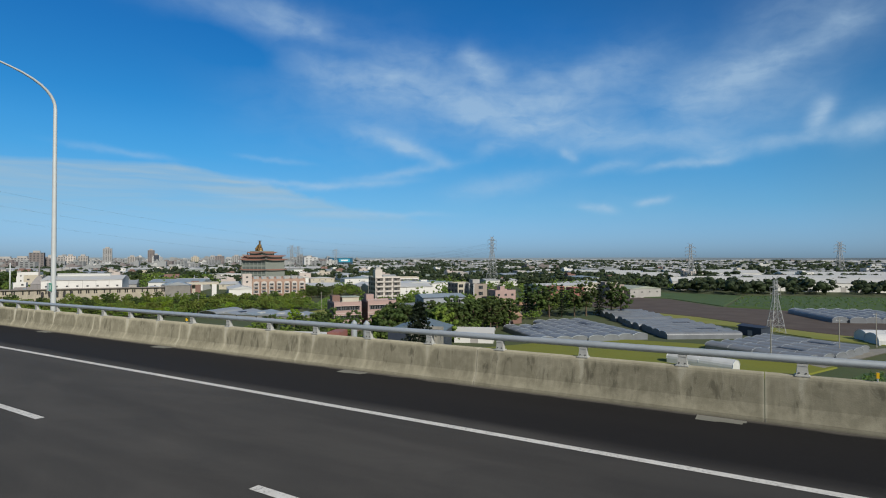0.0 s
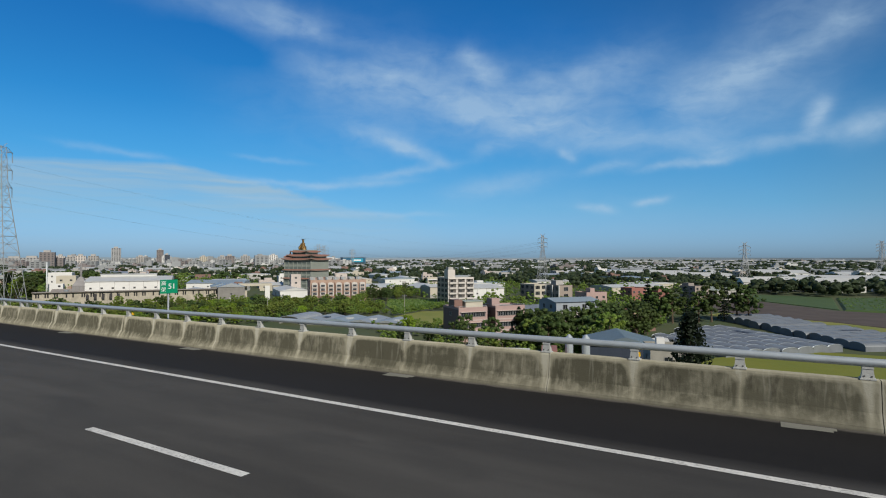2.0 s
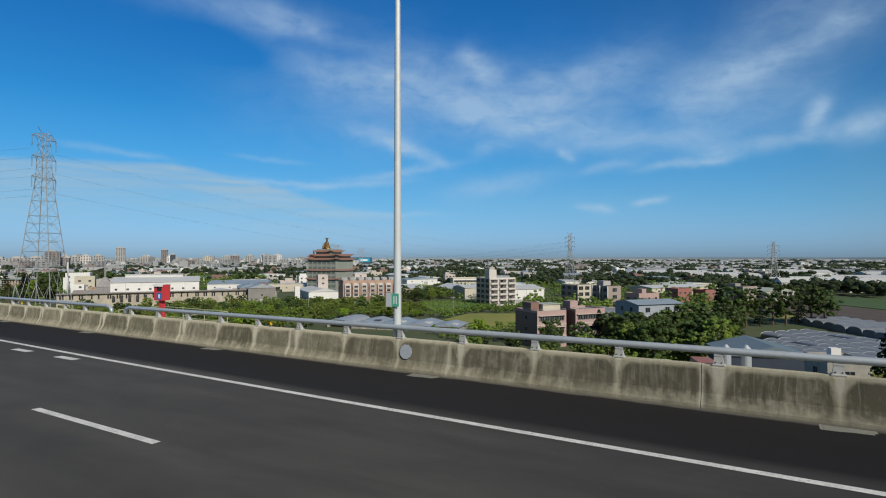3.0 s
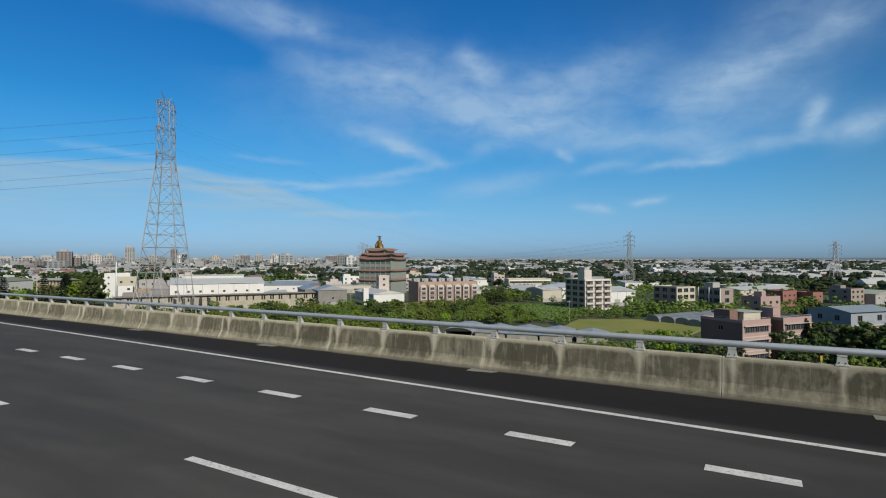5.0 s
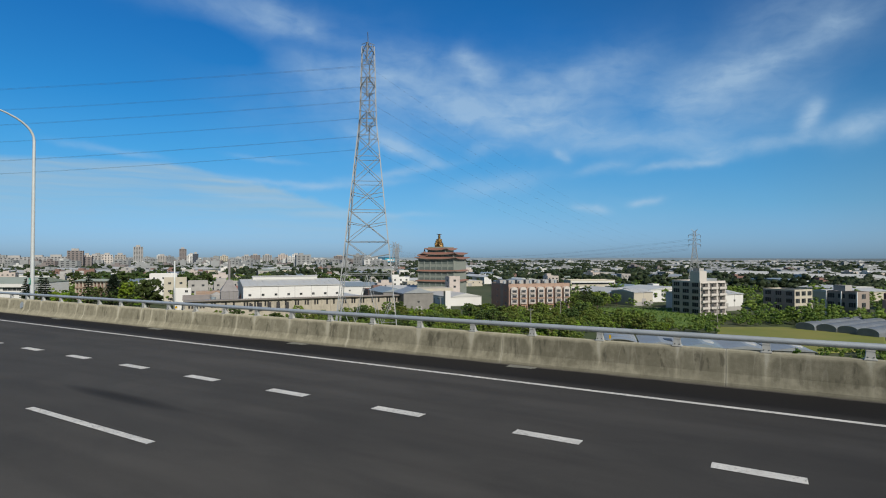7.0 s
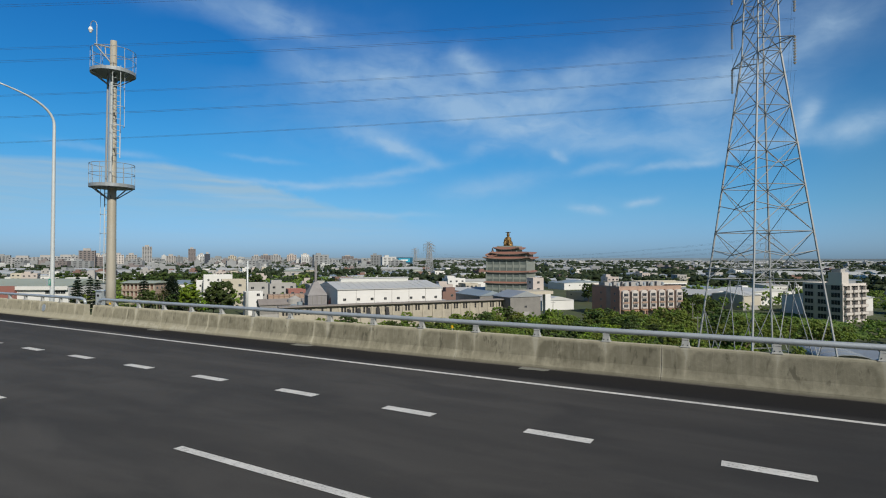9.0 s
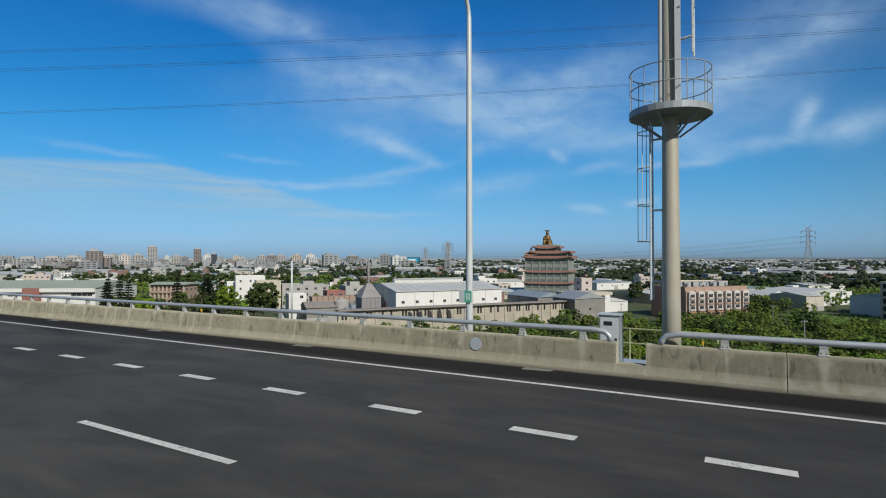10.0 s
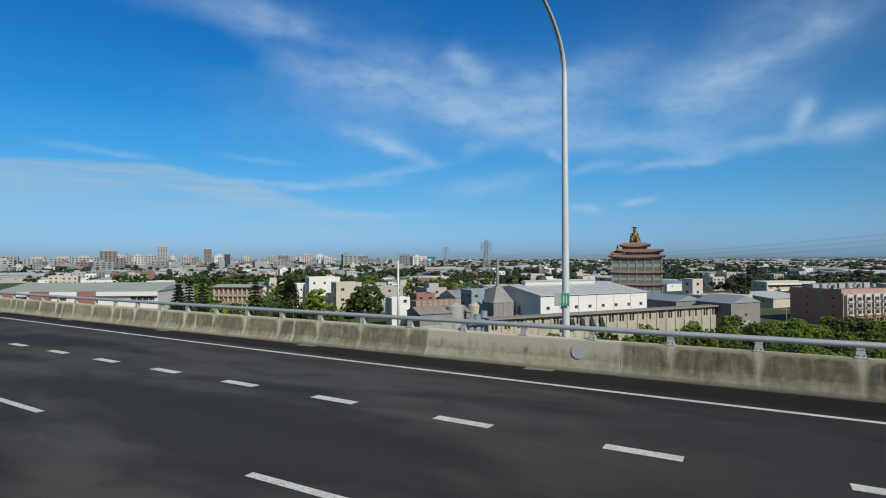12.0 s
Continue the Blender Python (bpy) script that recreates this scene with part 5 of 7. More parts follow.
# the apartment block's shaded flank: PALE darkened in colour, with broad stains
FLANK = material("shaded_side_wall", (0.46, 0.40, 0.36), 0.85, 0, 0.45, 0.25, 3.0, 0, (0.31, 0.27, 0.25))
BALCONY_SHADE = material("shaded_balcony_wall", (0.16, 0.145, 0.135), 0.85, 0, 0.3, 0.6, 4.0)


def build_white_apartment():
    w, d, top = 17.0, 16.0, -9.9
    b = block("apartment_block", "pale five-storey apartment block with deep balconies and a roof stair tower", -215.5, 274.0, w, d, top, PALE, floors=5, bays=0, side_bays=3, category="apartment building", win=(3.6, 2.0), side_wall=FLANK)
    h = top - GROUND_Z - 0.7
    fh = h / 5
    for f in range(5):
        for i in range(3):
            x0, x1 = w * i / 3 + 0.7, w * (i + 1) / 3 - 0.5
            z = f * fh
            # a dark sheet on the flat wall stands for the shade behind the balcony
            part("balcony_recess", Shape().box(x0, x1, -0.03, 0.0, z + 0.9, z + fh - 0.35), BALCONY_SHADE, b)
            bal = part("balcony", Shape().box(x0 - 0.15, x1 + 0.15, -1.1, 0.0, z, z + 0.12).box(x0 - 0.15, x1 + 0.15, -1.1, -0.98, z + 0.12, z + 1.0)
                       .box(x0 - 0.15, x0, -0.98, 0, z + 0.12, z + 1.0).box(x1, x1 + 0.15, -0.98, 0, z + 0.12, z + 1.0), PALE, b)
            window(b, 1.6, 1.5, (x0 + x1) / 2 - 0.6, -0.05, z + 1.0)
            part("lintel", Shape().box(x0 - 0.15, x1 + 0.15, -0.7, 0.0, z + fh - 0.35, z + fh - 0.2), PALE, b)
    H = top - GROUND_Z
    part("stair_tower", Shape().box(-0.1, 4.6, 0.2, 5.5, H - 0.7, H + 4.6), PALE, b)
    part("tower_cap", Shape().box(0.6, 3.8, 1.0, 4.6, H + 4.6, H + 6.0), GREYWALL, b)
    part("roof_room", Shape().box(6, 15, 3, 8, H - 0.7, H + 1.0), ROOF_GREY, b)


def build_pink_house(x, y, w, d, top, green):
    # BROWN as side_wall stands in for shade on the pink left face
    b = block("tiled_house", "three-storey house in dusty pink tile with window bands", x, y, w, d, top, PINK, floors=3, bays=0, side_bays=1, bands=LILAC, side_wall=BROWN, group="pink tiled houses")
    h = top - GROUND_Z - 0.7
    fh = h / 3
    for f in range(3):
        # navy sheet on the wall: the windows' recess is only shade in colour
        part("window_recess", Shape().box(0.8, w - 0.8, -0.04, 0.0, f * fh + 1.0, f * fh + 2.6), NAVY, b)
        n = 5
        for i in range(n):
            window(b, (w - 1.8) / n * 0.86, 1.5, 0.9 + (w - 1.8) * (i + 0.5) / n, -0.06, f * fh + 1.05)
        part("canopy", Shape().box(0.5, w - 0.5, -0.6, 0.0, f * fh + 2.65, f * fh + 2.78), LILAC, b)
    H = top - GROUND_Z
    part("stair_head", Shape().box(0.2, 3.2, d * 0.3, d * 0.68, H - 0.7, H + 2.3), PINK if not green else BROWN, b)
    if green:
        part("roof_shed", Shape().box(3.8, w - 0.4, 2.5, 8.0, H - 0.7, H + 1.6), CREAM, b)
        part("shed_roof", Shape().box(3.5, w - 0.1, 2.2, 8.3, H + 1.6, H + 1.8), ROOF_GREEN, b, "green sheet roof")
    part("roof_rail", Shape().box(0.1, w - 0.1, 0.05, 0.12, H + 0.35, H + 0.42).box(0.05, 0.12, 0.1, d - 0.1, H + 0.35, H + 0.42), STEEL, b)
    for k in range(5):
        part("rail_post", Shape().box(w * (k + 0.1) / 4.2 - 0.03, w * (k + 0.1) / 4.2 + 0.03, 0.05, 0.11, H, H + 0.36), STEEL, b)


def build_blue_roof_house():
    w, d = 17.4, 11.8
    b = thing("workshop_house", "two-storey grey house with a blue sheet roof over a pink storey", "house", pose(-117.2, 180.0, GROUND_Z, 0, 0, 50))
    part("lower_wall", Shape().box(0, w, 0, d, 0, 8.8), LILAC, b, "pale pink lower wall")
    part("upper_wall", Shape().box(-0.05, w + 0.05, -0.05, d + 0.05, 8.8, 12.5), material("blue_grey_siding", (0.36, 0.40, 0.44), 0.6, 0.1, 0.25, 0.3, 4.0), b, "grey siding")
    part("roof", Shape().gable(0, w, 0, d, 12.5, 13.7, "x", 0.6), ROOF_BLUE, b)
    part("ledge", Shape().box(-0.3, w + 0.3, -0.5, 0.0, 8.65, 8.85), LILAC, b)
    for i in (0.2, 0.65, 0.85):
        window(b, 1.8, 1.6, w * i, -0.08, 10.0)
    for i in (0.3, 0.7):
        window(b, 1.4, 1.5, -0.08, d * i, 10.0, "left")
    for i in range(4):
        window(b, 1.6, 1.5, w * (i + 0.5) / 4, -0.03, 5.0)


TERRACE_SIDE = material("brown_gable_tiles", (0.50, 0.25, 0.165), 0.7, 0, 0.2, 0.2, 2.0)


def build_terrace():
    """The row of seven houses with arched bay fronts."""
    w, d, top = 35.0, 20.0, -12.2
    b = block("terrace_row", "row of apricot terraced houses with arched white bay windows", -299.0, 246.0, w, d, top, APRICOT, angle=50, floors=4, bays=0, side_bays=0, side_wall=TERRACE_SIDE, category="terraced houses", right_too=False)
    H = top - GROUND_Z
    bw = w / 7
    for i in range(7):
        x0 = bw * i + 0.75
        x1 = bw * (i + 1) - 0.75
        xm = (x0 + x1) / 2
        bay = part("bay", Shape().box(x0, x1, -1.6, 0, 3.6, 11.2), PALE, b, "pale bay front")
        arch = Shape()
        pts = [(xm + (x1 - x0) / 2 * math.cos(math.pi * k / 10), -1.65, 11.2 + 1.0 * math.sin(math.pi * k / 10)) for k in range(11)]
        arch.face(pts[::-1])
        for k in range(10):
            a, c = pts[k], pts[k + 1]
            arch.face([a, (a[0], 0, a[2]), (c[0], 0, c[2]), c])
        part("arch_head", arch, PALE, b, "white arched head")
        for f in range(3):
            z = 4.1 + f * 2.45
            # no hollow is cut; a navy sheet paints its shade on the bay front
            part("recess", Shape().box(x0 + 0.55, x1 - 0.55, -1.64, -1.6, z, z + 1.75), NAVY, bay)
            part("balcony_rail", Shape().box(x0 + 0.3, x1 - 0.3, -2.05, -1.64, z - 0.25, z + 0.45), APRICOT if f % 2 else LILAC, bay)
            ob = window(b, 1.5, 1.4, xm, -1.68, z + 0.2)
        part("garage_door", Shape().box(x0 + 0.2, x1 - 0.2, -0.05, 0, 0, 2.7), GREYWALL, b)
        part("party_wall", Shape().box(bw * i - 0.2, bw * i + 0.2, -0.7, 0, 0, 12.2), BROWN if i % 2 else APRICOT, b)
        part("pent_roof", Shape().hexa_roof(x0, x1, -2.6, -0.1, 3.0, 3.6), ROOF_RUST, b)
        roof_tank(b, xm - 1, 8 + (i % 3), H - 0.7, 0.65, 1.2)
        part("roof_room", Shape().box(bw * i + 0.6, bw * i + 4.2, 11, 15.5, H - 0.7, H + 1.4), GREYWALL, b)
    # the sunlit strip of the gable, its light given by the paler apricot
    part("lit_strip", Shape().box(-0.05, 0.0, 6.0, 9.0, 0, H), APRICOT, b, "apricot tiled strip on the gable, painted as lit")
    for f in range(3):
        window(b, 0.9, 1.0, -0.03, 3.0, 3.5 + 3.2 * f, "left")
        window(b, 0.9, 1.0, -0.03, 13.0, 3.5 + 3.2 * f, "left")


def hexa_roof(self, x0, x1, y0, y1, z0, z1):
    """A lean-to slab that rises from y0 to y1."""
    self.hexa([(x0, y0, z0), (x1, y0, z0), (x1, y1, z1), (x0, y1, z1), (x0, y0, z0 + 0.15), (x1, y0, z0 + 0.15), (x1, y1, z1 + 0.15), (x0, y1, z1 + 0.15)])
    return self


Shape.hexa_roof = hexa_roof


def eave_roof(x0, x1, y0, y1, z, rise, over, curl):
    """A hipped skirt roof with upturned corners."""
    s = Shape()
    n = 8
    outer, inner = [], []
    for (ax, ay), (bx, by) in (((x0, y0), (x1, y0)), ((x1, y0), (x1, y1)), ((x1, y1), (x0, y1)), ((x0, y1), (x0, y0))):
        for i in range(n):
            t = i / n
            u = abs(2 * t - 1) ** 4
            px, py = ax + (bx - ax) * t, ay + (by - ay) * t
            cx, cy = (x0 + x1) / 2, (y0 + y1) / 2
            sx, sy = (px - cx) / ((x1 - x0) / 2), (py - cy) / ((y1 - y0) / 2)
            ox = px + over * max(-1, min(1, sx * 1.0)) * (1 if abs(sx) > 0.999 else 0) + curl * 0.5 * u * (1 if sx > 0 else -1)
            oy = py + over * (1 if abs(sy) > 0.999 else 0) * (1 if sy > 0 else -1) + curl * 0.5 * u * (1 if sy > 0 else -1)
            outer.append((ox, oy, z + curl * u))
            inner.append((px, py, z + rise))
    m = len(outer)
    for i in range(m):
        j = (i + 1) % m
        s.face([outer[i], outer[j], inner[j], inner[i]])
        a, b = outer[i], outer[j]
        s.face([(a[0], a[1], a[2] - 0.45), (b[0], b[1], b[2] - 0.45), b, a], 1)
        s.face([(a[0], a[1], a[2] - 0.45), (inner[i][0], inner[i][1], z - 0.3), (inner[j][0], inner[j][1], z - 0.3), (b[0], b[1], b[2] - 0.45)], 1)
    return s


TEMPLE_AT = (-397.1, 314.8)


def build_temple():
    """A broad temple tower with stacked tile skirts, a stepped top and a seated gilded figure on its roof."""
    t = thing("temple", "broad grey-green temple tower with stacked red tile eaves and stepped roofs", "temple", pose(*TEMPLE_AT, GROUND_Z, 0, 0, 8))
    w, d = 27.0, 25.0

    def tier(x0, x1, y0, y1, z0, z1, bays, name="storey"):
        part(name, Shape().box(x0, x1, y0, y1, z0, z1), TEMPLE_WALL, t)
        for i in range(bays + 1):
            x = x0 + (x1 - x0) * i / bays
            part("pillar", Shape().box(x - 0.35, x + 0.35, y0 - 0.3, y0, z0, z1), TEMPLE_WALL, t)
        nb = max(2, bays - 1)
        for i in range(nb + 1):
            y = y0 + (y1 - y0) * i / nb
            part("pillar", Shape().box(x0 - 0.3, x0, y - 0.35, y + 0.35, z0, z1), TEMPLE_WALL, t)
        rows = max(1, round((z1 - z0) / 3.6))
        for r in range(rows):
            za = z0 + (z1 - z0) * r / rows + 0.5
            part("window_band", Shape().box(x0 + 0.6, x1 - 0.6, y0 - 0.06, y0, za, za + (z1 - z0) / rows * 0.55), GLASSBAND, t)
            part("window_band", Shape().box(x0 - 0.06, x0, y0 + 0.6, y1 - 0.6, za, za + (z1 - z0) / rows * 0.55), GLASSBAND, t)

    tier(0, w, 0, d, 0, 10.5, 6)
    part("eave", eave_roof(0, w, 0, d, 10.4, 0.9, 1.1, 0.5), [TEMPLE_ROOF, TEMPLE_EDGE], t)
    tier(0.2, w - 0.2, 0.2, d, 10.5, 17.4, 6)
    part("eave", eave_roof(0.2, w - 0.2, 0.2, d, 17.3, 0.9, 1.1, 0.5), [TEMPLE_ROOF, TEMPLE_EDGE], t)
    tier(0.4, w - 0.4, 0.4, d, 17.4, 26.0, 6)
    part("eave", eave_roof(0.4, w - 0.4, 0.4, d, 26.0, 1.2, 1.7, 1.1), [TEMPLE_ROOF, TEMPLE_EDGE], t)
    tier(4.6, w - 1.2, 1.6, d - 2, 27.2, 29.2, 6)
    part("eave", eave_roof(4.6, w - 1.2, 1.6, d - 2, 29.0, 1.4, 1.6, 1.2), [TEMPLE_ROOF, TEMPLE_EDGE], t)
    tier(6.0, w - 8.0, 4, d - 5, 30.4, 32.4, 4)
    part("eave", eave_roof(6.0, w - 8.0, 4, d - 5, 32.2, 1.3, 1.5, 1.2), [TEMPLE_ROOF, TEMPLE_EDGE], t)
    part("top_terrace", Shape().box(6.0, w - 8.0, 4, d - 5, 33.0, 34.2), TEMPLE_WALL, t)
    part("corner_pavilion", Shape().box(0.5, 6.5, 1.0, 7.5, 26.5, 28.3), TEMPLE_WALL, t)
    part("pavilion_roof", eave_roof(0.8, 6.2, 1.4, 7.2, 27.6, 1.9, 1.0, 0.9), [TEMPLE_ROOF, TEMPLE_EDGE], t)
    part("finial", Shape().path([(3.2, 4.0, 28.5), (3.2, 4.0, 30.6), (3.2, 4.0, 31.6), (3.2, 4.0, 33.0)], [0.9, 0.9, 0.5, 0.3], 8), TEMPLE_EDGE, t)
    fx, fy, z = 12.3, 9.0, 34.2
    fig = Shape()
    outline = ((0.0, 3.1), (0.9, 3.2), (1.1, 2.7), (1.3, 3.0), (2.2, 2.9), (2.9, 2.5), (3.4, 1.9), (4.4, 1.75), (5.2, 1.85), (5.7, 1.5), (6.0, 0.75), (6.3, 0.7), (6.6, 0.9), (7.3, 0.95), (7.9, 0.85), (8.3, 0.8), (8.7, 0.75), (8.9, 0.2))
    for i, (h, r) in enumerate(outline):
        for j in range(14):
            a = 2 * math.pi * j / 14
            squash = 0.8 if h < 8.5 else 1.0
            fig.v.append((fx + r * math.cos(a) * (1.0 + 0.08 * math.cos(3 * a)), fy + r * squash * math.sin(a), z + h))
    for i in range(len(outline) - 1):
        for j in range(14):
            k = (j + 1) % 14
            fig.f.append((i * 14 + j, i * 14 + k, (i + 1) * 14 + k, (i + 1) * 14 + j))
            fig.slot.append(0)
    fig.box(fx - 1.6, fx + 1.6, fy - 1.0, fy + 1.0, z + 8.8, z + 9.15)
    for sx in (-1, 1):
        fig.tube((fx + sx * 1.5, fy - 0.2, z + 5.2), (fx + sx * 2.1, fy - 1.2, z + 3.4), 0.6, 0.5, n=8)
        fig.tube((fx + sx * 2.1, fy - 1.2, z + 3.4), (fx + sx * 0.5, fy - 2.2, z + 3.6), 0.5, 0.35, n=8)
        fig.tube((fx + sx * 1.3, fy - 1.0, z + 2.5), (fx + sx * 1.5, fy - 3.0, z + 2.3), 0.9, 0.8, n=8)
        fig.tube((fx + sx * 1.5, fy - 3.0, z + 2.3), (fx + sx * 1.4, fy - 3.2, z + 0.2), 0.8, 0.6, n=8)
    solid("rooftop_statue", fig, GOLD, "large gilded seated statue in plain form on the temple roof", "statue", m=pose(*TEMPLE_AT, GROUND_Z, 0, 0, 8), smooth=True)


GLASSBAND = material("temple_windows", (0.16, 0.19, 0.175), 0.4, 0, 0.3, 0.5, 3.0)


def build_long_factory():
    """The long low concrete range with piers, dark openings and a thin flat roof."""
    b = thing("factory_range", "long low stained concrete factory range with piers and dark openings", "factory", pose(-378.0 - 0.574 * 22, 152.2 - 0.819 * 22, GROUND_Z, 0, 0, TOWN))
    w, h = 92.0, 8.9
    part("wall", Shape().box(0, w, 0, 2.6, 0, h), RANGE, b)
    part("roof_slab", Shape().box(-0.6, w + 0.6, -1.3, 2.9, h, h + 0.4), BARE_AND_SHADE, b)
    n = 22
    pier = Shape().box(-0.3, 0.3, -0.28, 0.0, 0, h).mesh("pier", RANGE)
    # near-black plates on the wall paint the dark inside of its openings
    opening = Shape().box(-0.36, 0.36, -0.05, 0.0, h * 0.68, h * 0.92).mesh("opening", DARK)
    for i in range(n + 1):
        part("pier", pier, None, b).location = (w * i / n, 0, 0)
        if i < n:
            for k in (0.28, 0.55):
                if (i * 7 + int(k * 10)) % 5 != 3:
                    part("opening", opening, None, b).location = (w * (i + k) / n, 0, 0)
    for i in range(5):
        part("wall_fan", Shape().hexa_roof(w * (0.26 + 0.04 * i), w * (0.26 + 0.04 * i) + 1.4, -1.3, -0.1, h * 0.55, h * 0.85), DARK, b)


HOPPER = material("dusty_hopper_steel", (0.30, 0.29, 0.29), 0.8, 0.1, 0.4, 0.4, 4.0, 0, (0.20, 0.19, 0.19))


def build_batch_plant():
    """The grey hopper house with its pyramid roof, chimney, ducts and tanks."""
    p = thing("batching_plant", "dusty grey hopper house with pyramid roof and red ducts", "factory", pose(-399.5, 157.0, GROUND_Z, 0, 0, TOWN))
    part("hopper", Shape().box(0, 7.5, 0, 7.5, 0, 11.4), HOPPER, p)
    s = Shape()
    s.hexa([(-0.2, -0.2, 11.4), (7.7, -0.2, 11.4), (7.7, 7.7, 11.4), (-0.2, 7.7, 11.4), (2.9, 2.9, 16.6), (4.6, 2.9, 16.6), (4.6, 4.6, 16.6), (2.9, 4.6, 16.6)])
    part("pyramid_roof", s, HOPPER, p)
    part("chimney", Shape().tube((3.7, 3.7, 16.4), (3.7, 3.7, 25.0), 0.5, n=10), HOPPER, p)
    for i in range(3):
        part("panel_rib", Shape().box(1.8 * (i + 1) - 0.12, 1.8 * (i + 1) + 0.12, -0.12, 0, 0, 11.2), WORKSHOP, p)
    for k in range(4):
        pts = [(8.2 + 1.9 * k, -2 + 0.5 * k, 3), (8.2 + 1.9 * k, -2 + 0.5 * k, 9.0 - k), (8.7 + 1.9 * k, -2, 10.2 - k), (9.7 + 1.9 * k, -2, 10.6 - k), (10.5 + 1.9 * k, -2.2, 9.5 - k), (10.6 + 1.9 * k, -2.2, 3)]
        part("duct", Shape().path(pts, 0.55, 10), RED_DUST, p, "dusty red steel duct", smooth=True)
    for k in range(3):
        part("side_tank", Shape().tube((-3 - 2.4 * k, 1, 0), (-3 - 2.4 * k, 1, 9 - k), 1.1, n=12), ROOF_BLUE, p, "blue-grey tank")
    part("catwalk", Shape().box(-9, 16, -3.4, -2.6, 6.6, 6.8).box(-9, 16, -3.4, -3.35, 7.6, 7.7), LATTICE, p)
    y = shed("open_shed", "low dark open shed with a brown sheet roof", -428.0, 158.0, 20, 12, -19.6, -17.6, WORKSHOP, BARE_AND_SHADE, windows=0, category="shed")
    for k in range(2):
        c = solid("round_tank", Shape().tube((0, 0, 0), (0, 0, 8.4), 3.0, n=18).tube((0, 0, 8.4), (0, 0, 9.8), 3.0, 0.4, n=18), CREAM if k else GREYWALL, "round concrete tank with a conical lid beside the plant", "tank", "round tanks",
                  m=pose(-421.0 + 5.0 * k, 171.0 + 7.0 * k, GROUND_Z))
    wb = block("white_tower_block", "tall narrow white sheet-clad annex", -444.6, 163.7, 8.0, 4.5, -14.9, WHITE, ROOF_WHITE, floors=1, bays=0, side_bays=0, category="annex", right_too=False)
    window(wb, 1.4, 1.2, 6.0, -0.03, 9.0)
    stack = solid("chimney_pipe", Shape().path([(0, 0, 0), (0, 0, 12), (0, 0, 25)], [0.45, 0.4, 0.35], 10), POLE, "slim grey chimney pipe behind the white annex", "chimney", m=pose(-438.8, 160.6, GROUND_Z), smooth=True)
    rack = thing("storage_rack", "stacked brown storage bins in a row", "bins", pose(-438.5, 172.0, GROUND_Z, 0, 0, TOWN))
    part("base", Shape().box(0, 19, 0, 6, 0, 4.5), CONCRETE, rack)
    for i in range(8):
        part("bin", Shape().box(2.35 * i + 0.1, 2.35 * i + 2.25, 0, 6, 4.5, 9.4), GALLERY, rack)
    for k in range(4):
        part("hoop", Shape().box(-0.1, 19.1, -0.12, 0, 5.2 + 1.1 * k, 5.35 + 1.1 * k), ROOF_RUST, rack)


ROOF_TEAL = material("dark_teal_roof", (0.13, 0.175, 0.20), 0.55, 0.1, 0.35, 0.2, 2.5, 0, (0.20, 0.24, 0.26))


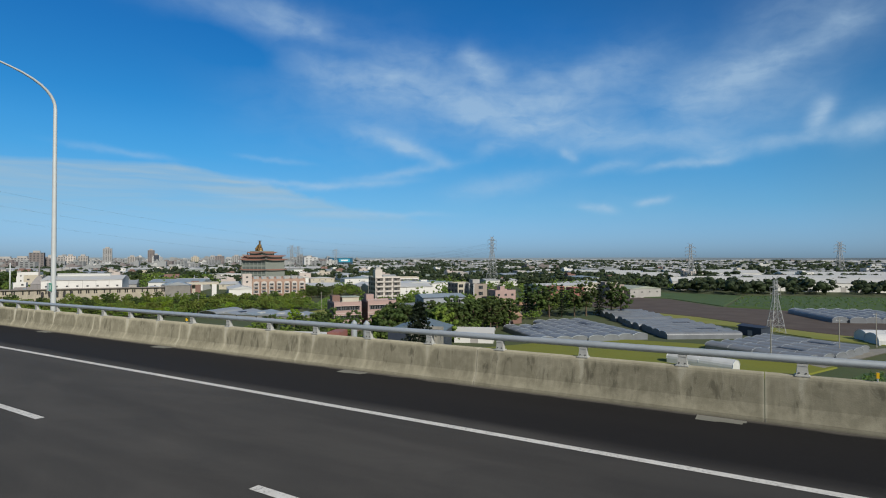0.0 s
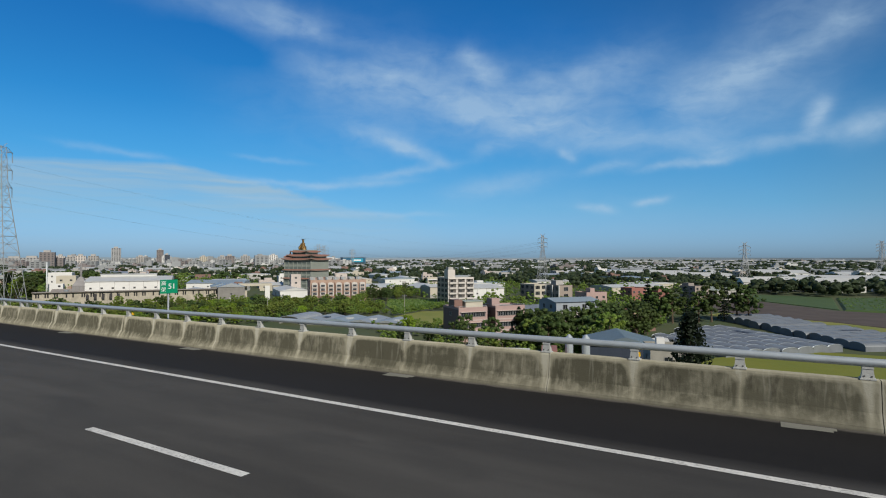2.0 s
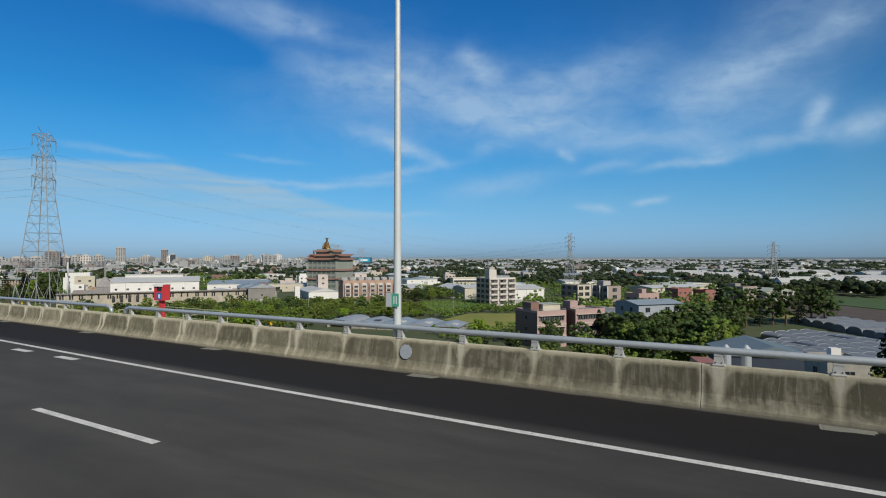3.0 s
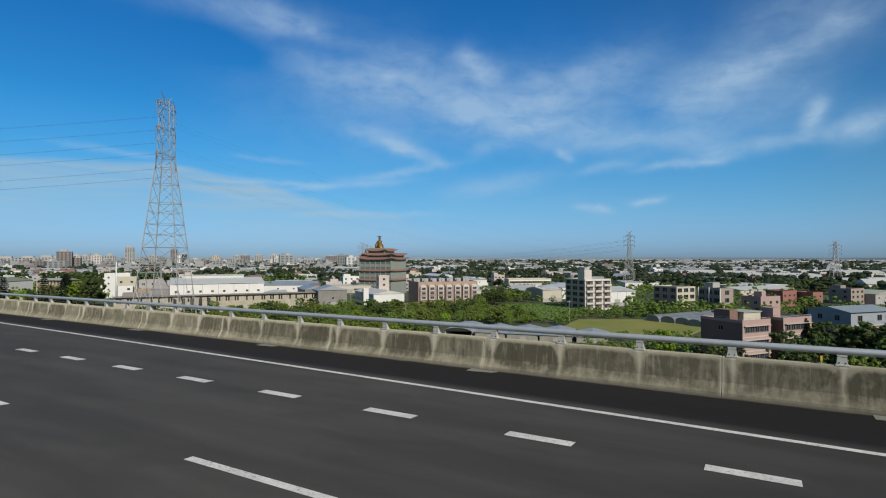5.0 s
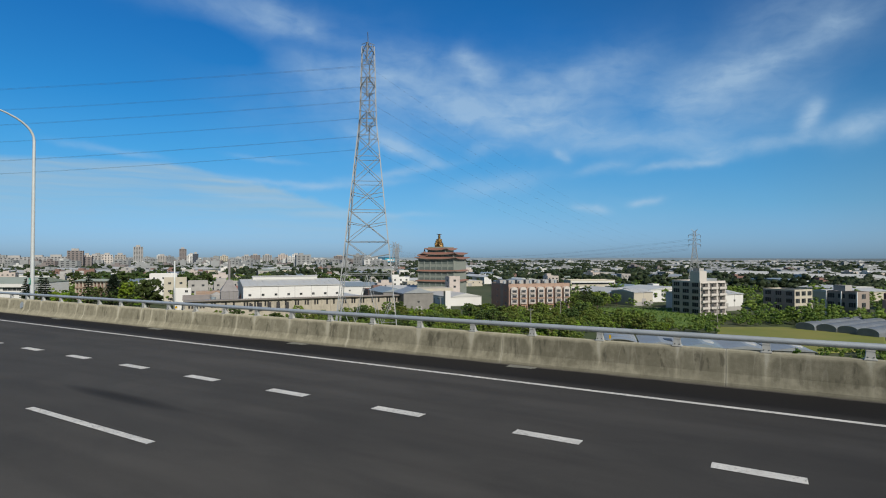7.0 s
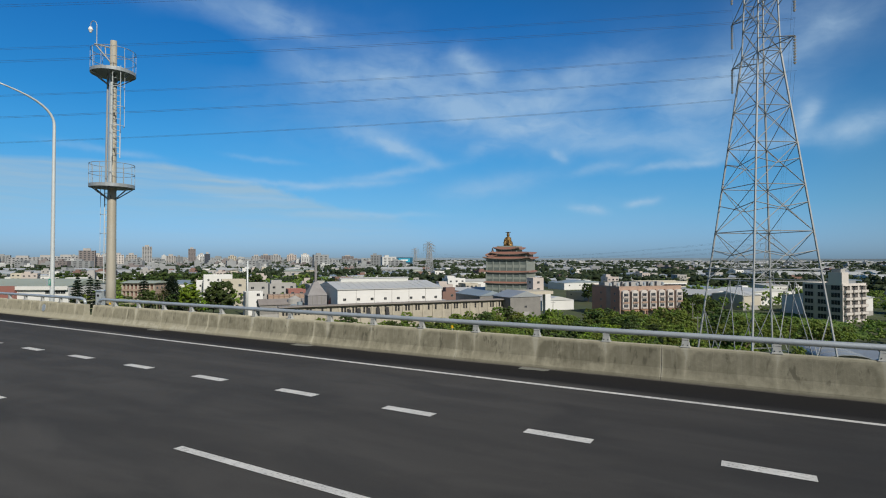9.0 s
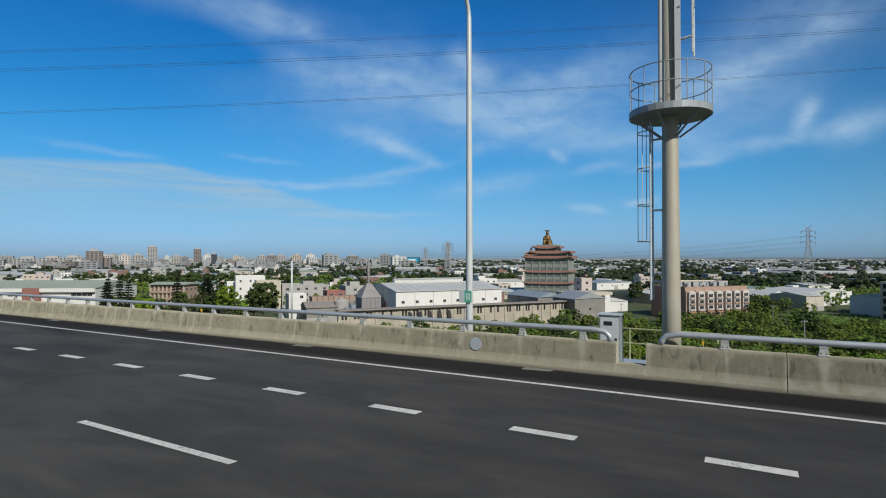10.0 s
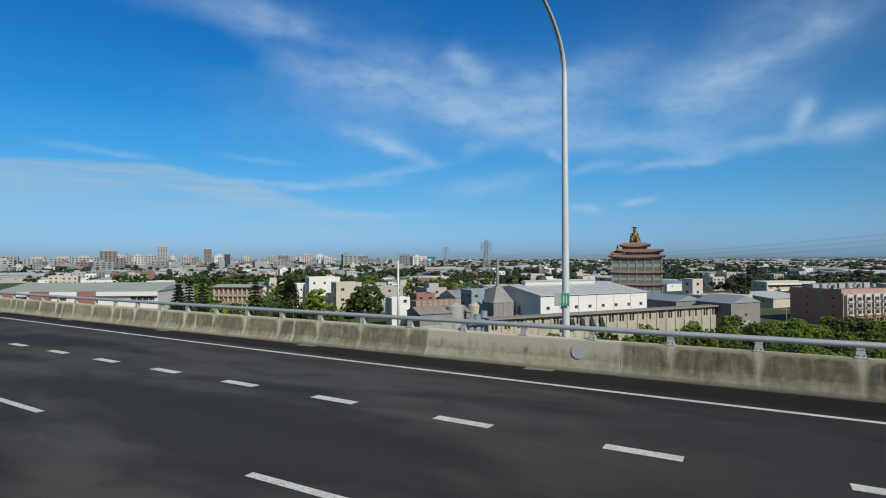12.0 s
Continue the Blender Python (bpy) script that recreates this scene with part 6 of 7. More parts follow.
def build_warehouses():
    shed("warehouse", "large white sheet-clad warehouse with a low roof and ridge vent", -383.6, 156.2, 43.4, 34.0, -11.6, -9.3, WHITE, ROOF_WHITE, windows=8, win_h=0.69, vent=True)
    shed("workshop_shed", "grey concrete workshop with gabled front", -334.0, 205.5, 15.0, 14.0, -15.8, -13.4, WORKSHOP, ROOF_GREY, along="y", windows=1, ribs=False)
    shed("workshop_shed", "long workshop with a blue-grey roof and lean-to", -352.0, 214.0, 13.0, 24.0, -16.4, -14.4, WORKSHOP, ROOF_BLUE, along="y", windows=2, ribs=False)
    shed("white_shed", "plain white shed beside the apartment block", -214.0, 296.0, 26.0, 26.0, -17.5, -15.6, WHITE, ROOF_WHITE, windows=2)
    shed("white_shed", "low cream shed with a pale roof", -252.0, 312.0, 14.0, 18.0, -18.4, -17.0, CREAM, ROOF_WHITE, windows=0)
    shed("cream_shed", "cream shed with a pale green roof among trees", -268.0, 322.0, 18.0, 26.0, -20.0, -17.2, CREAM, ROOF_WHITE, along="y", windows=1, ribs=False)
    c = thing("loading_canopy", "cream concrete canopy on a pier", "canopy", pose(-331.0, 236.0, GROUND_Z, 0, 0, TOWN))
    part("slab", Shape().box(-14, 6, 0, 14, 9.8, 11.2), CREAM, c)
    part("pier", Shape().box(1.5, 4.5, -0.2, 2, 0, 9.8), WHITE, c)
    part("pier", Shape().box(-11, -9, 4, 6, 0, 9.8), CREAM, c)
    block("brick_tower", "small pinkish tower block behind the workshops", -352.0, 280.0, 7, 6, -10.5, LILAC, floors=4, bays=1, side_bays=1, category="building")
    # villa and concrete house: side_wall puts the left face's shade into its colour
    block("villa", "pale three-storey villa with columns among trees", -177.0, 313.5, 14.0, 16.0, -14.6, CREAM, floors=3, bays=3, side_bays=3, win=(3.2, 2.2), side_wall=BARE_AND_SHADE)
    gb = block("concrete_house", "grey four-storey concrete house with white columns", -154.8, 294.9, 9.0, 13.0, -13.9, BRICKISH, floors=3, bays=1, side_bays=3, win=(3.0, 2.2), side_wall=BARE_AND_SHADE)
    for k in range(3):
        part("column", Shape().box(-0.45, 0.0, 6.3 * k, 6.3 * k + 0.5, 0, 12.1), WHITE, gb)
    part("roof_room", Shape().box(2, 7, 6, 11, 12.1, 14.6), GREYWALL, gb)
    ph = block("tiled_house", "pink tiled house half hidden in trees", -138.0, 290.0, 14, 10, -17.0, PINK, floors=2, bays=3, side_bays=2)
    part("stair_head", Shape().box(5, 8, 3, 7, 8.5, 11.0), PINK, ph)
    shed("farm_house", "low farmhouse with a rust-red tiled roof", -99.0, 206.0, 14, 10, -22.6, -20.4, BROWN, ROOF_RUST, windows=2, ribs=False, category="farmhouse")
    shed("farm_house", "low farmhouse with a faded tan roof", -106.0, 222.0, 12, 9, -22.8, -20.8, CREAM, ROOF_RUST, windows=2, ribs=False, category="farmhouse")
    shed("dark_workshop", "dark blue sheet workshop with a dark teal roof", -88.3, 117.7, 15.0, 15.0, -17.2, -15.2, NAVY, ROOF_TEAL, angle=20, along="y", windows=0, ribs=False)
    w2 = block("water_tower_house", "weathered concrete house with a white roof tank", -74.0, 108.0, 6.5, 8.0, -15.0, CONCRETE, floors=3, bays=1, side_bays=1, angle=20)
    part("white_tank", Shape().box(1.5, 3.0, 2, 3.5, 10.3, 12.6), WHITE, w2)
    for k in range(2):
        solid("steel_tank", Shape().tube((0, 0, 0), (0, 0, 12.2), 0.8, n=14).tube((0, 0, 12.2), (0, 0, 12.9), 0.8, 0.2, n=14), STEEL, "stainless steel standing tank beside the workshop", "tank", "steel tanks", m=pose(-88.5 + 3.0 * k, 104.0 + 1.2 * k, GROUND_Z), smooth=False)
    solid("red_container", Shape().box(0, 3.0, 0, 6, 0, 10.4), RED_DUST, "upright red steel container by the tanks", "container", m=pose(-92.0, 98.0, GROUND_Z, 0, 0, 20))
    shed("white_shed", "low shed with a bright white roof", -110.0, 98.0, 14, 10, -18.4, -17.2, WHITE, ROOF_WHITE, angle=20, windows=0, ribs=False)
    barrel_shed(-232.0, 160.0, 9.6, 19.0, -24.3, 1.5, ROOF_GREY, 14, "low barrel-roofed grey steel workshop near the viaduct")
    for x, y, w, d, roof in ((-221.4, 162.4, 10.2, 19.0, ROOF_GREY), (-210.8, 164.8, 10.2, 19.0, ROOF_BLUE), (-200.2, 167.2, 10.2, 19.0, ROOF_GREY), (-189.0, 170.5, 9.6, 15.0, ROOF_GREY)):
        low = shed("low_workshop", "low grey steel workshop with a flat-pitched sheet roof", x, y, w, d, -24.0, -23.0, CONCRETE, roof, angle=14, along="y", windows=0, ribs=True, group="low workshops near the viaduct", category="shed")
        part("roof_hatch", Shape().box(w * 0.56, w * 0.86, d * 0.3, d * 0.5, 2.2, 2.75), ROOF_WHITE if x > -215 else NAVY, low)
    cr = block("long_factory_block", "long cream factory block with white window bands", -318.7, 413.2, 37.0, 14.0, -16.6, CREAM, ROOF_WHITE, angle=39, floors=2, bays=0, side_bays=2, category="factory")
    for f in range(2):
        part("window_band", Shape().box(1.0, 36.0, -0.05, 0.0, 1.6 + 4.2 * f, 3.0 + 4.2 * f), GLASS, cr)
        part("sill_band", Shape().box(0.5, 36.5, -0.15, 0.0, 3.0 + 4.2 * f, 4.0 + 4.2 * f), WHITE, cr)
    # only the left face is darkened here, in place of shade
    g3 = block("concrete_house", "brown three-storey house with its shaded side darkened in colour", -93.7, 382.0, 13.0, 12.0, -16.6, BRICKISH, floors=3, bays=3, side_bays=2, win=(1.8, 1.5), side_wall=BARE_AND_SHADE)
    part("roof_room", Shape().box(1, 6, 6, 11, 8.7, 11.0), BARE_AND_SHADE, g3)
    block("brick_house", "red brick house with a flat roof among trees", -127.4, 354.0, 12.0, 10.0, -17.4, RED_DUST, floors=2, bays=3, side_bays=2)
    block("brick_house", "red brick house with a flat roof among trees", -113.0, 362.0, 9.0, 9.0, -18.2, RED_DUST, floors=2, bays=2, side_bays=2)
    shed("white_shed", "white shed beside the field", -90.0, 157.0, 13.0, 9.0, -22.6, -21.2, WHITE, ROOF_WHITE, angle=22, windows=2, ribs=False)
    shed("farm_house", "farmhouse with a weathered rust-red roof among trees", -112.0, 246.0, 17, 10, -22.8, -20.2, CREAM, ROOF_RUST, angle=25, windows=2, ribs=False, category="farmhouse")


GALLERY = material("faded_brown_render", (0.40, 0.30, 0.23), 0.85, 0, 0.35, 0.3, 4.0, 0, (0.30, 0.215, 0.165))
WORKSHOP = material("dark_grey_workshop_wall", (0.27, 0.26, 0.24), 0.9, 0, 0.4, 0.3, 3.0, 0, (0.17, 0.165, 0.155))


def build_school():
    b = block("school_building", "faded brown school building with open galleries and pale green roof", -553.0, 171.0, 19, 12, -14.0, GALLERY, ROOF_GREEN, angle=24, floors=3, bays=0, side_bays=3, category="school")
    fh = (12.0 - 0.7) / 3
    for f in range(3):
        part("gallery_recess", Shape().box(0.6, 18.4, -0.04, 0, f * fh + 1.1, f * fh + fh - 0.5), BROWN, b)
        part("gallery_wall", Shape().box(0, 19, -1.2, -1.0, f * fh, f * fh + 1.1), GALLERY, b)
        for i in range(9):
            part("gallery_column", Shape().box(2.35 * i - 0.22, 2.35 * i + 0.22, -1.0, 0, f * fh, f * fh + fh), CREAM, b)
    part("roof_overhang", Shape().gable(-0.6, 19.6, -1.6, 13, 12.0, 13.2, "x", 0.4), ROOF_GREEN, b)
    hall = shed("assembly_hall", "wide low hall with a faded green roof and red bays", -617.7, 107.9, 70, 40, -14.8, -11.6, WHITE, ROOF_GREEN, angle=33, windows=0, ribs=False, category="hall", door=False)
    for x in (2, 16, 36):
        part("red_bay", Shape().box(x, x + 8, -2.0, 0, 0, 11.3), RED_DUST, hall, "dusty red entrance bay")
    for i in range(9):
        window(hall, 2.4, 1.6, 46.5 + 2.6 * i if i > 4 else 4 + 8.4 * i, -0.05, 7.2)
    part("white_fascia", Shape().box(-0.4, 70.4, -1.6, -1.2, 9.3, 11.2), WHITE, hall)
    block("white_house", "white four-storey house with small square windows", -512.0, 192.0, 15, 10, -9.4, WHITE, ROOF_WHITE, floors=4, bays=3, side_bays=2, win=(1.0, 1.2))
    block("white_house", "white three-storey annex of a house", -524.0, 196.0, 9, 9, -13.0, WHITE, ROOF_WHITE, floors=3, bays=2, side_bays=1, win=(1.0, 1.2))
    block("white_house", "white rendered house at the end of the hall", -586.0, 157.0, 9, 9, -11.2, WHITE, ROOF_WHITE, angle=15, floors=4, bays=2, side_bays=2)
    block("cream_house", "weathered cream house with a roof room", -492.5, 189.0, 12, 10, -11.4, CREAM, floors=3, bays=2, side_bays=2)
    block("grey_house", "grey concrete house with a flat roof", -486.0, 200.0, 11, 10, -13.5, GREYWALL, floors=3, bays=2, side_bays=2)
    block("brick_house", "low red brick house with a flat roof", -458.0, 203.0, 9, 9, -16.2, RED_DUST, floors=3, bays=2, side_bays=1)
    block("grey_house", "blue-grey sheet-clad block beside the plant", -432.0, 206.0, 14, 10, -14.0, ROOF_BLUE, floors=3, bays=3, side_bays=2)
    shed("grey_shed", "grey roofed shed behind the plant", -450.0, 225.0, 24, 18, -19.0, -16.0, GREYWALL, ROOF_GREY, windows=3)


def build_blue_office():
    b = thing("office_block", "broad dark blue office block with a bright cyan panel", "office building", pose(-1096.0, 1180.0, GROUND_Z, 0, 0, 52))
    part("wall", Shape().box(0, 66, 0, 40, 0, 27), BLUE_CLAD, b)
    part("cyan_panel", Shape().box(26, 58, -0.4, 0, 14, 24), CYAN_CLAD, b, "bright cyan panel")
    part("logo_shape", Shape().box(31, 52, -0.7, -0.4, 17, 21), SIGN_WHITE, b, "pale lettering bar")
    for f in range(5):
        part("window_band", Shape().box(2, 64, -0.2, 0, 2 + 2.4 * f, 3.2 + 2.4 * f), FAR_GLASS, b)
    part("roof_edge", Shape().box(-0.5, 66.5, -0.5, 40.5, 27, 27.6), ROOF_GREY, b)


def build_tower_block(x, y, w, d, top, wall, floors, label, bays=4, turn=55.0):
    """A far tower block: body, roof plant and storey-high window strips."""
    b = thing("tower_block", label, "apartment building", pose(x, y, GROUND_Z, 0, 0, turn), "towers of the far town")
    h = top - GROUND_Z
    part("wall", Shape().box(0, w, 0, d, 0, h), wall, b)
    part("roof_plant", Shape().box(w * 0.25, w * 0.7, d * 0.3, d * 0.7, h, h + 4), GREYWALL, b)
    strip_ = Shape().box(0, w / bays * 0.5, -0.25, 0, 0, h / floors * 0.5).mesh("window", FAR_GLASS)
    for f in range(floors):
        for i in range(bays):
            part("window", strip_, None, b).location = (w * (i + 0.25) / bays, 0, h * (f + 0.3) / floors)
    for i in range(bays - 1):
        part("wall_rib", Shape().box(w * (i + 1) / bays - 0.4, w * (i + 1) / bays + 0.4, -0.6, 0, 0, h), wall, b)


build_ground()
build_fields()
build_greenhouse(-37.0, 195.0, 135.0, 4, 5.9, 46.0, 0.95, True)
build_greenhouse(-53.7, 178.3, 135.0, 3, 5.9, 33.0, 0.95, True)
build_greenhouse(-31.0, 204.0, 34.0, 7, 6.2, 27.0, 1.05, True)
build_greenhouse(-55.0, 241.5, 34.0, 6, 6.2, 22.0, 1.3, False)
build_greenhouse(-14.5, 187.5, -29.0, 6, 6.1, 29.0, 1.05, True)
build_greenhouse(58.0, 300.0, 112.0, 6, 6.5, 40.0, 1.4, False)
shed("dark_shed", "low dark tool shed among the plastic tunnels", -9.0, 228.0, 9.0, 5.0, -22.6, -22.0, NAVY, NAVY, angle=-35, windows=0, ribs=False, category="shed")
build_greenhouse(-160.0, 232.0, 60.0, 4, 6.5, 40.0, 1.5, False)
build_greenhouse(-6.0, 152.0, 160.0, 1, 4.2, 17.0, 1.7, False, FILM_WHITE)
build_greenhouse(30.0, 226.0, 25.0, 2, 7.0, 20.0, 2.2, False, FILM_WHITE)
build_white_apartment()
build_pink_house(-142.0, 155.1, 10.8, 12.4, -14.6, True)
build_pink_house(-133.0, 164.4, 11.6, 9.6, -14.3, False)
build_blue_roof_house()
build_terrace()
build_temple()
build_long_factory()
build_batch_plant()
build_warehouses()
build_school()
build_blue_office()
build_pylon(-246.4, 67.9, 60.4, 6.28, 48.8, 1.30, 4.9, (48.5, 53.8, 59.1), 126, 0.085, "tall galvanised lattice power pylon standing close to the viaduct", drop=2.9)
build_pylon(-237.6, 491.4, 49.0, 5.2, 36.0, 1.2, 4.6, (37.5, 41.5, 45.5), 0, 0.16, "grey lattice power pylon standing among trees")
build_pylon(-73.1, 665.2, 43.0, 5.0, 30.0, 1.3, 5.6, (31, 35, 39), 20, 0.18, "far grey lattice power pylon")
build_pylon(100.0, 1050.0, 52.0, 6.0, 36.0, 2.0, 9.0, (37, 42, 47), 30, 0.26, "far grey lattice power pylon")
build_pylon(-586.0, 551.0, 45.0, 4.5, 34.0, 1.6, 6.0, (35, 38.5, 42), 40, 0.18, "far grey lattice power pylon")
build_pylon(-598.0, 575.0, 44.0, 4.5, 33.0, 1.6, 6.0, (34, 37.5, 41), 40, 0.18, "far grey lattice power pylon")
build_pylon(-860.0, 944.0, 46.0, 5.0, 34.0, 2.0, 7.0, (35, 39, 43), 40, 0.28, "far grey lattice power pylon")
build_pylon(3.0, 239.0, 20.0, 2.5, 13.0, 0.7, 1.9, (14.5, 17.0), 25, 0.09, "short lattice tower between plastic tunnels")
build_pylon(-533.9, -113.6, 60.6, 6.05, 49.0, 1.15, 5.2, (49.0, 54.4, 59.8), 122, 0.085, "tall galvanised lattice power pylon across the motorway")
HIGH, MID, FAR = (48.5, 53.8, 59.1), (37.5, 41.5, 45.5), (35, 39, 43)
build_cables((-246.4, 67.9, 126, 4.9), (-237.6, 491.4, 180, 4.6), HIGH, MID, 12.0, 0.008)
build_cables((-533.9, -113.6, 122, 5.2), (-246.4, 67.9, 126, 4.9), HIGH, HIGH, 8.0, 0.010, 0.2)
build_cables((-237.6, 491.4, 180, 4.6), (-860.0, 944.0, 220, 7.0), MID, FAR, 14.0, 0.04)


# ---- trees ----
def leaf_cloud(s, c, r, n, size, rng, flat=0.8):
    """A clump of small leaf faces scattered through a ball."""
    for _ in range(n):
        d = Vector((rng.gauss(0, 1), rng.gauss(0, 1), rng.gauss(0, 1))).normalized() * r * rng.uniform(0.55, 1.0)
        p = Vector(c) + Vector((d.x, d.y, d.z * flat))
        nrm = (d.normalized() + Vector((rng.gauss(0, 0.5), rng.gauss(0, 0.5), rng.gauss(0.2, 0.5)))).normalized()
        a = nrm.orthogonal().normalized()
        b = nrm.cross(a)
        t = rng.uniform(0, math.pi)
        u, v = a * math.cos(t) + b * math.sin(t), b * math.cos(t) - a * math.sin(t)
        w, h = size * rng.uniform(0.6, 1.2), size * rng.uniform(0.4, 0.8)
        s.face([p - u * w, p + v * h, p + u * w, p - v * h])


PHI = (1 + 5 ** 0.5) / 2
ICO_V = [Vector(q).normalized() for q in ((-1, PHI, 0), (1, PHI, 0), (-1, -PHI, 0), (1, -PHI, 0), (0, -1, PHI), (0, 1, PHI), (0, -1, -PHI), (0, 1, -PHI), (PHI, 0, -1), (PHI, 0, 1), (-PHI, 0, -1), (-PHI, 0, 1))]
ICO_F = [(a, b, c) for a in range(12) for b in range(a + 1, 12) for c in range(b + 1, 12)
         if all((ICO_V[p] - ICO_V[q]).length < 1.1 for p, q in ((a, b), (b, c), (a, c)))]
ICO_F = [q if (ICO_V[q[1]] - ICO_V[q[0]]).cross(ICO_V[q[2]] - ICO_V[q[0]]).dot(ICO_V[q[0]]) > 0 else q[::-1] for q in ICO_F]


def leaf_core(s, c, r, rng, flat=0.8):
    """The dense inside of a clump: an uneven lump that no sky shows through."""
    k = len(s.v)
    for q in ICO_V:
        p = q * r * rng.uniform(0.7, 1.15)
        s.v.append((c[0] + p.x, c[1] + p.y, c[2] + p.z * flat))
    s.f += [tuple(k + i for i in q) for q in ICO_F]
    s.slot += [0] * len(ICO_F)


def broad_tree(seed, height, spread, leaf, label, clumps=66, per=18, size=0.23, group="trees on the plain"):
    """A broad-leaved tree: tapered trunk, forked limbs and a ragged crown of leaf clumps."""
    rng = random.Random(seed)
    t = thing("tree", label, "tree", pose(0, -60 - seed, GROUND_Z), group)
    trunk = Shape()
    lean = rng.uniform(-0.3, 0.3)
    trunk.path([(0, 0, -0.2), (lean * 0.3, 0, height * 0.2), (lean, 0.1, height * 0.45), (lean * 1.3, 0.1, height * 0.8)], [0.28, 0.22, 0.16, 0.05], 7)
    ends = []
    for i in range(7):
        a = 2 * math.pi * i / 7 + rng.uniform(-0.3, 0.3)
        z0 = height * rng.uniform(0.25, 0.55)
        r = spread * rng.uniform(0.5, 0.85)
        e = (r * math.cos(a), r * math.sin(a), z0 + height * rng.uniform(0.15, 0.35))
        trunk.path([(lean * 0.6, 0.05, z0), (e[0] * 0.5, e[1] * 0.5, z0 + (e[2] - z0) * 0.6), e], [0.11, 0.07, 0.03], 5)
        ends.append(e)
    part("trunk", trunk, BARK, t)
    crown = Shape()
    for i in range(clumps):
        if i < len(ends):
            c, r = ends[i], spread * 0.24
        else:
            a, q = rng.uniform(0, 2 * math.pi), rng.random() ** 0.5
            h = rng.uniform(0.28, 0.97)
            wide = spread * math.sin(math.pi * min(1, max(0.05, (h - 0.12) / 0.95))) ** 0.6
            c = (q * wide * math.cos(a), q * wide * math.sin(a), height * h)
            r = spread * rng.uniform(0.12, 0.25)
        leaf_core(crown, c, r * 0.78, rng)
        leaf_cloud(crown, c, r, per, size, rng)
    part("crown", crown, leaf, t)
    return t


def cone_tree(seed, height, spread, leaf, label, tiers=11, gap=0.0, group="conifers on the plain"):
    """A tall conifer: straight stem and drooping tiers of branches."""
    rng = random.Random(seed)
    t = thing("conifer", label, "tree", pose(20, -60 - seed, GROUND_Z), group)
    part("trunk", Shape().path([(0, 0, -0.2), (0, 0, height * 0.5), (0, 0, height)], [0.3, 0.2, 0.04], 7), BARK, t)
    crown = Shape()
    for i in range(tiers):
        h = 0.12 + 0.86 * i / (tiers - 1)
        r = spread * (1 - h) ** 0.7 + 0.25
        for k in range(9):
            a = 2 * math.pi * k / 9 + rng.uniform(-0.3, 0.3)
            for f in (0.3, 0.55, 0.8, 1.0):
                q = r * f * rng.uniform(0.8, 1.15)
                leaf_cloud(crown, (q * math.cos(a), q * math.sin(a), height * h - 0.25 * q + rng.uniform(-gap, gap) * 0.2), 0.55 if gap else 0.75, 5, 0.36, rng, 0.5)
    part("crown", crown, leaf, t)
    return t


def palm_tree(seed, height):
    rng = random.Random(seed)
    t = thing("palm", "palm with a slim trunk and dry yellowish fronds", "palm", pose(40, -60 - seed, GROUND_Z), "palms by the school")
    part("trunk", Shape().path([(0, 0, -0.2), (0.1, 0, height * 0.5), (0, 0, height * 0.88)], [0.26, 0.18, 0.16], 8), BARK, t)
    fr = Shape()
    for i in range(26):
        a = rng.uniform(0, 2 * math.pi)
        el = rng.uniform(-0.4, 1.1)
        d = Vector((math.cos(a) * math.cos(el), math.sin(a) * math.cos(el), math.sin(el)))
        side = Vector((-math.sin(a), math.cos(a), 0))
        p = Vector((0, 0, height * 0.88))
        for k in range(5):
            q = p + d * 0.62
            d = (d + Vector((0, 0, -0.22))).normalized()
            w = 0.42 * (1 - k / 6)
            fr.face([p - side * w, q - side * w * 0.8 - Vector((0, 0, 0.12)), q, p])
            fr.face([p, q, q + side * w * 0.8 - Vector((0, 0, 0.12)), p + side * w])
            p = q
    part("fronds", fr, LEAF_DRY, t)
    return t


PROTO = [
    broad_tree(1, 8.5, 3.6, LEAF, "leafy green tree in the wooded strip below the viaduct"),
    broad_tree(2, 7.0, 3.9, LEAF, "low spreading green tree in the wooded strip"),
    broad_tree(3, 10.0, 3.8, LEAF_DARK, "dark green broad-leaved tree on the plain"),
    broad_tree(4, 6.0, 3.2, LEAF_LIGHT, "bright yellow-green bushy tree"),
    broad_tree(5, 9.0, 4.4, LEAF_DARK, "wide dark green tree on the plain"),
]
BRIGHT = broad_tree(6, 13.4, 4.6, LEAF_LIGHT, "bright yellow-green tree beside the school", 110, 24, 0.28)
ROUND = broad_tree(7, 14.6, 6.2, LEAF_DARK, "large round green tree beside the white annex", 130, 24, 0.28)
SPRUCE = cone_tree(8, 18.0, 6.6, LEAF_FIR, "tall dark conifer beside the school", 30)
ARAUCARIA = cone_tree(9, 17.0, 4.0, LEAF_FIR, "tiered dark araucaria by the school", 13, 1.0)
CEDAR = cone_tree(10, 18.0, 5.6, LEAF_FIR, "broad dark conifer near the viaduct", 22)
CASUARINA = cone_tree(11, 17.0, 3.0, LEAF_FIR, "tall feathery dark tree in a row", 13, 1.0)
PALM = palm_tree(12, 11.0)


def inside(p, poly):
    c = False
    for i in range(len(poly)):
        (x0, y0), (x1, y1) = poly[i], poly[i - 1]
        if (y0 > p[1]) != (y1 > p[1]) and p[0] < (x1 - x0) * (p[1] - y0) / (y1 - y0) + x0:
            c = not c
    return c


CLEAR = []     # ground kept free of planted trees


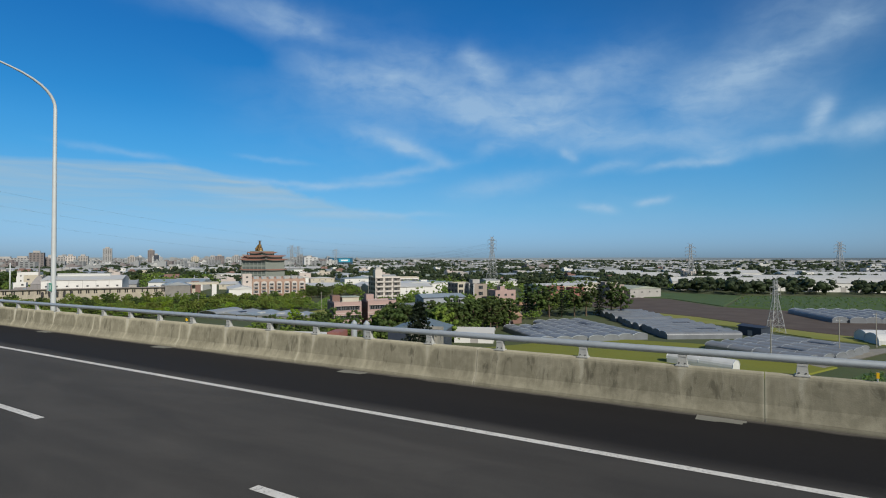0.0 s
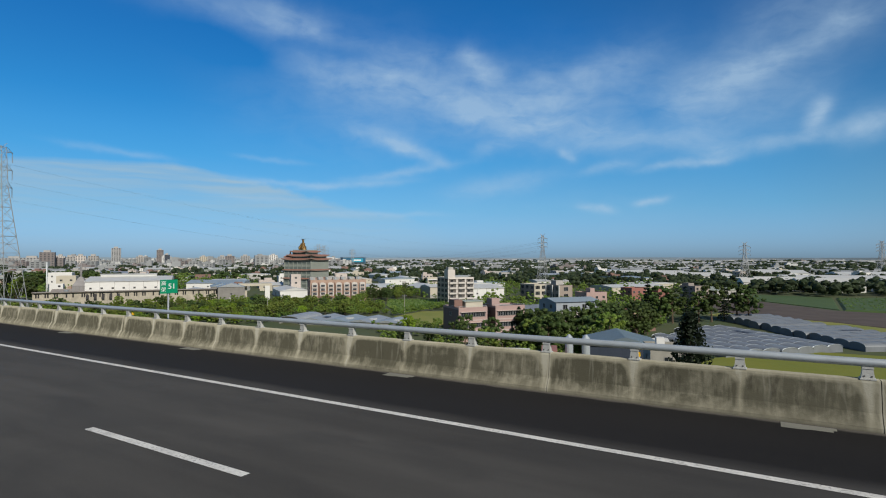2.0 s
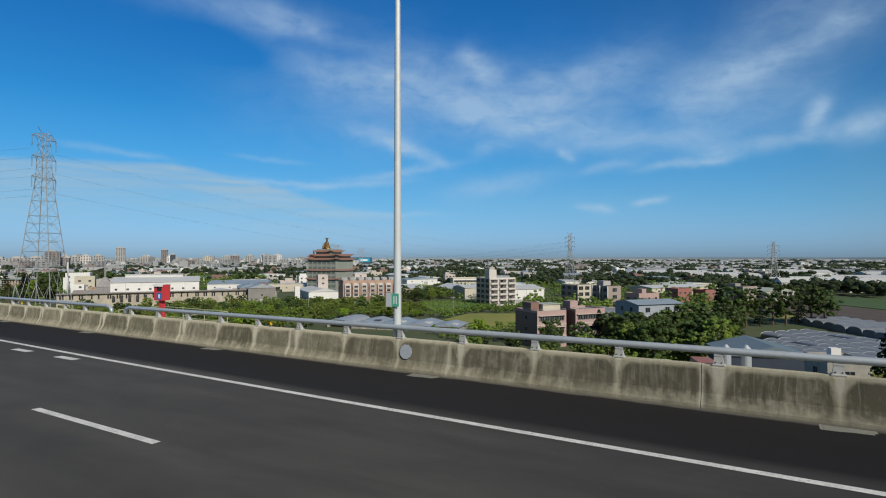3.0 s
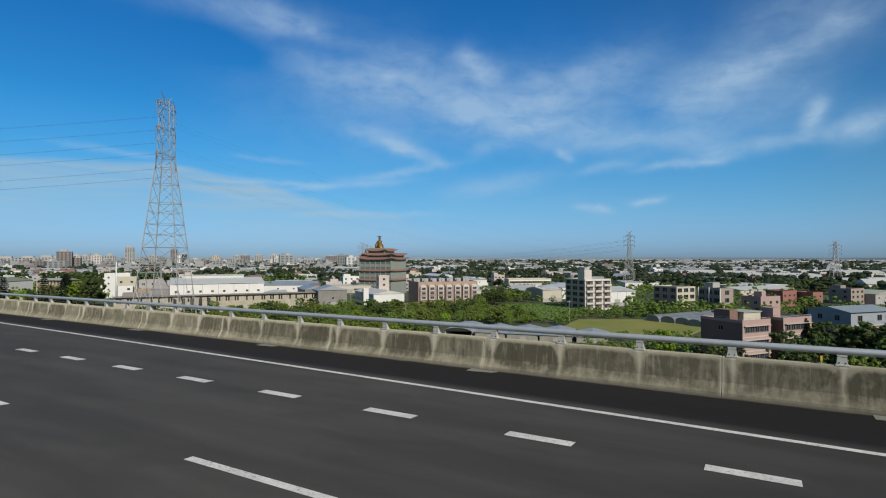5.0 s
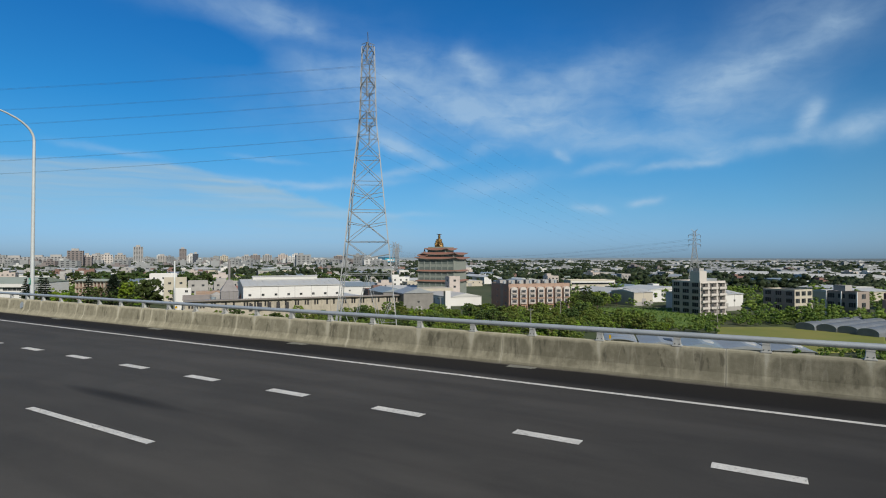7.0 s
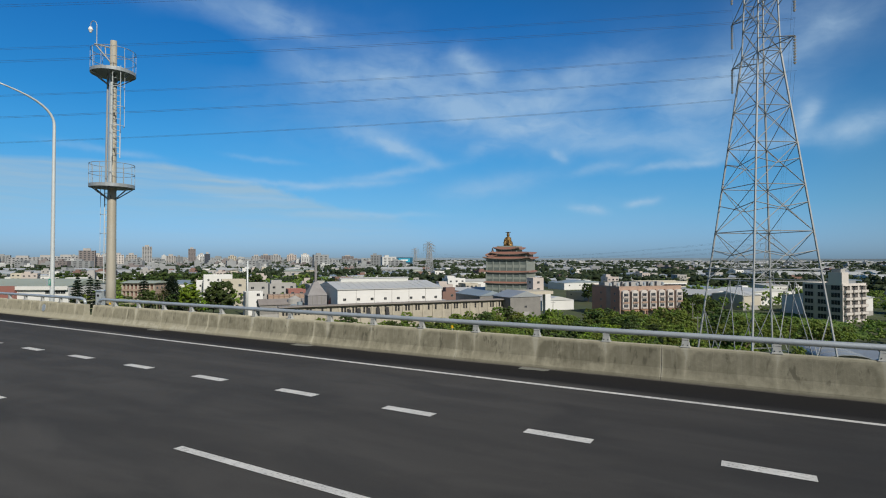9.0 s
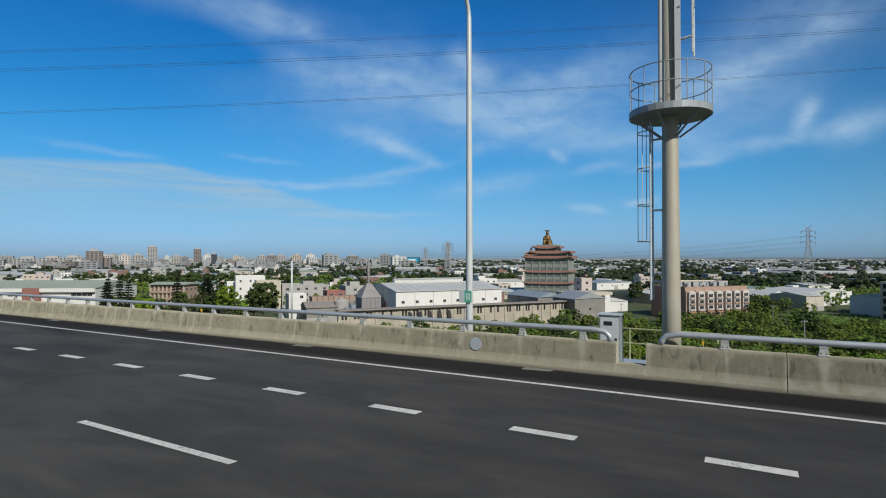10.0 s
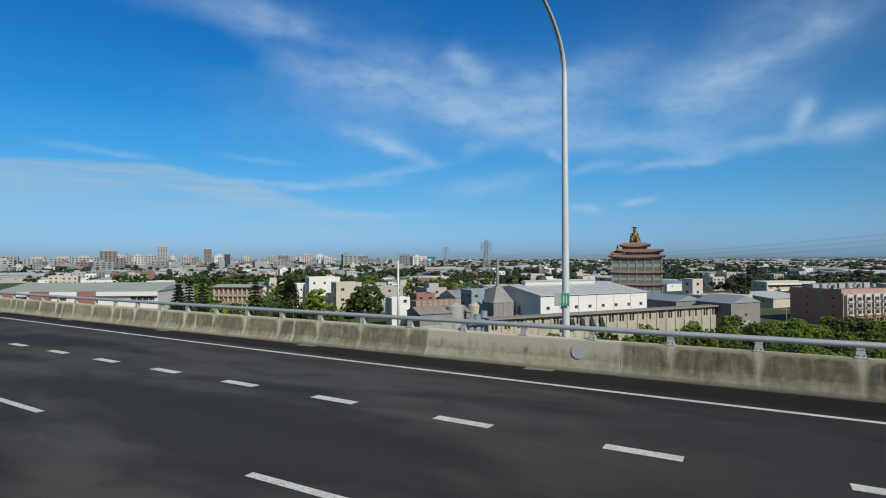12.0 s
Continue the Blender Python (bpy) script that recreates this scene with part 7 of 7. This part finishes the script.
def keep_clear(x, y, w, d, angle=TOWN, margin=3.0):
    a = Matrix.Rotation(radians(angle), 2)
    CLEAR.append([tuple(Vector((x, y)) + a @ Vector(q)) for q in ((-margin, -margin), (w + margin, -margin), (w + margin, d + margin), (-margin, d + margin))])


for q in ((-215.5, 274, 17, 16), (-142.0, 155.1, 11, 12.4), (-133.0, 164.4, 12, 10), (-117.2, 180, 18, 12), (-299, 246, 35, 17), (-402, 312, 5, 5), (-405, 140, 100, 10),
          (-381.4, 154.5, 43, 34), (-399.5, 157, 16, 10), (-444.6, 163.7, 10, 6), (-438, 172, 20, 7), (-334, 205.5, 15, 30), (-352, 214, 13, 26), (-214, 296, 27, 27), (-252, 312, 15, 18),
          (-268, 322, 18, 26), (-345, 236, 24, 16), (-177, 313.5, 14, 16), (-154.8, 294.9, 9, 13), (-138.0, 290, 14, 10), (-99, 206, 14, 10), (-106, 222, 12, 9),
          (-512, 186, 12, 10), (-524, 196, 10, 10), (-470, 178, 12, 10), (-486, 200, 11, 10), (-462, 205, 9, 9), (-432, 206, 14, 10), (-450, 225, 24, 18), (-428, 158, 20, 24)):
    keep_clear(*q)
for q in ((-93, 116, 22, 15, 20), (-74, 108, 7, 8, 20), (-112, 92, 22, 12, 20), (-234, 156, 58, 34, 14), (-553, 165, 24, 14, 20), (-617.7, 107.9, 70, 40, 33), (-598, 178, 10, 10, 15)):
    keep_clear(*q)
keep_clear(*TEMPLE_AT, 27, 25, 8)
CLEAR += [[(-206, 230), (-205, 205), (-178, 184), (-160, 200), (-154, 244), (-185, 246)], [(-266, 284), (-233, 303), (-214, 267), (-213, 221), (-238, 246)], [(-84, 146), (-30, 126), (60, 120), (110, 160), (150, 215), (150, 320), (10, 356), (-60, 330), (-86, 304), (-92, 180)],
          [(-110, 325), (-30, 405), (-8, 480), (190, 520), (190, 252), (60, 255)], [(-170, 225), (-150, 225), (-120, 270), (-165, 275)]]


def plant(proto, x, y, size=1.0, turn=None):
    m = pose(x, y, GROUND_Z, 0, 0, random.uniform(0, 360) if turn is None else turn)
    ob = copy_thing(proto, m)
    ob.scale = (size, size, size * random.uniform(0.92, 1.1))
    return ob


def grove(poly, step, choice, lo=0.75, hi=1.2, jitter=0.45, skip=0.0):
    """Trees planted unevenly over a stretch of ground."""
    xs, ys = [p[0] for p in poly], [p[1] for p in poly]
    y = min(ys)
    row = 0
    while y < max(ys):
        x = min(xs) + (row % 2) * step / 2
        while x < max(xs):
            p = (x + random.uniform(-jitter, jitter) * step, y + random.uniform(-jitter, jitter) * step)
            if inside(p, poly) and not any(inside(p, c) for c in CLEAR) and random.random() > skip:
                plant(random.choice(choice), p[0], p[1], random.uniform(lo, hi))
            x += step
        y += step * 0.87
        row += 1


P = PROTO
far_grove = Shape()


def wood(poly, step, lo, hi, skip=0.0, clumps=11):
    """Uncounted woodland: ragged crowns joined into one sheet of leaves."""
    r_ = random.Random(len(far_grove.f) + 5)
    xs, ys = [p[0] for p in poly], [p[1] for p in poly]
    y = min(ys)
    while y < max(ys):
        x = min(xs)
        while x < max(xs):
            p = (x + r_.uniform(-0.5, 0.5) * step, y + r_.uniform(-0.5, 0.5) * step)
            if inside(p, poly) and r_.random() > skip and not any(inside(p, c) for c in CLEAR):
                h = r_.uniform(lo, hi) * (0.7 + 0.6 * noise.noise(Vector((p[0] * 0.06, p[1] * 0.06, 2.0))) + 0.15)
                for k in range(clumps):
                    up_ = r_.uniform(0.3, 0.92)
                    c = (p[0] + r_.gauss(0, 0.26) * h, p[1] + r_.gauss(0, 0.26) * h, GROUND_Z + h * up_)
                    rr = h * r_.uniform(0.10, 0.21) * (1.25 - 0.4 * up_)
                    leaf_core(far_grove, c, rr * 0.72, r_)
                    leaf_cloud(far_grove, c, rr, 15, 0.26, r_)
            x += step
        y += step


STRIP = [(-388, 118), (-340, 196), (-324, 214), (-300, 240), (-262, 246), (-238, 238), (-216, 212), (-222, 182), (-240, 150), (-300, 96)]
grove(STRIP, 8.6, [P[0], P[1], P[0], P[1], P[3], P[4]], 0.5, 0.86)
wood(STRIP, 4.2, 3.0, 4.6, 0.05, 8)
wood([(-214, 262), (-180, 275), (-150, 292), (-166, 250), (-186, 250), (-206, 236), (-206, 205), (-214, 210)], 4.2, 3.0, 5.0)
wood([(-300, 290), (-262, 246), (-238, 240), (-212, 212), (-225, 204), (-262, 228), (-300, 250)], 4.6, 2.4, 4.2)
grove([(-128, 176), (-112, 140), (-90, 142), (-84, 185), (-88, 230), (-128, 205)], 8.0, [P[2], P[4], P[0], P[4]], 0.9, 1.35)
wood([(-132, 176), (-114, 136), (-88, 136), (-82, 200), (-88, 240), (-132, 215)], 4.2, 3.0, 5.5, 0.1, 8)
wood([(-225, 178), (-160, 150), (-152, 168), (-120, 190), (-150, 205), (-190, 178)], 4.6, 3.0, 5.5, 0.05)
grove([(-275, 262), (-262, 246), (-262, 300), (-245, 320), (-300, 330), (-305, 290)], 8.5, [P[0], P[1], P[2], P[4]], 0.6, 0.95)
grove([(-560, 150), (-455, 150), (-455, 164), (-560, 166)], 9.5, [P[0], P[2], P[2], P[4], P[3]], 0.75, 1.15, skip=0.2)
grove([(-150, 112), (-128, 108), (-108, 122), (-112, 150), (-150, 150)], 8.5, [P[2], P[0]], 0.7, 1.0, skip=0.2)
wood([(-200, 252), (-130, 236), (-88, 236), (-60, 318), (-104, 322), (-140, 300), (-200, 290)], 7.0, 5, 9)
wood([(-262, 300), (-60, 322), (-110, 345), (-130, 470), (-300, 470), (-330, 330)], 9.0, 5, 9, 0.4)
wood([(-130, 470), (-40, 482), (-30, 620), (-320, 640), (-330, 460)], 12.0, 5, 9, 0.45)
wood([(-640, 190), (-470, 215), (-420, 320), (-600, 420), (-760, 300)], 10.0, 7, 12, 0.35)
wood([(-700, 150), (-560, 152), (-470, 166), (-470, 196), (-560, 205), (-700, 215)], 9.0, 6, 10, 0.4)
crops = Shape()
r_ = random.Random(31)
for poly, step, size in (([(10, 139), (21, 165), (68, 171), (78, 150), (40, 127)], 1.9, 0.55), ([(-19, 349), (-13, 446), (188, 503), (188, 352), (40, 339)], 4.6, 0.8), ([(-267, 284), (-233, 304), (-214, 266), (-213, 221), (-238, 246)], 2.8, 0.6)):
    y = min(p[1] for p in poly)
    while y < max(p[1] for p in poly):
        x = min(p[0] for p in poly)
        while x < max(p[0] for p in poly):
            p = (x + r_.uniform(-0.4, 0.4) * step, y + r_.uniform(-0.4, 0.4) * step)
            if inside(p, poly):
                leaf_cloud(crops, (*p, GROUND_Z + 0.8), size * r_.uniform(0.7, 1.5), 9, size * 0.55, r_, 0.7)
            x += step
        y += step
solid("field_plants", crops, LEAF_CROP, "leafy green plants growing on the plots", "crop", kind="stuff")
solid("woodland", far_grove, LEAF_WOOD, "mixed green woodland between the houses", "woods", kind="stuff")
plant(BRIGHT, -477.2, 159.2)
plant(BRIGHT, -160.0, 152.0, 0.62)
plant(ROUND, -447.6, 153.4, 1.08)
plant(SPRUCE, -492.6, 160.5, 1.05)
for x, y, s in ((-531.0, 137.0, 1.0), (-526.5, 134.0, 0.92), (-521.5, 141.0, 0.95), (-506.5, 155.0, 0.98), (-534.0, 144.0, 0.9)):
    plant(ARAUCARIA, x, y, s)
for x, y, q in ((-517.5, 148.0, 1.25), (-514.0, 143.5, 1.1), (-523.0, 146.0, 1.2), (-536.0, 141.0, 1.3), (-528.0, 149.0, 1.3), (-501.0, 168.0, 1.1)):
    plant(P[3], x, y, q)
# dark crowns between the roofs of the near town
for x, y, q in ((-692.0, 206.0, 1.7), (-686.0, 214.0, 1.6), (-688.0, 234.0, 1.6), (-681.0, 243.0, 1.5), (-676.0, 251.0, 1.5), (-668.0, 259.0, 1.6), (-655.0, 268.0, 1.6), (-646.0, 275.0, 1.6), (-640.0, 283.0, 1.5),
                (-560.0, 226.0, 1.9), (-552.0, 232.0, 1.8), (-545.0, 238.0, 1.7), (-535.0, 246.0, 1.7), (-528.0, 236.0, 1.4), (-600.0, 214.0, 1.7), (-592.0, 222.0, 1.7), (-503.0, 271.0, 1.4), (-496.0, 279.0, 1.4),
                (-515.0, 346.0, 1.6), (-506.0, 352.0, 1.5), (-463.0, 424.0, 1.6), (-456.0, 430.0, 1.5), (-448.0, 240.0, 1.2), (-470.0, 250.0, 1.3)):
    plant(P[4], x, y, q)
plant(PALM, -474.8, 145.0)
plant(PALM, -481.0, 147.0, 0.95)
plant(CEDAR, -66.2, 99.8)
plant(CEDAR, -128.0, 172.0, 0.62)
for i in range(9):
    plant(CASUARINA if i % 3 == 0 else P[2], -98.0 + 4.6 * i, 240.0 + 4.0 * i + random.uniform(-3, 3), random.uniform(0.85, 1.05) * (1.0 if i % 3 == 0 else 1.6))
plant(ROUND, -101.0, 188.0, 0.85)
plant(ROUND, -332.7, 322.0, 0.72)
plant(ROUND, -345.0, 205.0, 0.5)
for proto in (*PROTO, BRIGHT, ROUND, SPRUCE, ARAUCARIA, CEDAR, CASUARINA, PALM):
    for o in (*proto.children_recursive, proto):
        bpy.data.objects.remove(o)


# ---- utility poles near the fields ----
def utility_pole(x, y, h):
    u = thing("utility_pole", "grey concrete utility pole with a cross-arm", "utility pole", pose(x, y, GROUND_Z, 0, 0, 30), "utility poles by the fields")
    part("pole", Shape().path([(0, 0, 0), (0, 0, h)], [0.17, 0.11], 8), CONCRETE, u)
    part("cross_arm", Shape().box(-0.9, 0.9, -0.06, 0.06, h - 0.7, h - 0.58), LATTICE, u)
    for sx in (-0.8, 0.0, 0.8):
        part("insulator", Shape().tube((sx, 0, h - 0.58), (sx, 0, h - 0.4), 0.05, n=6), SIGN_WHITE, u)


for q in ((18, 192, 11), (30, 218, 11), (1, 172, 12), (-205, 214, 10), (-262, 180, 9), (-318, 212, 9), (-268, 232, 9)):
    utility_pole(*q)

# ---- middle distance: sheds and houses, each its own thing ----
SHED_KINDS = ((WHITE, ROOF_WHITE, "white sheet warehouse with a pale roof"), (CREAM, ROOF_WHITE, "cream factory hall with a pale roof"),
              (GREYWALL, ROOF_GREY, "grey factory hall with a grey sheet roof"), (WHITE, ROOF_BLUE, "white hall with a blue-grey roof"), (GREYWALL, ROOF_GREEN, "grey hall with a faded green roof"))
HOUSE_KINDS = ((LILAC, "pale pink three-storey town house"), (WHITE, "white rendered flat-roofed town house"), (GREYWALL, "grey concrete flat-roofed town house"), (BROWN, "brown tiled flat-roofed town house"), (CREAM, "cream town house with a flat roof"))


def polar(bearing, dist):
    """A place seen from the middle of the drive, by bearing left of +y and distance."""
    a = radians(bearing)
    return -165.0 - dist * math.sin(a), dist * math.cos(a)


TAKEN = []


def free_spot(x, y, r):
    if any(inside((x, y), c) for c in CLEAR) or any((x - a) ** 2 + (y - b) ** 2 < (r + q) ** 2 for a, b, q in TAKEN):
        return False
    TAKEN.append((x, y, r))
    return True


rng = random.Random(21)
count = 0
while count < 210:
    x, y = polar(rng.uniform(-30, 78) if count < 150 else rng.uniform(30, 78), 330 + 620 * rng.random())
    if y < 225 or (x > -60 and y < 560) or (-320 < x < -60 and y < 340):
        continue
    big = rng.random() < 0.68
    w, d = (rng.uniform(26, 60), rng.uniform(18, 32)) if big else (rng.uniform(9, 16), rng.uniform(9, 13))
    if not free_spot(x, y, max(w, d) * 0.62):
        continue
    count += 1
    angle = rng.choice((TOWN, TOWN, TOWN - 90, 40))
    if big:
        wall, roof, label = rng.choice(SHED_KINDS)
        e = GROUND_Z + rng.uniform(4.5, 7.5)
        shed("factory_hall", label, x, y, w, d, e, e + rng.uniform(1.0, 2.2), wall, roof, angle, rng.choice("xy"), windows=4, ribs=False, group="factory halls on the plain")
    else:
        wall, label = rng.choice(HOUSE_KINDS)
        fl = rng.choice((2, 2, 3, 3))
        h = block("town_house", label, x, y, w, d, GROUND_Z + fl * 3.3 + 0.8, wall, angle=angle, floors=fl, bays=3, side_bays=1, group="town houses on the plain")
        if rng.random() < 0.6:
            part("roof_room", Shape().box(w * 0.1, w * 0.5, d * 0.4, d * 0.9, fl * 3.3 + 0.1, fl * 3.3 + 2.6), wall, h)
for x, y, w, d in ((-30, 520, 46, 24), (28, 534, 60, 26), (100, 548, 70, 30), (-70, 505, 22, 16), (-40, 600, 120, 40), (60, 640, 110, 45), (-150, 640, 70, 30), (20, 760, 150, 40), (-60, 540, 40, 22), (150, 700, 120, 50), (-230, 720, 90, 30), (-120, 800, 120, 36)):
    shed("factory_hall", "long white factory hall with a bright pale roof", x, y, w, d, -18.5, -15.0, WHITE, ROOF_WHITE, rng.choice((10, 18)), windows=6, ribs=False, group="factory halls on the plain")

# ---- far town and woods, to the horizon ----
far_wall, far_white, far_brick, far_glass, far_leaf = Shape(), Shape(), Shape(), Shape(), Shape()
for i in range(3200):
    dist = 900 * math.exp(rng.random() * 1.65)
    bear = rng.uniform(-32, 80)
    x, y = polar(bear, dist)
    if y < 150:
        continue
    grow = 1.0 + dist / 5000
    m = pose(x, y, GROUND_Z, 0, 0, rng.choice((TOWN, TOWN - 90, 35, 20)))
    kind = rng.random()
    town = bear > 38 and dist > 1100
    if not town and rng.random() < 0.35:
        continue
    if kind < (0.3 if town else 0.72):
        w, d, h = rng.uniform(25, 80) * grow, rng.uniform(18, 40), rng.uniform(5, 8)
        s = far_white if rng.random() < 0.6 else far_wall
        s.box(0, w, 0, d, 0, h, m=m)
        s.hexa([m @ Vector(q) for q in ((-1, -1, h), (w + 1, -1, h), (w + 1, d + 1, h), (-1, d + 1, h), (-1, d / 2 - 0.5, h + 2.5), (w + 1, d / 2 - 0.5, h + 2.5), (w + 1, d / 2 + 0.5, h + 2.5), (-1, d / 2 + 0.5, h + 2.5))])
    else:
        w, d = rng.uniform(10, 26) * grow, rng.uniform(10, 16)
        h = rng.choice((7, 8, 10, 10, 13)) if not town else rng.choice((9, 10, 13, 13, 16, 20))
        if town and rng.random() < 0.04:
            h = rng.uniform(24, 34)
        s = far_brick if rng.random() < 0.14 else (far_white if rng.random() < 0.3 else far_wall)
        s.box(0, w, 0, d, 0, h, m=m)
        s.box(w * 0.2, w * 0.5, d * 0.3, d * 0.7, h, h + 3, m=m)
        if dist < 2600:
            for f in range(int(h / 3.3)):
                for c in range(3):
                    far_glass.box(w * (0.12 + 0.3 * c), w * (0.12 + 0.3 * c) + w * 0.16, -0.2, 0.0, 3.3 * f + 1.1, 3.3 * f + 2.5, m=m)
for i in range(4600):
    dist = 480 * math.exp(rng.random() * 1.85)
    bear = rng.uniform(-32, 80)
    x, y = polar(bear, dist)
    if (bear > 40 and rng.random() < 0.2) or (dist > 1700 and rng.random() < 0.55):
        continue
    if y < 260 or any((x - a) ** 2 + (y - b) ** 2 < (q * 0.9 + 6) ** 2 for a, b, q in TAKEN) or any(inside((x, y), c) for c in CLEAR):
        continue
    r = rng.uniform(4.5, 8.0) * (1 + dist / 3000)
    lump = rng.choice((1, 2, 3))
    if dist < 1500:
        for k in range(7):
            q = r * rng.uniform(0.35, 0.55)
            c = (x + rng.gauss(0, 0.7) * r, y + rng.gauss(0, 0.7) * r, GROUND_Z + r * rng.uniform(0.4, 1.1))
            leaf_core(far_leaf, c, q * 0.8, rng, 0.8)
            leaf_cloud(far_leaf, c, q, 9, q * 0.30, rng, 0.8)
        continue
    for k in range(lump):
        c = (x + rng.uniform(-1.6, 1.6) * r * (lump > 1), y + rng.uniform(-1, 1) * r, GROUND_Z + r * 0.55)
        leaf_core(far_leaf, c, r * 0.85, rng, 0.75)
        leaf_cloud(far_leaf, c, r, 7, r * 0.28, rng, 0.75)
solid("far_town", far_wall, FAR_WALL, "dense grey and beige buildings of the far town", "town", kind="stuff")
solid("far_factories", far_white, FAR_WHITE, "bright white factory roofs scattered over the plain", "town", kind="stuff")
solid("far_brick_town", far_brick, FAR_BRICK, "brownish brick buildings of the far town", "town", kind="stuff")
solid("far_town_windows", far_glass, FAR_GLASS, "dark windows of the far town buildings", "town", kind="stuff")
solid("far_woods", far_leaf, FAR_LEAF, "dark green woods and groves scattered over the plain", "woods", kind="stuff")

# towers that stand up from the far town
# brown and beige washed towards grey, the haze being part of the colour
DULL = material("hazed_brown_tower_wall", (0.24, 0.215, 0.21), 0.8, 0, 0.2, 0.05, 0.5)
BEIGE = material("hazed_beige_tower_wall", (0.38, 0.385, 0.385), 0.8, 0, 0.2, 0.05, 0.5)
for bear, dist, w, top, mat, label in (
        (60.4, 1622, 22, 27, BEIGE, "slim tall beige tower block with a pale crown"), (65.3, 1223, 25, 12, DULL, "broad brown tower block in the far town"),
        (56.7, 1673, 18, 23, DULL, "tall brownish tower block in the far town"), (55.7, 1412, 12, 8, NAVY, "dark glazed tower block in the far town"), (56.0, 1560, 18, 7, WHITE, "white tower block with dark stripes"),
        (62.9, 1340, 20, 5, PALE, "pale apartment tower in the far town"), (61.9, 1350, 20, 5, GREYWALL, "grey apartment tower in the far town"), (63.8, 1400, 22, 3, GREYWALL, "grey apartment tower in the far town"), (64.4, 1300, 16, 4, PALE, "pale apartment tower in the far town"),
        (66.6, 1330, 40, 1, BEIGE, "long beige apartment slab"), (67.9, 1350, 42, 0, BEIGE, "long beige apartment slab"), (69.4, 1400, 44, -1, BEIGE, "long beige apartment slab"), (71.6, 1350, 34, -3, BEIGE, "long beige apartment slab"),
        (49.0, 1900, 30, 7, BEIGE, "beige apartment block in the far town"), (47.5, 1900, 30, 9, LILAC, "pinkish apartment block in the far town"), (46.2, 1900, 26, 10, WHITE, "white apartment block in the far town"), (41.8, 2100, 44, 5, DULL, "brown apartment slab in the far town"),
        (58.4, 1700, 24, 4, GREYWALL, "grey apartment tower in the far town"), (53.0, 1900, 24, 4, CREAM, "cream apartment tower in the far town"), (51.0, 1700, 26, 4, BEIGE, "beige apartment block in the far town"), (50.2, 1640, 26, 6, DULL, "brownish apartment block in the far town")):
    x, y = polar(bear, dist)
    turn = min(bear, 58.0)
    x, y = x - w / 2 * math.cos(radians(turn)), y - w / 2 * math.sin(radians(turn))
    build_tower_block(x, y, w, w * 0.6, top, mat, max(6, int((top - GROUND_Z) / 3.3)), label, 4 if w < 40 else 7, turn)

# low rise of land at the rim of the plain, haze mixed into its blue
rim = Shape()
HILL = material("hazed_hills", (0.26, 0.33, 0.40), 0.95, 0, 0.2, 0.002, 0.02)
for i in range(60):
    b0, b1 = -40 + 2.2 * i, -40 + 2.2 * (i + 1)
    (x0, y0), (x1, y1) = polar(b0, 4650), polar(b1, 4650)
    h0, h1 = (GROUND_Z + 24 + 7 * noise.noise(Vector((q * 0.07, 3.1, 0))) for q in (b0, b1))
    rim.face([(x0, y0, GROUND_Z - 5), (x1, y1, GROUND_Z - 5), (x1, y1, h1), (x0, y0, h0)])
    (x2, y2), (x3, y3) = polar(b0, 4800), polar(b1, 4800)
    rim.face([(x0, y0, h0), (x1, y1, h1), (x3, y3, GROUND_Z - 5), (x2, y2, GROUND_Z - 5)])
solid("backdrop", rim, HILL, "low rim of land at the horizon, blue with painted haze", "backdrop", kind="structure")
